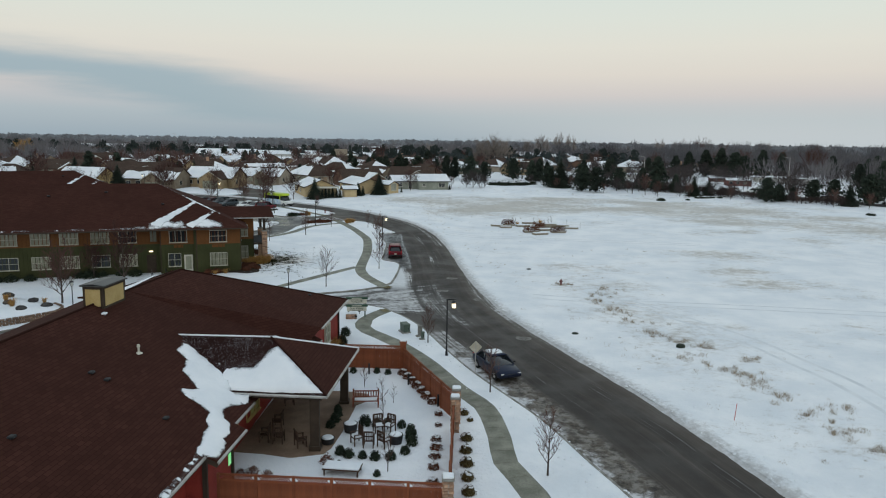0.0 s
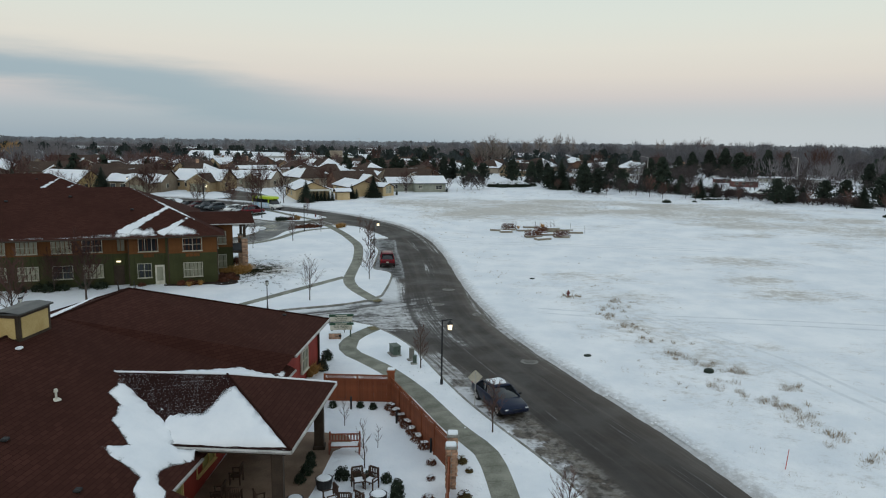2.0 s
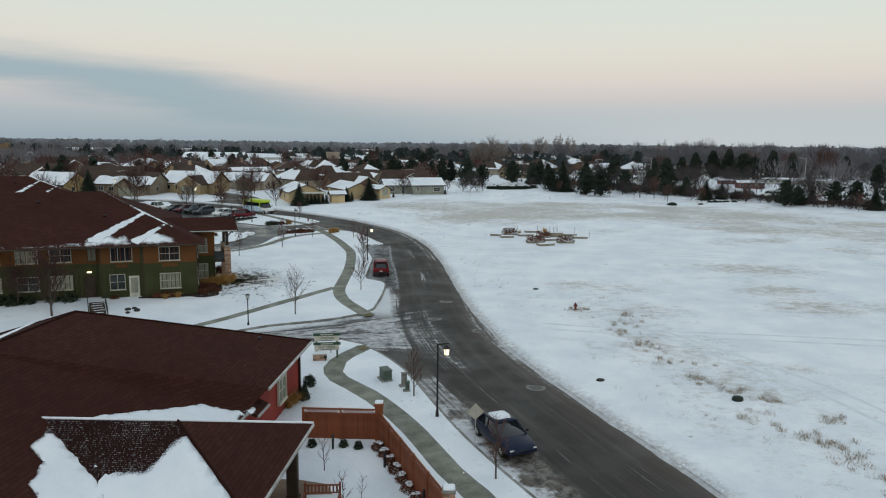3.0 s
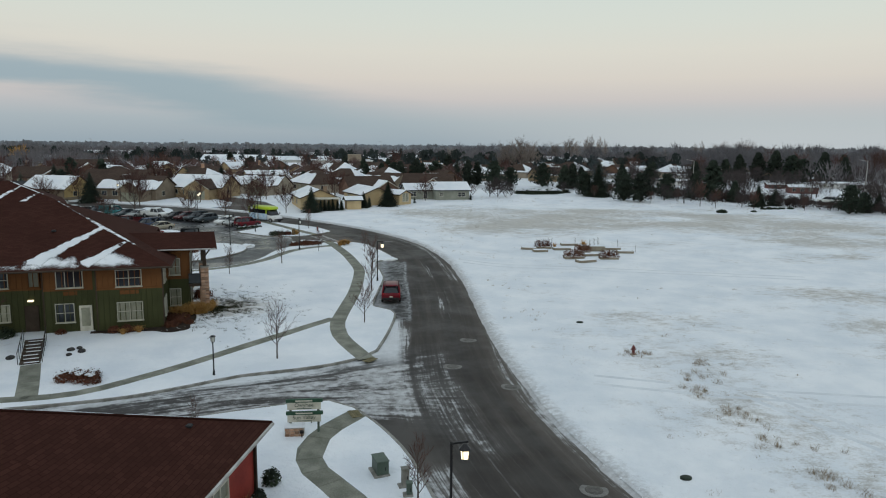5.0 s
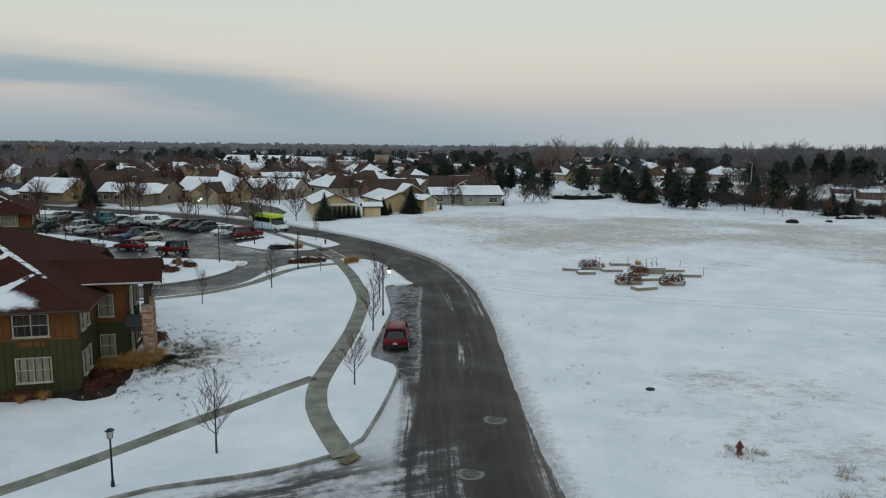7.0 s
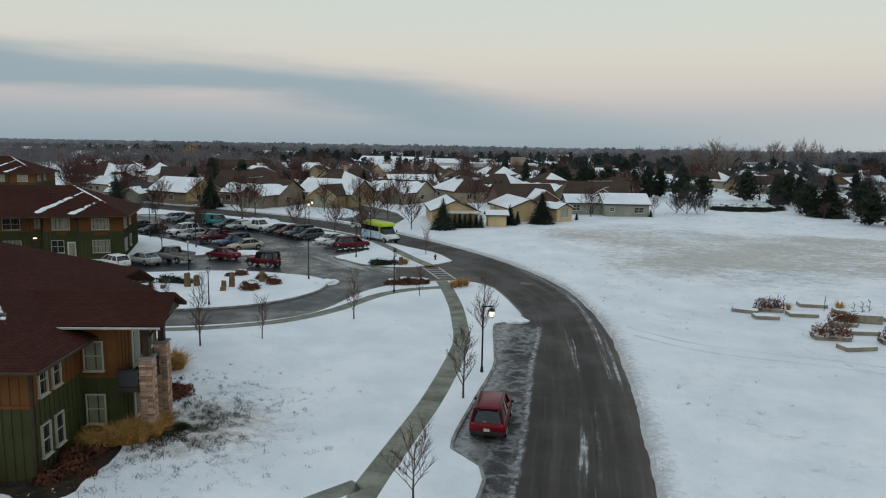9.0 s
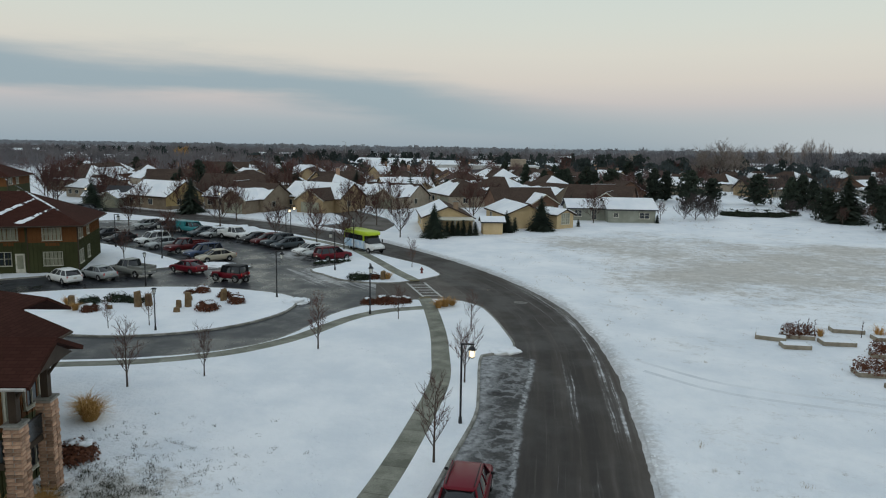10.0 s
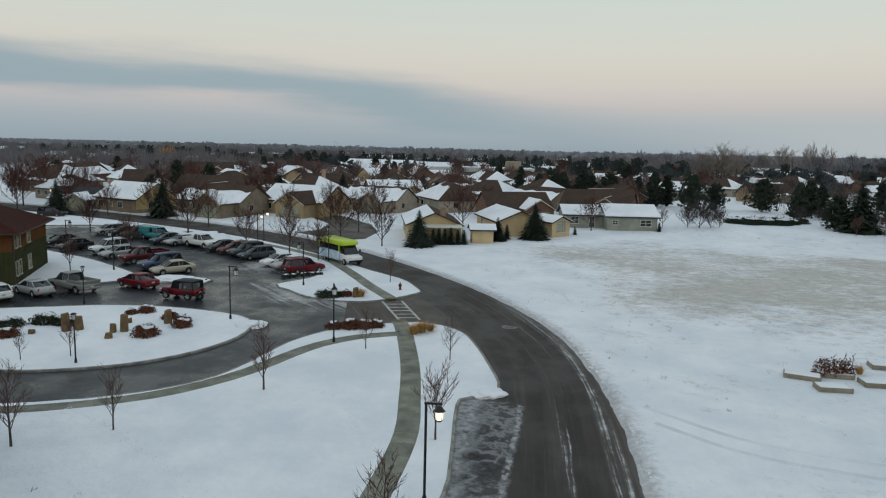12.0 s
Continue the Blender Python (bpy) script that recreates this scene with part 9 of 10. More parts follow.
# low table with snow, a snow-covered slab, bollard lights
tb = thing("garden_table", "low garden table under a layer of snow", "table", "", pose(-4.9, 33.2, land_z(-4.9, 33.2), 0, 0, -6))
bm = bmesh.new()
box(bm, 0, 0, .32, 1.9, .9, .06, bevel=.01)
part("tabletop", bm, MAT["dark_wood"], tb)
for sx in (-1, 1):
    for sy in (-1, 1):
        bm = bmesh.new()
        box(bm, sx * .85, sy * .38, .15, .07, .07, .32)
        part("leg", bm, MAT["dark_wood"], tb)
bm = bmesh.new()
box(bm, 0, 0, .39, 1.85, .86, .08, bevel=.035)
part("snow_layer", bm, MAT["snow_clean"], tb, "snow on the tabletop")
for x, y in ((-2.2, 45.6), (-.15, 41.9), (-5.1, 47.6)):
    bm = bmesh.new()
    tube(bm, (0, 0, -.05), (0, 0, .75), .06, .06, 10)
    tube(bm, (0, 0, .75), (0, 0, .82), .075, .06, 10)
    o = tagged(part("bollard_light", bm, MAT["black_metal"]), "short black bollard light in the courtyard snow", "bollard light", "bollard lights")
    o.matrix_basis = at(x, y)

cs = shrub("garden_shrub", "small rounded evergreen shrub in the courtyard snow", 91, .34, .55, "box_leaf", False, 420, .045, "courtyard shrubs")
plant_all(cs, [(-4.43, 39.0, 1.15), (-3.71, 38.9, .95), (-3.12, 39.0, .85), (-2.24, 38.75, .85), (-1.68, 38.05, .95), (-1.64, 37.2, 1.1), (-1.55, 36.5, 1.0), (-1.86, 35.45, .85), (-2.57, 34.75, .9), (-3.41, 34.7, .9), (-4.08, 34.85, .75), (-4.83, 34.95, .9), (-5.32, 35.25, .9), (-5.22, 34.05, .5), (-3.14, 32.95, .6),
               (-6.26, 47.9, .8), (-4.58, 47.9, .75), (-3.76, 47.7, .75), (-6.4, 38.6, .9), (-6.25, 39.4, 1.0), (-6.2, 40.2, .95), (-6.3, 41.0, .8), (-8.1, 56.9, 1.35), (-8.0, 54.5, 1.3), (-8.2, 55.3, 1.0)])
copy_thing(gr, at(-8.45, 53.9, .8, 40))
copy_thing(gr, at(-8.65, 53.2, .7, 110))
rs = shrub("rust_shrub", "rust-brown dead perennial clump in the courtyard snow", 98, .4, .45, "rust_leaf", False, 260, .035, "courtyard shrubs")
plant_all(rs, [(-5.92, 34.3, 1.0), (-9.4, 33.0, .9), (-8.6, 32.7, .8), (-10.0, 32.9, .7)])
hs_ = shrub("snowy_shrub", "low leafless shrub heavily dusted with snow", 92, .42, .45, "rust_leaf", True, 300, .04, "courtyard shrubs")
plant_all(hs_, [(-2.3, 46.9, 1.0), (-1.9, 46.0, 1.0), (-1.6, 45.1, 1.05), (-1.2, 44.2, 1.0), (-.9, 43.3, 1.0), (-.5, 42.4, .9), (-.1, 40.6, .7), (-.1, 39.0, .6), (-.2, 37.0, .8), (-.2, 36.0, .9), (-.25, 35.0, .85), (-.3, 33.8, .8), (-.3, 32.2, .8), (-.4, 31.0, .8), (-2.7, 47.6, 1.0), (-25.4, 69.6, 1.5), (-24.4, 69.6, 1.5), (-23.4, 69.4, 1.5), (-24.9, 70.3, 1.4), (-23.9, 70.4, 1.4)])
hd = shrub("hedge_shrub", "clipped bronze-green round shrub beside the fence", 93, .42, .5, "olive_leaf", True, 520, .045, "hedge shrubs")
plant_all(hd, [(1.45, 40.8, .75), (1.8, 39.8, .5), (1.5, 37.2, .85), (1.42, 35.7, .85), (1.42, 34.2, .9), (1.42, 32.7, .85), (1.42, 31.3, .85), (1.42, 29.9, .85)])
tw = bare_tree("garden_sapling", "thin bare sapling staked in the courtyard", 94, 2.6, .03, .2, .22, 9, 4, 3, .007)
plant_all(tw, [(-3.45, 40.1, 1.2), (-2.63, 33.4, 1.0), (-5.15, 45.2, .9), (-3.0, 42.4, .6)])

# raised garden beds in the field
def raised_bed(x, y, w, d, rz, h, brush):
    t = thing("raised_bed", "weathered timber raised garden bed full of snow" if not brush else "timber raised bed with rust-brown dead plants", "raised bed", "raised garden beds", pose(x, y, land_z(x, y), 0, 0, rz))
    for sx, sy, lx, ly in ((0, -1, w, .06), (0, 1, w, .06), (-1, 0, .06, d - .12), (1, 0, .06, d - .12)):
        bm = bmesh.new()
        box(bm, sx * (w / 2 - .03), sy * (d / 2 - .03), h / 2, lx, ly, h, bevel=.008)
        part("side_board", bm, MAT["bed_wood"], t)
    bm = bmesh.new()
    box(bm, 0, 0, h - .02, w - .1, d - .1, .12, bevel=.05)
    part("snow_fill", bm, MAT["snow_clean"], t, "snow filling the bed")
    if brush:
        rnd = random.Random(int(x * 9 + y))
        bm = bmesh.new()
        for k in range(4):
            leaf_ball(bm, Vector(((k - 1.5) * w * .24, rnd.uniform(-.2, .2), h * .4)), .6, 1.1, 300, .075, rnd)
        part("dead_plant_clump", bm, MAT["rust_leaf"], t, "rust-brown dead plants")


MAT["bed_wood"] = surface("weathered_bed_timber", (0.19, 0.165, 0.125), (0.31, 0.275, 0.215), 2, 20, .8, .25)
for i, (x, y, w, d, rz, br) in enumerate(((9.7, 125.3, 2.2, 1.1, -10, 0), (11.1, 123.4, 2.0, 1.1, 10, 0), (14.3, 125.3, 2.4, 1.2, 10, 0), (11.8, 126.3, 2.2, 1.1, 5, 1), (15.0, 118.2, 2.6, 1.2, 8, 1), (16.2, 115.8, 2.5, 1.2, 25, 0), (17.6, 120.6, 2.5, 1.2, 12, 0),
                                               (19.6, 118.3, 2.4, 1.2, 5, 1), (16.9, 122.8, 2.0, 1.1, 0, 1), (18.9, 124.8, 2.6, 1.4, 5, 0), (15.9, 129.4, 2.4, 1.1, 5, 0), (18.5, 127.8, 2.4, 1.1, 12, 0), (21.5, 126.0, 2.4, 1.1, 5, 0), (22.8, 123.2, 2.2, 1.1, 0, 0))):
    raised_bed(x, y, w, d, rz, .7 if i == 9 else .3, bool(br))
st = bare_tree("dead_stalks", "tall dead sunflower stalks in the garden beds", 95, 1.9, .035, .5, .12, 5, 2, 2, .02, "dead plants")
plant_all(st, [(11.9, 127.0, 1.0), (12.6, 127.2, 1.05), (13.2, 127.6, 1.0), (18.8, 124.9, 1.3), (19.4, 125.2, 1.4), (18.2, 125.0, 1.2), (16.6, 127.9, 1.0), (22.6, 127.2, .9), (24.4, 123.8, .8)])
yg = grass_clump("ornamental_grass", "yellowed dead grass in a garden bed", 96, .5, 1.1, 160)
plant_all(yg, [(17.9, 128.2, 1.0), (13.6, 127.4, .7)])

# heaps of ploughed snow by the lot
def snow_mound(x, y, r, h, seed):
    bm = bmesh.new()
    res = bmesh.ops.create_icosphere(bm, subdivisions=4, radius=1)
    for v in bm.verts:
        k = 1 + .35 * noise.noise(v.co * 1.7 + Vector((seed, 0, 0))) + .12 * noise.noise(v.co * 5 + Vector((0, seed, 0)))
        v.co = Vector((v.co.x * r * k, v.co.y * r * .7 * k, v.co.z * h * k))
    o = tagged(part("snow_mound", bm, MAT["snow_clean"], None, "", True), "mound of ploughed snow at the edge of the lot", "snow mound", "snow mounds")
    o.matrix_basis = pose(x, y, ground_z(x, y) + .05, 0, 0, 30)


for i, (x, y, r, h) in enumerate(((-62.5, 163.0, 3.2, 1.3), (-58.8, 161.2, 2.8, 1.2), (-55.2, 159.6, 2.2, .8), (-51.2, 157.6, 2.2, .6), (-46.0, 154.8, 1.8, .5), (-48.6, 137.9, 2.2, .4), (-30.8, 124.6, 1.2, .4), (-9.3, 115.9, 1.1, .35))):
    snow_mound(x, y, r, h, i * 3.7)

# steps and retaining blocks by the path to the green building
stp = thing("garden_steps", "dark wet garden steps with handrails in the snow", "steps", "", pose(-30.9, 75.1, ground_z(-30.9, 75.1), 0, 0, 28))
for k in range(7):
    bm = bmesh.new()
    box(bm, 0, -2.4 + k * .7, .16 + k * .07, 1.3, .72, .14, bevel=.01)
    tread = part("step", bm, MAT["brown_trim"], stp)
    bm = bmesh.new()
    box(bm, .1 - .07 * (k % 3), -2.7 + k * .7, .245 + k * .07, .95, .16, .03, bevel=.01)
    part("snow_line", bm, MAT["snow_clean"], tread, "snow left on the tread")
for s in (-1, 1):
    bm = bmesh.new()
    tube(bm, (s * .75, -2.6, .95), (s * .75, 2.2, 1.45), .03, .03, 6)
    for k in range(5):
        tube(bm, (s * .75, -2.6 + 1.2 * k, .05), (s * .75, -2.6 + 1.2 * k, .95 + .125 * k), .025, .025, 6)
    part("handrail", bm, MAT["black_metal"], stp)
MAT["dark_rock"] = surface("dark_basalt_rock", (0.022, 0.022, 0.024), (0.075, 0.07, 0.065), 3, 14, .85, .6)
for i, (x, y) in enumerate(((-38.2, 61.6), (-38.8, 64.7), (-42.3, 66.4), (-40.6, 63.6), (-36.6, 62.9))):
    bm = bmesh.new()
    bmesh.ops.create_icosphere(bm, subdivisions=2, radius=.42)
    for v in bm.verts:
        v.co *= 1 + .45 * noise.noise(v.co * 2 + Vector((i, 0, 0)))
        v.co.z *= .6
    o = tagged(part("boulder", bm, MAT["dark_rock"]), "dark rough boulder half buried in snow", "boulder", "boulders")
    o.matrix_basis = at(x, y, 1.15, i * 50, .70)
for x, y, s in ((-39.6, 62.6, .8), (-41.4, 64.6, .7), (-43.2, 62.2, .9), (-37.4, 64.0, .55)):
    copy_thing(yg, at(x, y, s, x * 40, .62))
for x, y, k in ((-28.3, 75.6, .55), (-27.9, 76.0, .4), (-27.4, 75.4, .6), (-27.9, 74.6, .4), (-31.6, 73.6, .6), (-32.2, 73.0, .4)):
    copy_thing(o, at(x, y, k, x * 90, .1))


def retaining_wall():
    """A curved wall of split concrete blocks holding a raised snowy bed."""
    line = line2([(-43.5, 52), (-40.6, 55.4), (-38.0, 58.0), (-36.0, 60.0), (-34.9, 61.4), (-35.2, 63.0), (-36.6, 64.2)], .42)
    t = thing("retaining_wall", "curved brown split-block retaining wall in the snow", "wall")
    bm = bmesh.new()
    box(bm, 0, 0, 0, .4, .26, .15, bevel=.02)
    first = part("block", bm, MAT["block"], t)
    used = False
    for k in range(4):
        for i, (a, b) in enumerate(zip(line, line[1:])):
            s_ = .5 if k % 2 else 0
            x, y = lerp(a[0], b[0], s_), lerp(a[1], b[1], s_)
            ob = new("block", first.data) if used else first
            ob.parent = t
            used = True
            ob.matrix_basis = pose(x, y, land_z(x, y) + .05 + k * .16, 0, 0, math.degrees(math.atan2(b[1] - a[1], b[0] - a[0])) + random.Random(i * 7 + k).uniform(-3, 3))
    pts = line + [(-42, 66.5), (-48, 64), (-49, 54)]
    bm = bmesh.new()
    cx, cy = sum(p[0] for p in pts) / len(pts), sum(p[1] for p in pts) / len(pts)
    rings = []
    for f, z in ((1.0, -.05), (.985, .62), (.8, .68), (.4, .66), (.02, .7)):
        rings.append([bm.verts.new((lerp(cx, x, f), lerp(cy, y, f), land_z(cx, cy) + z + (.05 * noise.noise((x * f, y * f, 2)) if z > 0 else 0))) for x, y in pts])
    for r, q in zip(rings, rings[1:]):
        for i in range(len(pts)):
            j = (i + 1) % len(pts)
            bm.faces.new((r[i], r[j], q[j], q[i]))
    bm.faces.new(rings[-1])
    bmesh.ops.recalc_face_normals(bm, faces=bm.faces)
    tagged(part("raised_ground", bm, MAT["snow_clean"], None, "", True), "raised snowy bed behind the block wall", "ground", "", "structure")


MAT["block"] = surface("brown_split_block", (0.13, 0.085, 0.06), (0.24, 0.165, 0.12), 3, 20, .9, .4, vary=.25)
retaining_wall()


# ---- houses beyond ----
WALLS = {n: surface(n + "_house_siding", a, b, .8, 10, .8, .1) for n, a, b in (
    ("tan", (0.31, 0.225, 0.125), (0.40, 0.30, 0.18)), ("beige", (0.27, 0.225, 0.17), (0.36, 0.305, 0.24)), ("taupe", (0.18, 0.14, 0.10), (0.25, 0.20, 0.145)), ("sage", (0.22, 0.23, 0.19), (0.31, 0.32, 0.27)),
    ("gold", (0.40, 0.28, 0.12), (0.50, 0.37, 0.18)), ("yellow", (0.50, 0.375, 0.21), (0.60, 0.465, 0.275)), ("brown", (0.11, 0.062, 0.042), (0.17, 0.10, 0.07)), ("red", (0.13, 0.055, 0.05), (0.19, 0.085, 0.075)), ("white", (0.52, 0.52, 0.5), (0.64, 0.64, 0.62)))}
ROOFS = {"brown": shingle_material("brown_house_shingles", (0.058, 0.040, 0.032), (0.088, 0.063, 0.051)), "grey": shingle_material("grey_house_shingles", (0.055, 0.055, 0.06), (0.08, 0.08, 0.085))}


def house_window(t, x, y, w, face, pane):
    """A small window: a pale frame and the pane in it."""
    bm = bmesh.new()
    box(bm, 0, -.02, .6, w, .1, 1.25)
    fr = part("window", bm, MAT["white_trim"], t)
    fr.matrix_basis = pose(x, y, .9, 0, 0, face)
    bm = bmesh.new()
    for s in (-1, 1):
        box(bm, s * w * .235, -.075, .6, w * .42, .02, 1.1)
    part("pane", bm, MAT[pane], fr)


def house(name, label, L, D, wall, roof, snow=(1, 1), eave=2.6, pitch=.6, garage=True, hip=False, chimney=False, wing=0, seed=1, wing_snow=(1, 1), gable=""):
    """A one-storey house: ridge along x, front towards -y. snow: how much of the front and back slope is white, wing: a gabled front wing's width."""
    t = thing(name, label, "house", "houses")
    rnd = random.Random(seed)
    hx, hy, o = L / 2, D / 2, .45
    zr = eave + pitch * (hy + o)
    bm = bmesh.new()
    lo = [(-hx, -hy), (hx, -hy), (hx, hy), (-hx, hy)]
    vb = [bm.verts.new((x, y, -.4)) for x, y in lo]
    vt = [bm.verts.new((x, y, eave + .1)) for x, y in lo]
    if hip:
        for i in range(4):
            bm.faces.new((vb[i], vb[(i + 1) % 4], vt[(i + 1) % 4], vt[i]))
    else:
        ga, gb = bm.verts.new((-hx, 0, zr - .15)), bm.verts.new((hx, 0, zr - .15))
        bm.faces.new((vb[0], vb[1], vt[1], vt[0]))
        bm.faces.new((vb[2], vb[3], vt[3], vt[2]))
        bm.faces.new((vb[1], vb[2], vt[2], gb, vt[1]))
        bm.faces.new((vb[3], vb[0], vt[0], ga, vt[3]))
    bmesh.ops.recalc_face_normals(bm, faces=bm.faces)
    part("wall", bm, WALLS[wall], t)
    # lighter golden gable ends: the light falling on them is put into colour
    if gable:
        for sg in (-1, 1):
            bm = bmesh.new()
            plate(bm, [(sg * (hx + .03), -hy, .7), (sg * (hx + .03), hy, .7), (sg * (hx + .03), hy, eave + .05), (sg * (hx + .03), 0, zr - .2), (sg * (hx + .03), -hy, eave + .05)], .025)
            part("gable_wall", bm, WALLS[gable], t, "gable siding with the light on it painted golden tan")
    X, Y = hx + o, hy + o
    rx = X - Y if hip else X
    planes = [[(-X, -Y, eave), (X, -Y, eave), (rx, 0, zr), (-rx, 0, zr)], [(X, Y, eave), (-X, Y, eave), (-rx, 0, zr), (rx, 0, zr)]]
    if hip:
        planes += [[(X, -Y, eave), (X, Y, eave), (rx, 0, zr)], [(-X, Y, eave), (-X, -Y, eave), (-rx, 0, zr)]]
    bm = bmesh.new()
    for p in planes:
        plate(bm, p, .16)
    slope_uv(bm)
    part("roof", bm, ROOFS[roof], t)
    for k, cover in enumerate(snow):
        if cover <= 0:
            continue
        p = [Vector(v) for v in planes[k]]
        # a hip's end plane closes in a point; the upper edge of the snow is ragged
        tl, tr = (p[3], p[2]) if len(p) == 4 else (p[2], p[2])
        q = [p[0].lerp(tl, .02), p[1].lerp(tr, .02), p[1].lerp(tr, min(cover, .97)), p[0].lerp(tl, min(cover, .97))]
        n = 16
        up = (tl + tr - p[0] - p[1]).normalized()
        wob = 0 if cover > .93 else 1
        top = [q[2].lerp(q[3], i / n) + up * ((noise.noise((i * .45 + seed * 5, k, 0)) * .9 + noise.noise((i * 1.7 + seed * 3, k, 4)) * .4) * wob * (.2 if i in (0, n) else 1)) for i in range(n + 1)]
        pts = [v + Vector((0, 0, .09)) for v in (q[0], q[1], *top)]
        bm = bmesh.new()
        plate(bm, pts, .07)
        part("roof_snow", bm, MAT["snow_clean"], t, "white snow on the roof")
    if wing:
        wx, wd, ww = hx - wing * .6 - .5, 4.2, wing / 2
        zw = eave + pitch * (ww + o)
        bm = bmesh.new()
        pr = [(-ww, -.4), (ww, -.4), (ww, eave + .1), (0, zw - .15), (-ww, eave + .1)]
        a = [bm.verts.new((wx + x, -hy - wd, z)) for x, z in pr]
        b = [bm.verts.new((wx + x, -hy + .3, z)) for x, z in pr]
        bm.faces.new(a)
        for i in range(5):
            bm.faces.new((a[i], a[(i + 1) % 5], b[(i + 1) % 5], b[i]))
        bmesh.ops.recalc_face_normals(bm, faces=bm.faces)
        part("wing_wall", bm, WALLS[wall], t)
        yf, yb = -hy - wd - .4, (zw - eave) / pitch - Y
        ends = [(wx - ww - o, eave), (wx, zw), (wx + ww + o, eave)]
        bm, bs = bmesh.new(), bmesh.new()
        for i in range(2):
            (xa, za), (xb, zb) = ends[i], ends[i + 1]
            ya, yb2 = (-Y, yb) if i == 0 else (yb, -Y)
            pl = [Vector((xa, yf, za)), Vector((xb, yf, zb)), Vector((xb, yb2 if i == 0 else -Y, zb)), Vector((xa, ya, za))]
            plate(bm, pl, .16)
            if wing_snow[i]:
                plate(bs, [v + Vector((0, 0, .09)) for v in pl], .07)
        slope_uv(bm)
        part("wing_roof", bm, ROOFS[roof], t)
        if any(wing_snow):
            part("wing_snow", bs, MAT["snow_clean"], t, "white snow on the wing roof")
        else:
            bs.free()
        for i in range(2):
            (xa, za), (xb, zb) = ends[i], ends[i + 1]
            bm = bmesh.new()
            plate(bm, [(xa, yf - .03, za - .04), (xb, yf - .03, zb - .04), (xb, yf - .03, zb - .24), (xa, yf - .03, za - .24)], .05)
            part("barge_board", bm, MAT["white_trim"], t)
        gx, gy = wx, -hy - wd
    else:
        gx, gy = hx - 3.2, -hy
    if garage:
        bm = bmesh.new()
        box(bm, gx, gy - .03, 1.05, min(4.6, wing * .75 if wing else 4.6), .08, 2.1)
        for k in range(3):
            box(bm, gx, gy - .075, .5 + k * .53, min(4.5, wing * .74 if wing else 4.5), .02, .03)
        part("garage_door", bm, MAT["blind"], t, "pale panelled garage door")
    for x in [x for x in (-hx + 1.8, -hx + 4.8, -hx + 8, hx - 2.2) if abs(x - gx) > 3.4 or not garage][:3]:
        house_window(t, x, -hy, 1.5, 0, rnd.choice(("glass", "blind")))
    house_window(t, hx, -1.6, 1.2, 90, "glass")
    if chimney:
        bm = bmesh.new()
        box(bm, -hx * .2, -hy * .5, zr - .2, .9, .8, 2.4, bevel=.02)
        ch = part("chimney", bm, MAT["brick"], t, "brown stone chimney")
        bm = bmesh.new()
        box(bm, -hx * .2, -hy * .5, zr + 1.05, 1.05, .95, .14)
        part("chimney_cap", bm, MAT["kerb"], ch)
    return t


TYPES = [
    house("house", "low tan house with a snow-covered gable roof", 15, 10, "tan", "brown", (1, .3), wing=6.8, seed=1, wing_snow=(1, 0)),
    house("house", "low taupe house with a half snow-covered brown roof", 16, 10, "taupe", "brown", (.62, .1), wing=6.4, seed=2),
    house("house", "low beige house with a hipped roof half under snow", 15, 11, "beige", "brown", (.75, .2, .0, 1), hip=True, seed=3),
    house("house", "plain low tan house with a snow-covered roof", 13, 10, "taupe", "brown", (1, .6), seed=4, garage=False, gable="gold"),
    house("house", "low brown house with bare dark shingles", 16, 11, "brown", "brown", (0, .6), wing=7, seed=5, wing_snow=(1, 0)),
    house("house", "low beige house with a snow-covered roof and garage wing", 15, 9, "beige", "brown", (.85, 1), wing=6.2, seed=6),
    house("house", "low brown house with a dark hipped roof and white edges", 16, 12, "taupe", "brown", (.16, .9, 1, .1), hip=True, seed=7),
    house("house", "low grey house with a patchy snow roof", 14, 10, "sage", "grey", (.4, .9), seed=15, wing=6, wing_snow=(0, 1)),
    house("house", "low tan house with one white and one bare roof slope", 14, 11, "tan", "brown", (.1, 1), seed=16, chimney=True),
]


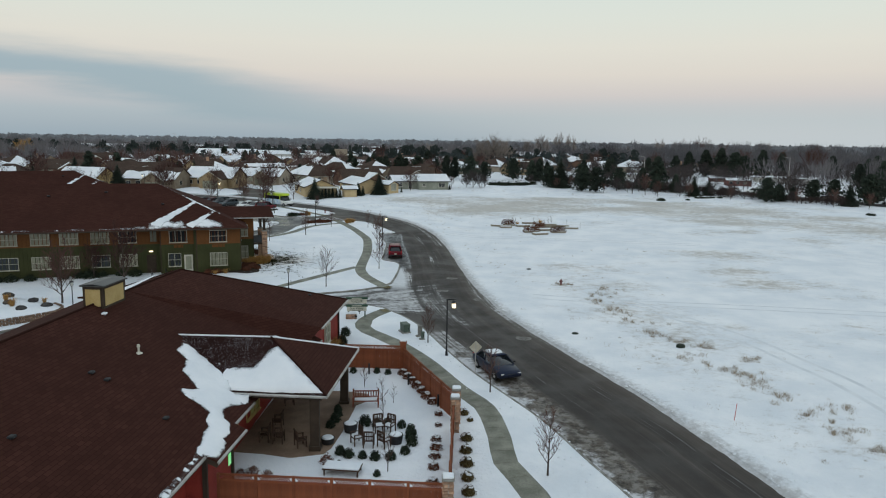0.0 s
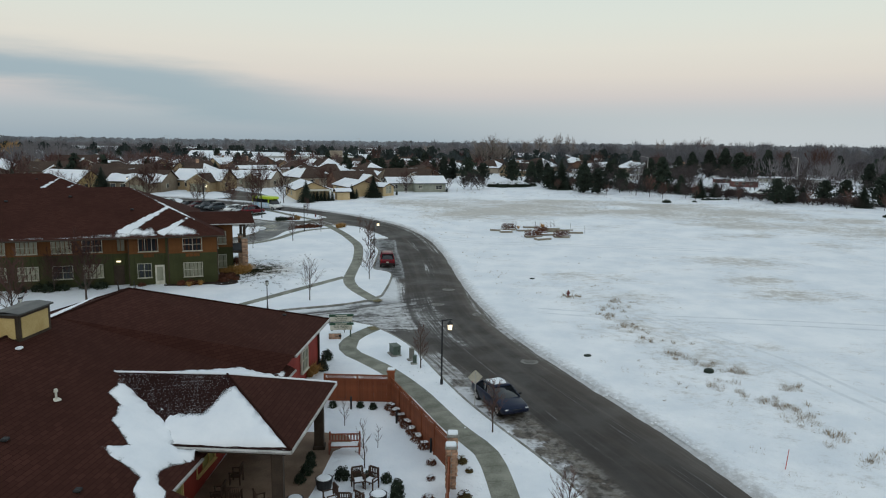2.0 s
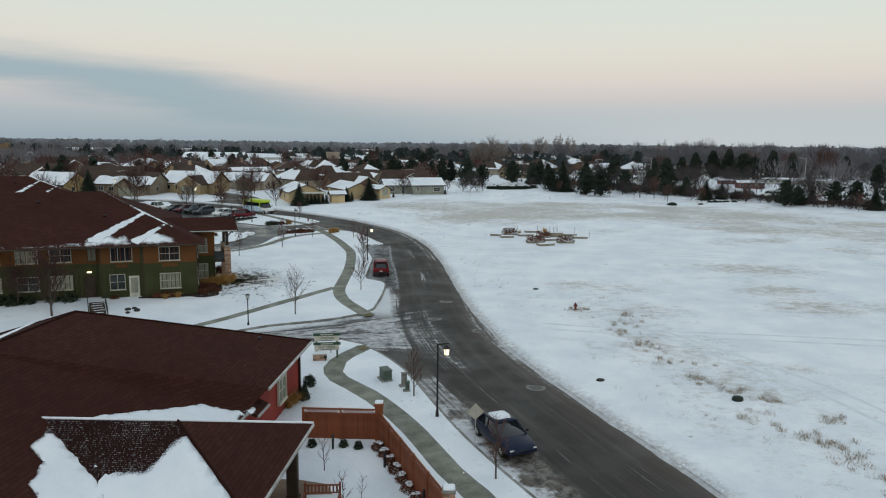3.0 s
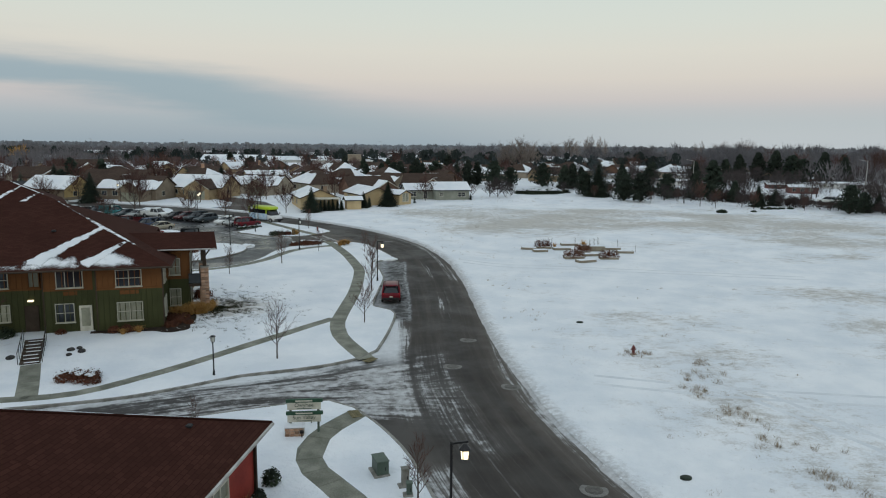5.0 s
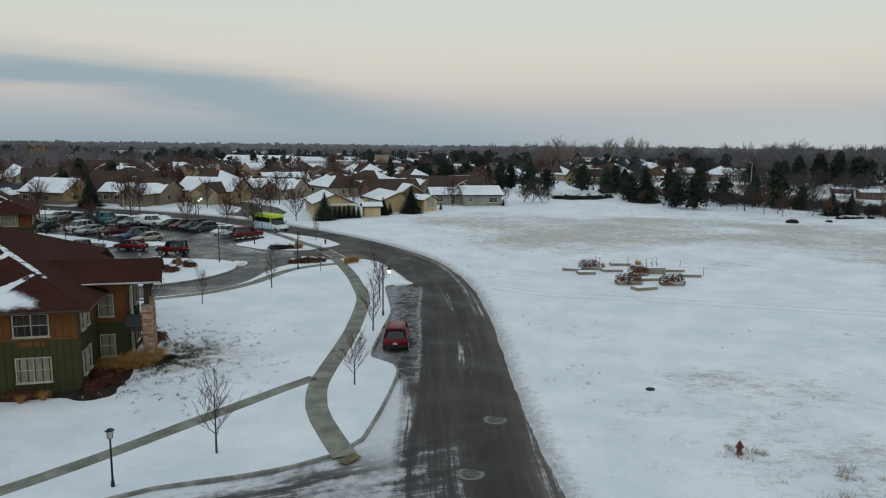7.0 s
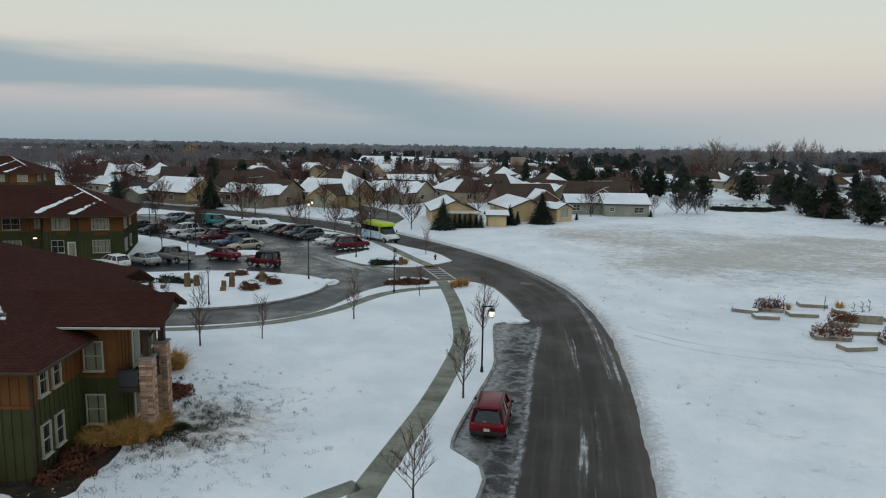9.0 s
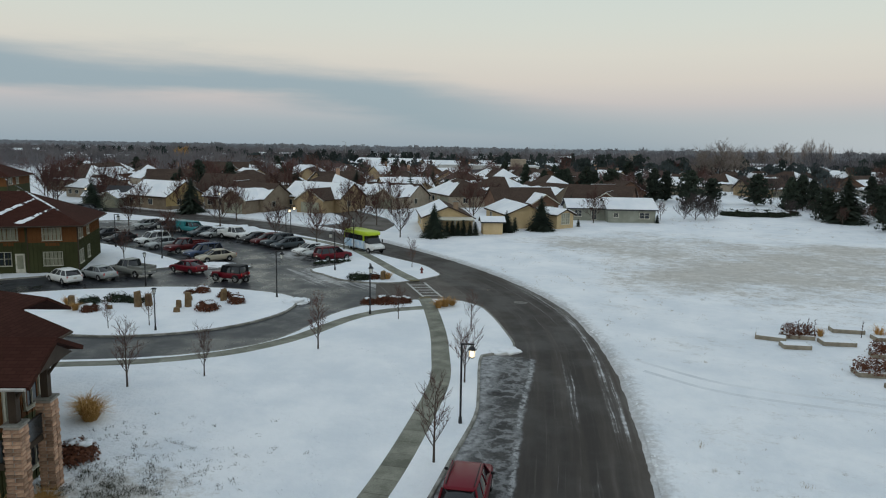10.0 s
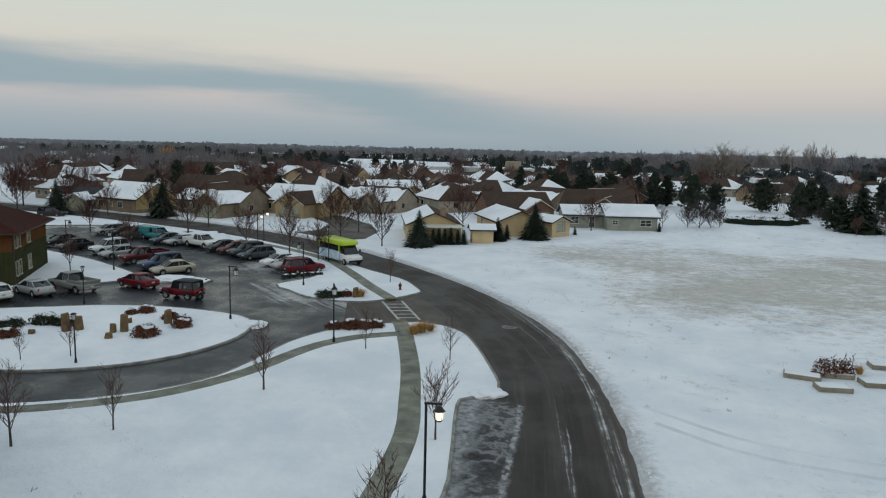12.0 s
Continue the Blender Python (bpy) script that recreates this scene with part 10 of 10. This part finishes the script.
def homes():
    placed = []
    spots = [(3, -98.2, 192.6, -14, .95), (7, -111.5, 192.5, 14, .7), (1, -80.0, 195.5, -8, .95), (0, -65.8, 202.0, -10, .95), (5, -54.6, 213.6, -14, .9), (4, -92.0, 211.0, 8, 1.0), (6, -74.0, 222.0, -30, .95), (2, -41.5, 221.0, -52, .95), (8, -83.5, 245.5, 60, .9), (6, -36.5, 240, -20, .9),
             (4, -10, 222, -8, .85), (6, -146.0, 222.0, -14, 1.1), (2, -128, 207, -12, .9), (1, -23.5, 234, -35, .85), (0, -60.0, 236.0, 38, .9), (4, -26.0, 212.5, 30, .8), (5, -109.5, 214.5, -40, .9)]
    rnd = random.Random(17)
    for row in range(8):
        y = 226 + row * 19
        for col in range(-22, 13):
            x = col * 18.5 + (row % 2) * 8
            xx, yy = x + rnd.uniform(-4, 4), y + rnd.uniform(-4, 4) - .12 * x
            if yy < 204 or (xx > -6 and yy < 268) or (xx > 40 and yy < 300) or xx > 150 or xx < -120 - (yy - 190) * .95:
                continue
            if rnd.random() < .1:
                continue
            spots.append((rnd.choice((0, 1, 2, 2, 4, 4, 5, 6, 6, 7, 8, 8)), xx, yy, rnd.choice((20, 35, 55, 75, -30, -50, -70, 110, 140, 200, 225)) + rnd.uniform(-10, 10), rnd.uniform(.8, .98)))
    first = set()
    for k, x, y, rz, size in spots:
        if any(math.hypot(x - a, y - b) < 13.5 for a, b in placed) and len(placed) >= 17:
            continue
        placed.append((x, y))
        m = pose(x, y, land_z(x, y), 0, 0, rz) @ Matrix.Scale(size, 4)
        if k in first:
            copy_thing(TYPES[k], m)
        else:
            TYPES[k].matrix_basis = m
            first.add(k)
    return placed


HOMES = homes()
# the near row along the field
MAT["stone_wall"] = surface("warm_stone", (0.22, 0.15, 0.10), (0.36, 0.26, 0.18), 3, 20, .85, .4)


def near_house(label, x, y, rz, L, D, wall, roof, snow, eave=2.6, pitch=.42, chimney=False, seed=8, gable_window=0.0, windows=(), name="house"):
    """A house by the field; gable_window: the width of a tall window in the east gable, windows: places along the front."""
    t = house(name, label, L, D, wall, roof, snow, eave, pitch, True, False, chimney, 0, seed)
    for ob in [c for c in t.children if c.name.split(".")[0] in ("garage_door", "window")]:
        for c in list(ob.children):
            bpy.data.objects.remove(c)
        bpy.data.objects.remove(ob)
    if gable_window:
        for dx in (-.5, .5):
            window(t, L / 2, dx * gable_window * .55, .7, gable_window * .5, 1.9, 90, "white_trim", (1, 3), "blind")
    for wx, w, z, h_ in windows:
        window(t, wx, -D / 2, z, w, h_, 0, "white_trim", (1, 1), "glass")
    t.matrix_basis = pose(x, y, land_z(x, y), 0, 0, rz)
    return t


near_house("grey-green house with white snowy roof beside the field", -4.0, 203.3, 16, 8.6, 8.2, "sage", "grey", (1, 1), 2.3, windows=((2.3, 1.9, .7, 1.1), (-2.9, .9, .9, .8)), seed=8)
near_house("lower grey-green house wing with snowy roof", -11.6, 203.4, 16, 7.6, 6.6, "sage", "grey", (1, 1), 2.2, windows=((-2.0, 1.4, .7, 1.2), (1.0, 1.0, .1, 1.9)), seed=18)
near_house("yellow gabled house with snowy roof beside the field", -22.6, 190.2, -62, 13, 7.4, "yellow", "brown", (1, .55), 2.25, seed=9, windows=((-3, 1.4, .7, 1.2),))
near_house("small yellow garden room with tall paned gable window", -15.3, 188.3, -38, 4.6, 3.9, "yellow", "brown", (1, .9), 2.3, .42, seed=10, gable_window=1.9)
h = near_house("tan house with stone chimney and covered patio", -33.4, 181.4, -68, 14.5, 8.0, "yellow", "brown", (1, .06), 2.3, chimney=False, seed=11, windows=((-4, 1.4, .7, 1.2), (1.0, 1.4, .7, 1.2)))
_bm = bmesh.new()
box(_bm, 6.2, 1.3, 3.0, .8, .8, 3.6, bevel=.03)
_ch = part("chimney", _bm, MAT["stone_wall"], h, "warm stone chimney")
_bm = bmesh.new()
box(_bm, 6.2, 1.3, 4.85, .92, .92, .12)
part("chimney_cap", _bm, MAT["kerb"], _ch)
_bm = bmesh.new()
plate(_bm, [(7.4, -2.4, 2.5), (10.2, -2.4, 2.3), (10.2, 3.9, 2.3), (7.4, 3.9, 2.5)], .12)
part("pergola", _bm, MAT["white_trim"], h, "white slatted patio roof")
for k in range(9):
    _bm = bmesh.new()
    box(_bm, 8.9, -2.2 + k * .75, 2.2, 3.0, .08, .12)
    part("slat", _bm, MAT["white_trim"], h)
for px in (-2.2, .8, 3.8):
    _bm = bmesh.new()
    box(_bm, 10.1, px, .95, .16, .16, 2.5)
    part("pergola_post", _bm, MAT["white_trim"], h)
near_house("small cream garden shed with snow on its roof", -23.9, 176.5, 20, 3.1, 2.7, "yellow", "grey", (1, 1), 1.95, .42, seed=12, name="garden_shed")
cyp = spruce("columnar_evergreen", "dark clipped columnar evergreen beside the patio", 97, 2.4, .16, 12, .1, .1)
tagged(cyp, "", "", "evergreen screen")
plant_all(cyp, [(-29.9, 171.4, 1.0), (-29.1, 171.7, 1.05), (-28.3, 172.1, 1.0), (-27.5, 172.4, 1.1), (-26.6, 172.9, .95), (-25.8, 173.3, .95), (-21.0, 181, 1.0), (1.6, 200.2, .7), (-11.6, 190.2, .6)])

# mobile homes and sheds beyond the pines, larger white roofs far off
mob = house("mobile_home", "long pale mobile home with a white roof", 19, 6, "white", "grey", (1, 1), 2.5, .22, False, seed=13)
mobr = house("mobile_home", "faded red mobile home with a white roof", 11, 6, "red", "brown", (1, 1), 2.5, .3, False, seed=14)
for base, size, spots in ((mob, .8, [(160, 262, -8), (182, 262, -10), (190, 236, -12), (120, 320, 5), (86, 300, 0), (60, 296, 4), (34, 300, -4), (205, 300, -6), (150, 330, 0), (104, 345, 8), (70, 350, 0), (124, 246, -12), (46, 330, 10), (88, 322, -6), (12, 312, 8), (176, 318, 6), (69, 260, -4), (117, 253.5, -10), (139, 300, 0), (66, 303, 6)]), (mobr, .7, [(97, 231.5, -10), (97.5, 250.5, -8), (74, 250, 10), (128, 290, 0)])):
    for i, (x, y, rz) in enumerate(spots):
        m = pose(x, y, land_z(x, y), 0, 0, rz) @ Matrix.Scale(size, 4)
        if i:
            copy_thing(base, m)
        else:
            base.matrix_basis = m


def far_roofs():
    """Roofs too far to count: low blocks with white slopes."""
    rnd = random.Random(33)
    vw, fw, vr, fr, vd, fd = [], [], [], [], [], []
    for _ in range(900):
        y = rnd.uniform(345, 1500)
        x = rnd.uniform(-1.0, .55) * y
        L, D, e = rnd.uniform(12, 30), rnd.uniform(9, 14), rnd.uniform(2.6, 4.5)
        z = land_z(x, y)
        zr = z + e + D * .2
        hx, hy = L / 2, D / 2
        turn = rnd.choice((0, .3, -.4, 1.2, 1.57, .8, -.9))
        ct, st = math.cos(turn), math.sin(turn)

        def spot(u, v, w):
            return x + u * ct - v * st, y + u * st + v * ct, w

        b = len(vw)
        vw += [spot(*p) for p in ((-hx, -hy, z), (hx, -hy, z), (hx, -hy, z + e), (-hx, -hy, z + e), (hx, hy, z), (hx, hy, z + e), (hx, 0, zr), (-hx, hy, z), (-hx, hy, z + e), (-hx, 0, zr))]
        fw += [(b, b + 1, b + 2, b + 3), (b + 1, b + 4, b + 5, b + 6, b + 2), (b + 7, b, b + 3, b + 9, b + 8), (b + 4, b + 7, b + 8, b + 5)]
        for near in (1, 0):
            vq, fq = (vr, fr) if rnd.random() < .58 else (vd, fd)
            b = len(vq)
            sg = -1 if near else 1
            vq += [spot(*p) for p in ((-hx - .4, sg * (hy + .4), z + e), (hx + .4, sg * (hy + .4), z + e), (hx + .4, 0, zr + .2), (-hx - .4, 0, zr + .2))]
            fq += [(b, b + 1, b + 2, b + 3)]
    for name, v, f, m in (("far_house_walls", vw, fw, WALLS["taupe"]), ("far_house_roofs", vr, fr, MAT["snow_clean"]), ("far_bare_roofs", vd, fd, ROOFS["brown"])):
        me = bpy.data.meshes.new(name)
        me.from_pydata(v, [], f)
        me.materials.append(m)
        tagged(new(name, me), "distant low houses with bare brown roofs" if name == "far_bare_roofs" else "distant low houses with snow-covered roofs", "houses", "", "stuff")


far_roofs()


def neighbourhood_trees():
    rnd = random.Random(44)
    a, b, c = [], [], []
    for _ in range(900):
        y = rnd.uniform(196, 470)
        x = rnd.uniform(-130 - (y - 190) * .9, 40 if y > 270 else -2)
        if any(math.hypot(x - p, y - q) < 9 for p, q in HOMES) or (y < 215 and x > -48) or (x > -72 and x < -38 and y < 206):
            continue
        k = rnd.random()
        (a if k < .62 else b if k < .86 else c).append((x, y, rnd.uniform(.7, 1.3)))
    return a[:190], b[:50], c[:36]


na, nb, nc = neighbourhood_trees()
t1 = bare_tree("bare_tree", "bare reddish tree between the snowy houses", 45, 6.0, .11, .2, .5, 13, 5, 5, .034)
for ob in t1.children:
    if ob.name.startswith("crown"):
        ob.data.materials[0] = MAT["dark_twig"]
plant_all(t1, na)
t2 = spruce("spruce", "dark spruce between the snowy houses", 24, 6.0, .30, 14, .25)
plant_all(t2, nb)
t3 = pine("pine", "dark pine between the snowy houses", 25, 7.0, .34)
plant_all(t3, nc)
far_woods("garden_trees", "bare reddish garden trees between the houses", [(-260, 330, -20, 262, 60), (-300, 300, -150, 255, 26), (-320, 360, -60, 330, 90), (-60, 310, 20, 296, 24)], MAT["garden_twig"], 75, 5.4, 5.4, 280, True)
# the pale tower-fronted building and tall lamp masts far off
far = thing("commercial_building", "far cream commercial building with a short tower", "building", "", pose(-55, 345, land_z(-55, 345), 0, 0, 10))
bm = bmesh.new()
box(bm, -8, 0, 2.5, 40, 14, 5.2)
part("hall", bm, WALLS["white"], far)
bm = bmesh.new()
box(bm, 4, -7, 3.9, 6, 5, 8.0, bevel=.2)
part("tower", bm, WALLS["beige"], far, "cream tower")
bm = bmesh.new()
box(bm, -8, 0, 5.2, 40.6, 14.6, .3)
part("roof_snow", bm, MAT["snow_clean"], far, "white snow on the flat roof")
for x, y, hgt in ((104, 212, 10), (150, 232, 10), (66, 232, 9), (-160, 420, 14), (-60, 520, 14), (40, 560, 14), (-240, 470, 14)):
    t = thing("lamp_mast", "tall thin steel lamp mast", "lamp mast", "lamp masts", pose(x, y, land_z(x, y)))
    bm = bmesh.new()
    tube(bm, (0, 0, 0), (0, 0, hgt), .13, .08, 6)
    part("mast", bm, MAT["gutter"], t)
    bm = bmesh.new()
    tube(bm, (0, 0, hgt - .1), (-2.2, 0, hgt + .3), .06, .05, 5)
    part("arm", bm, MAT["gutter"], t)
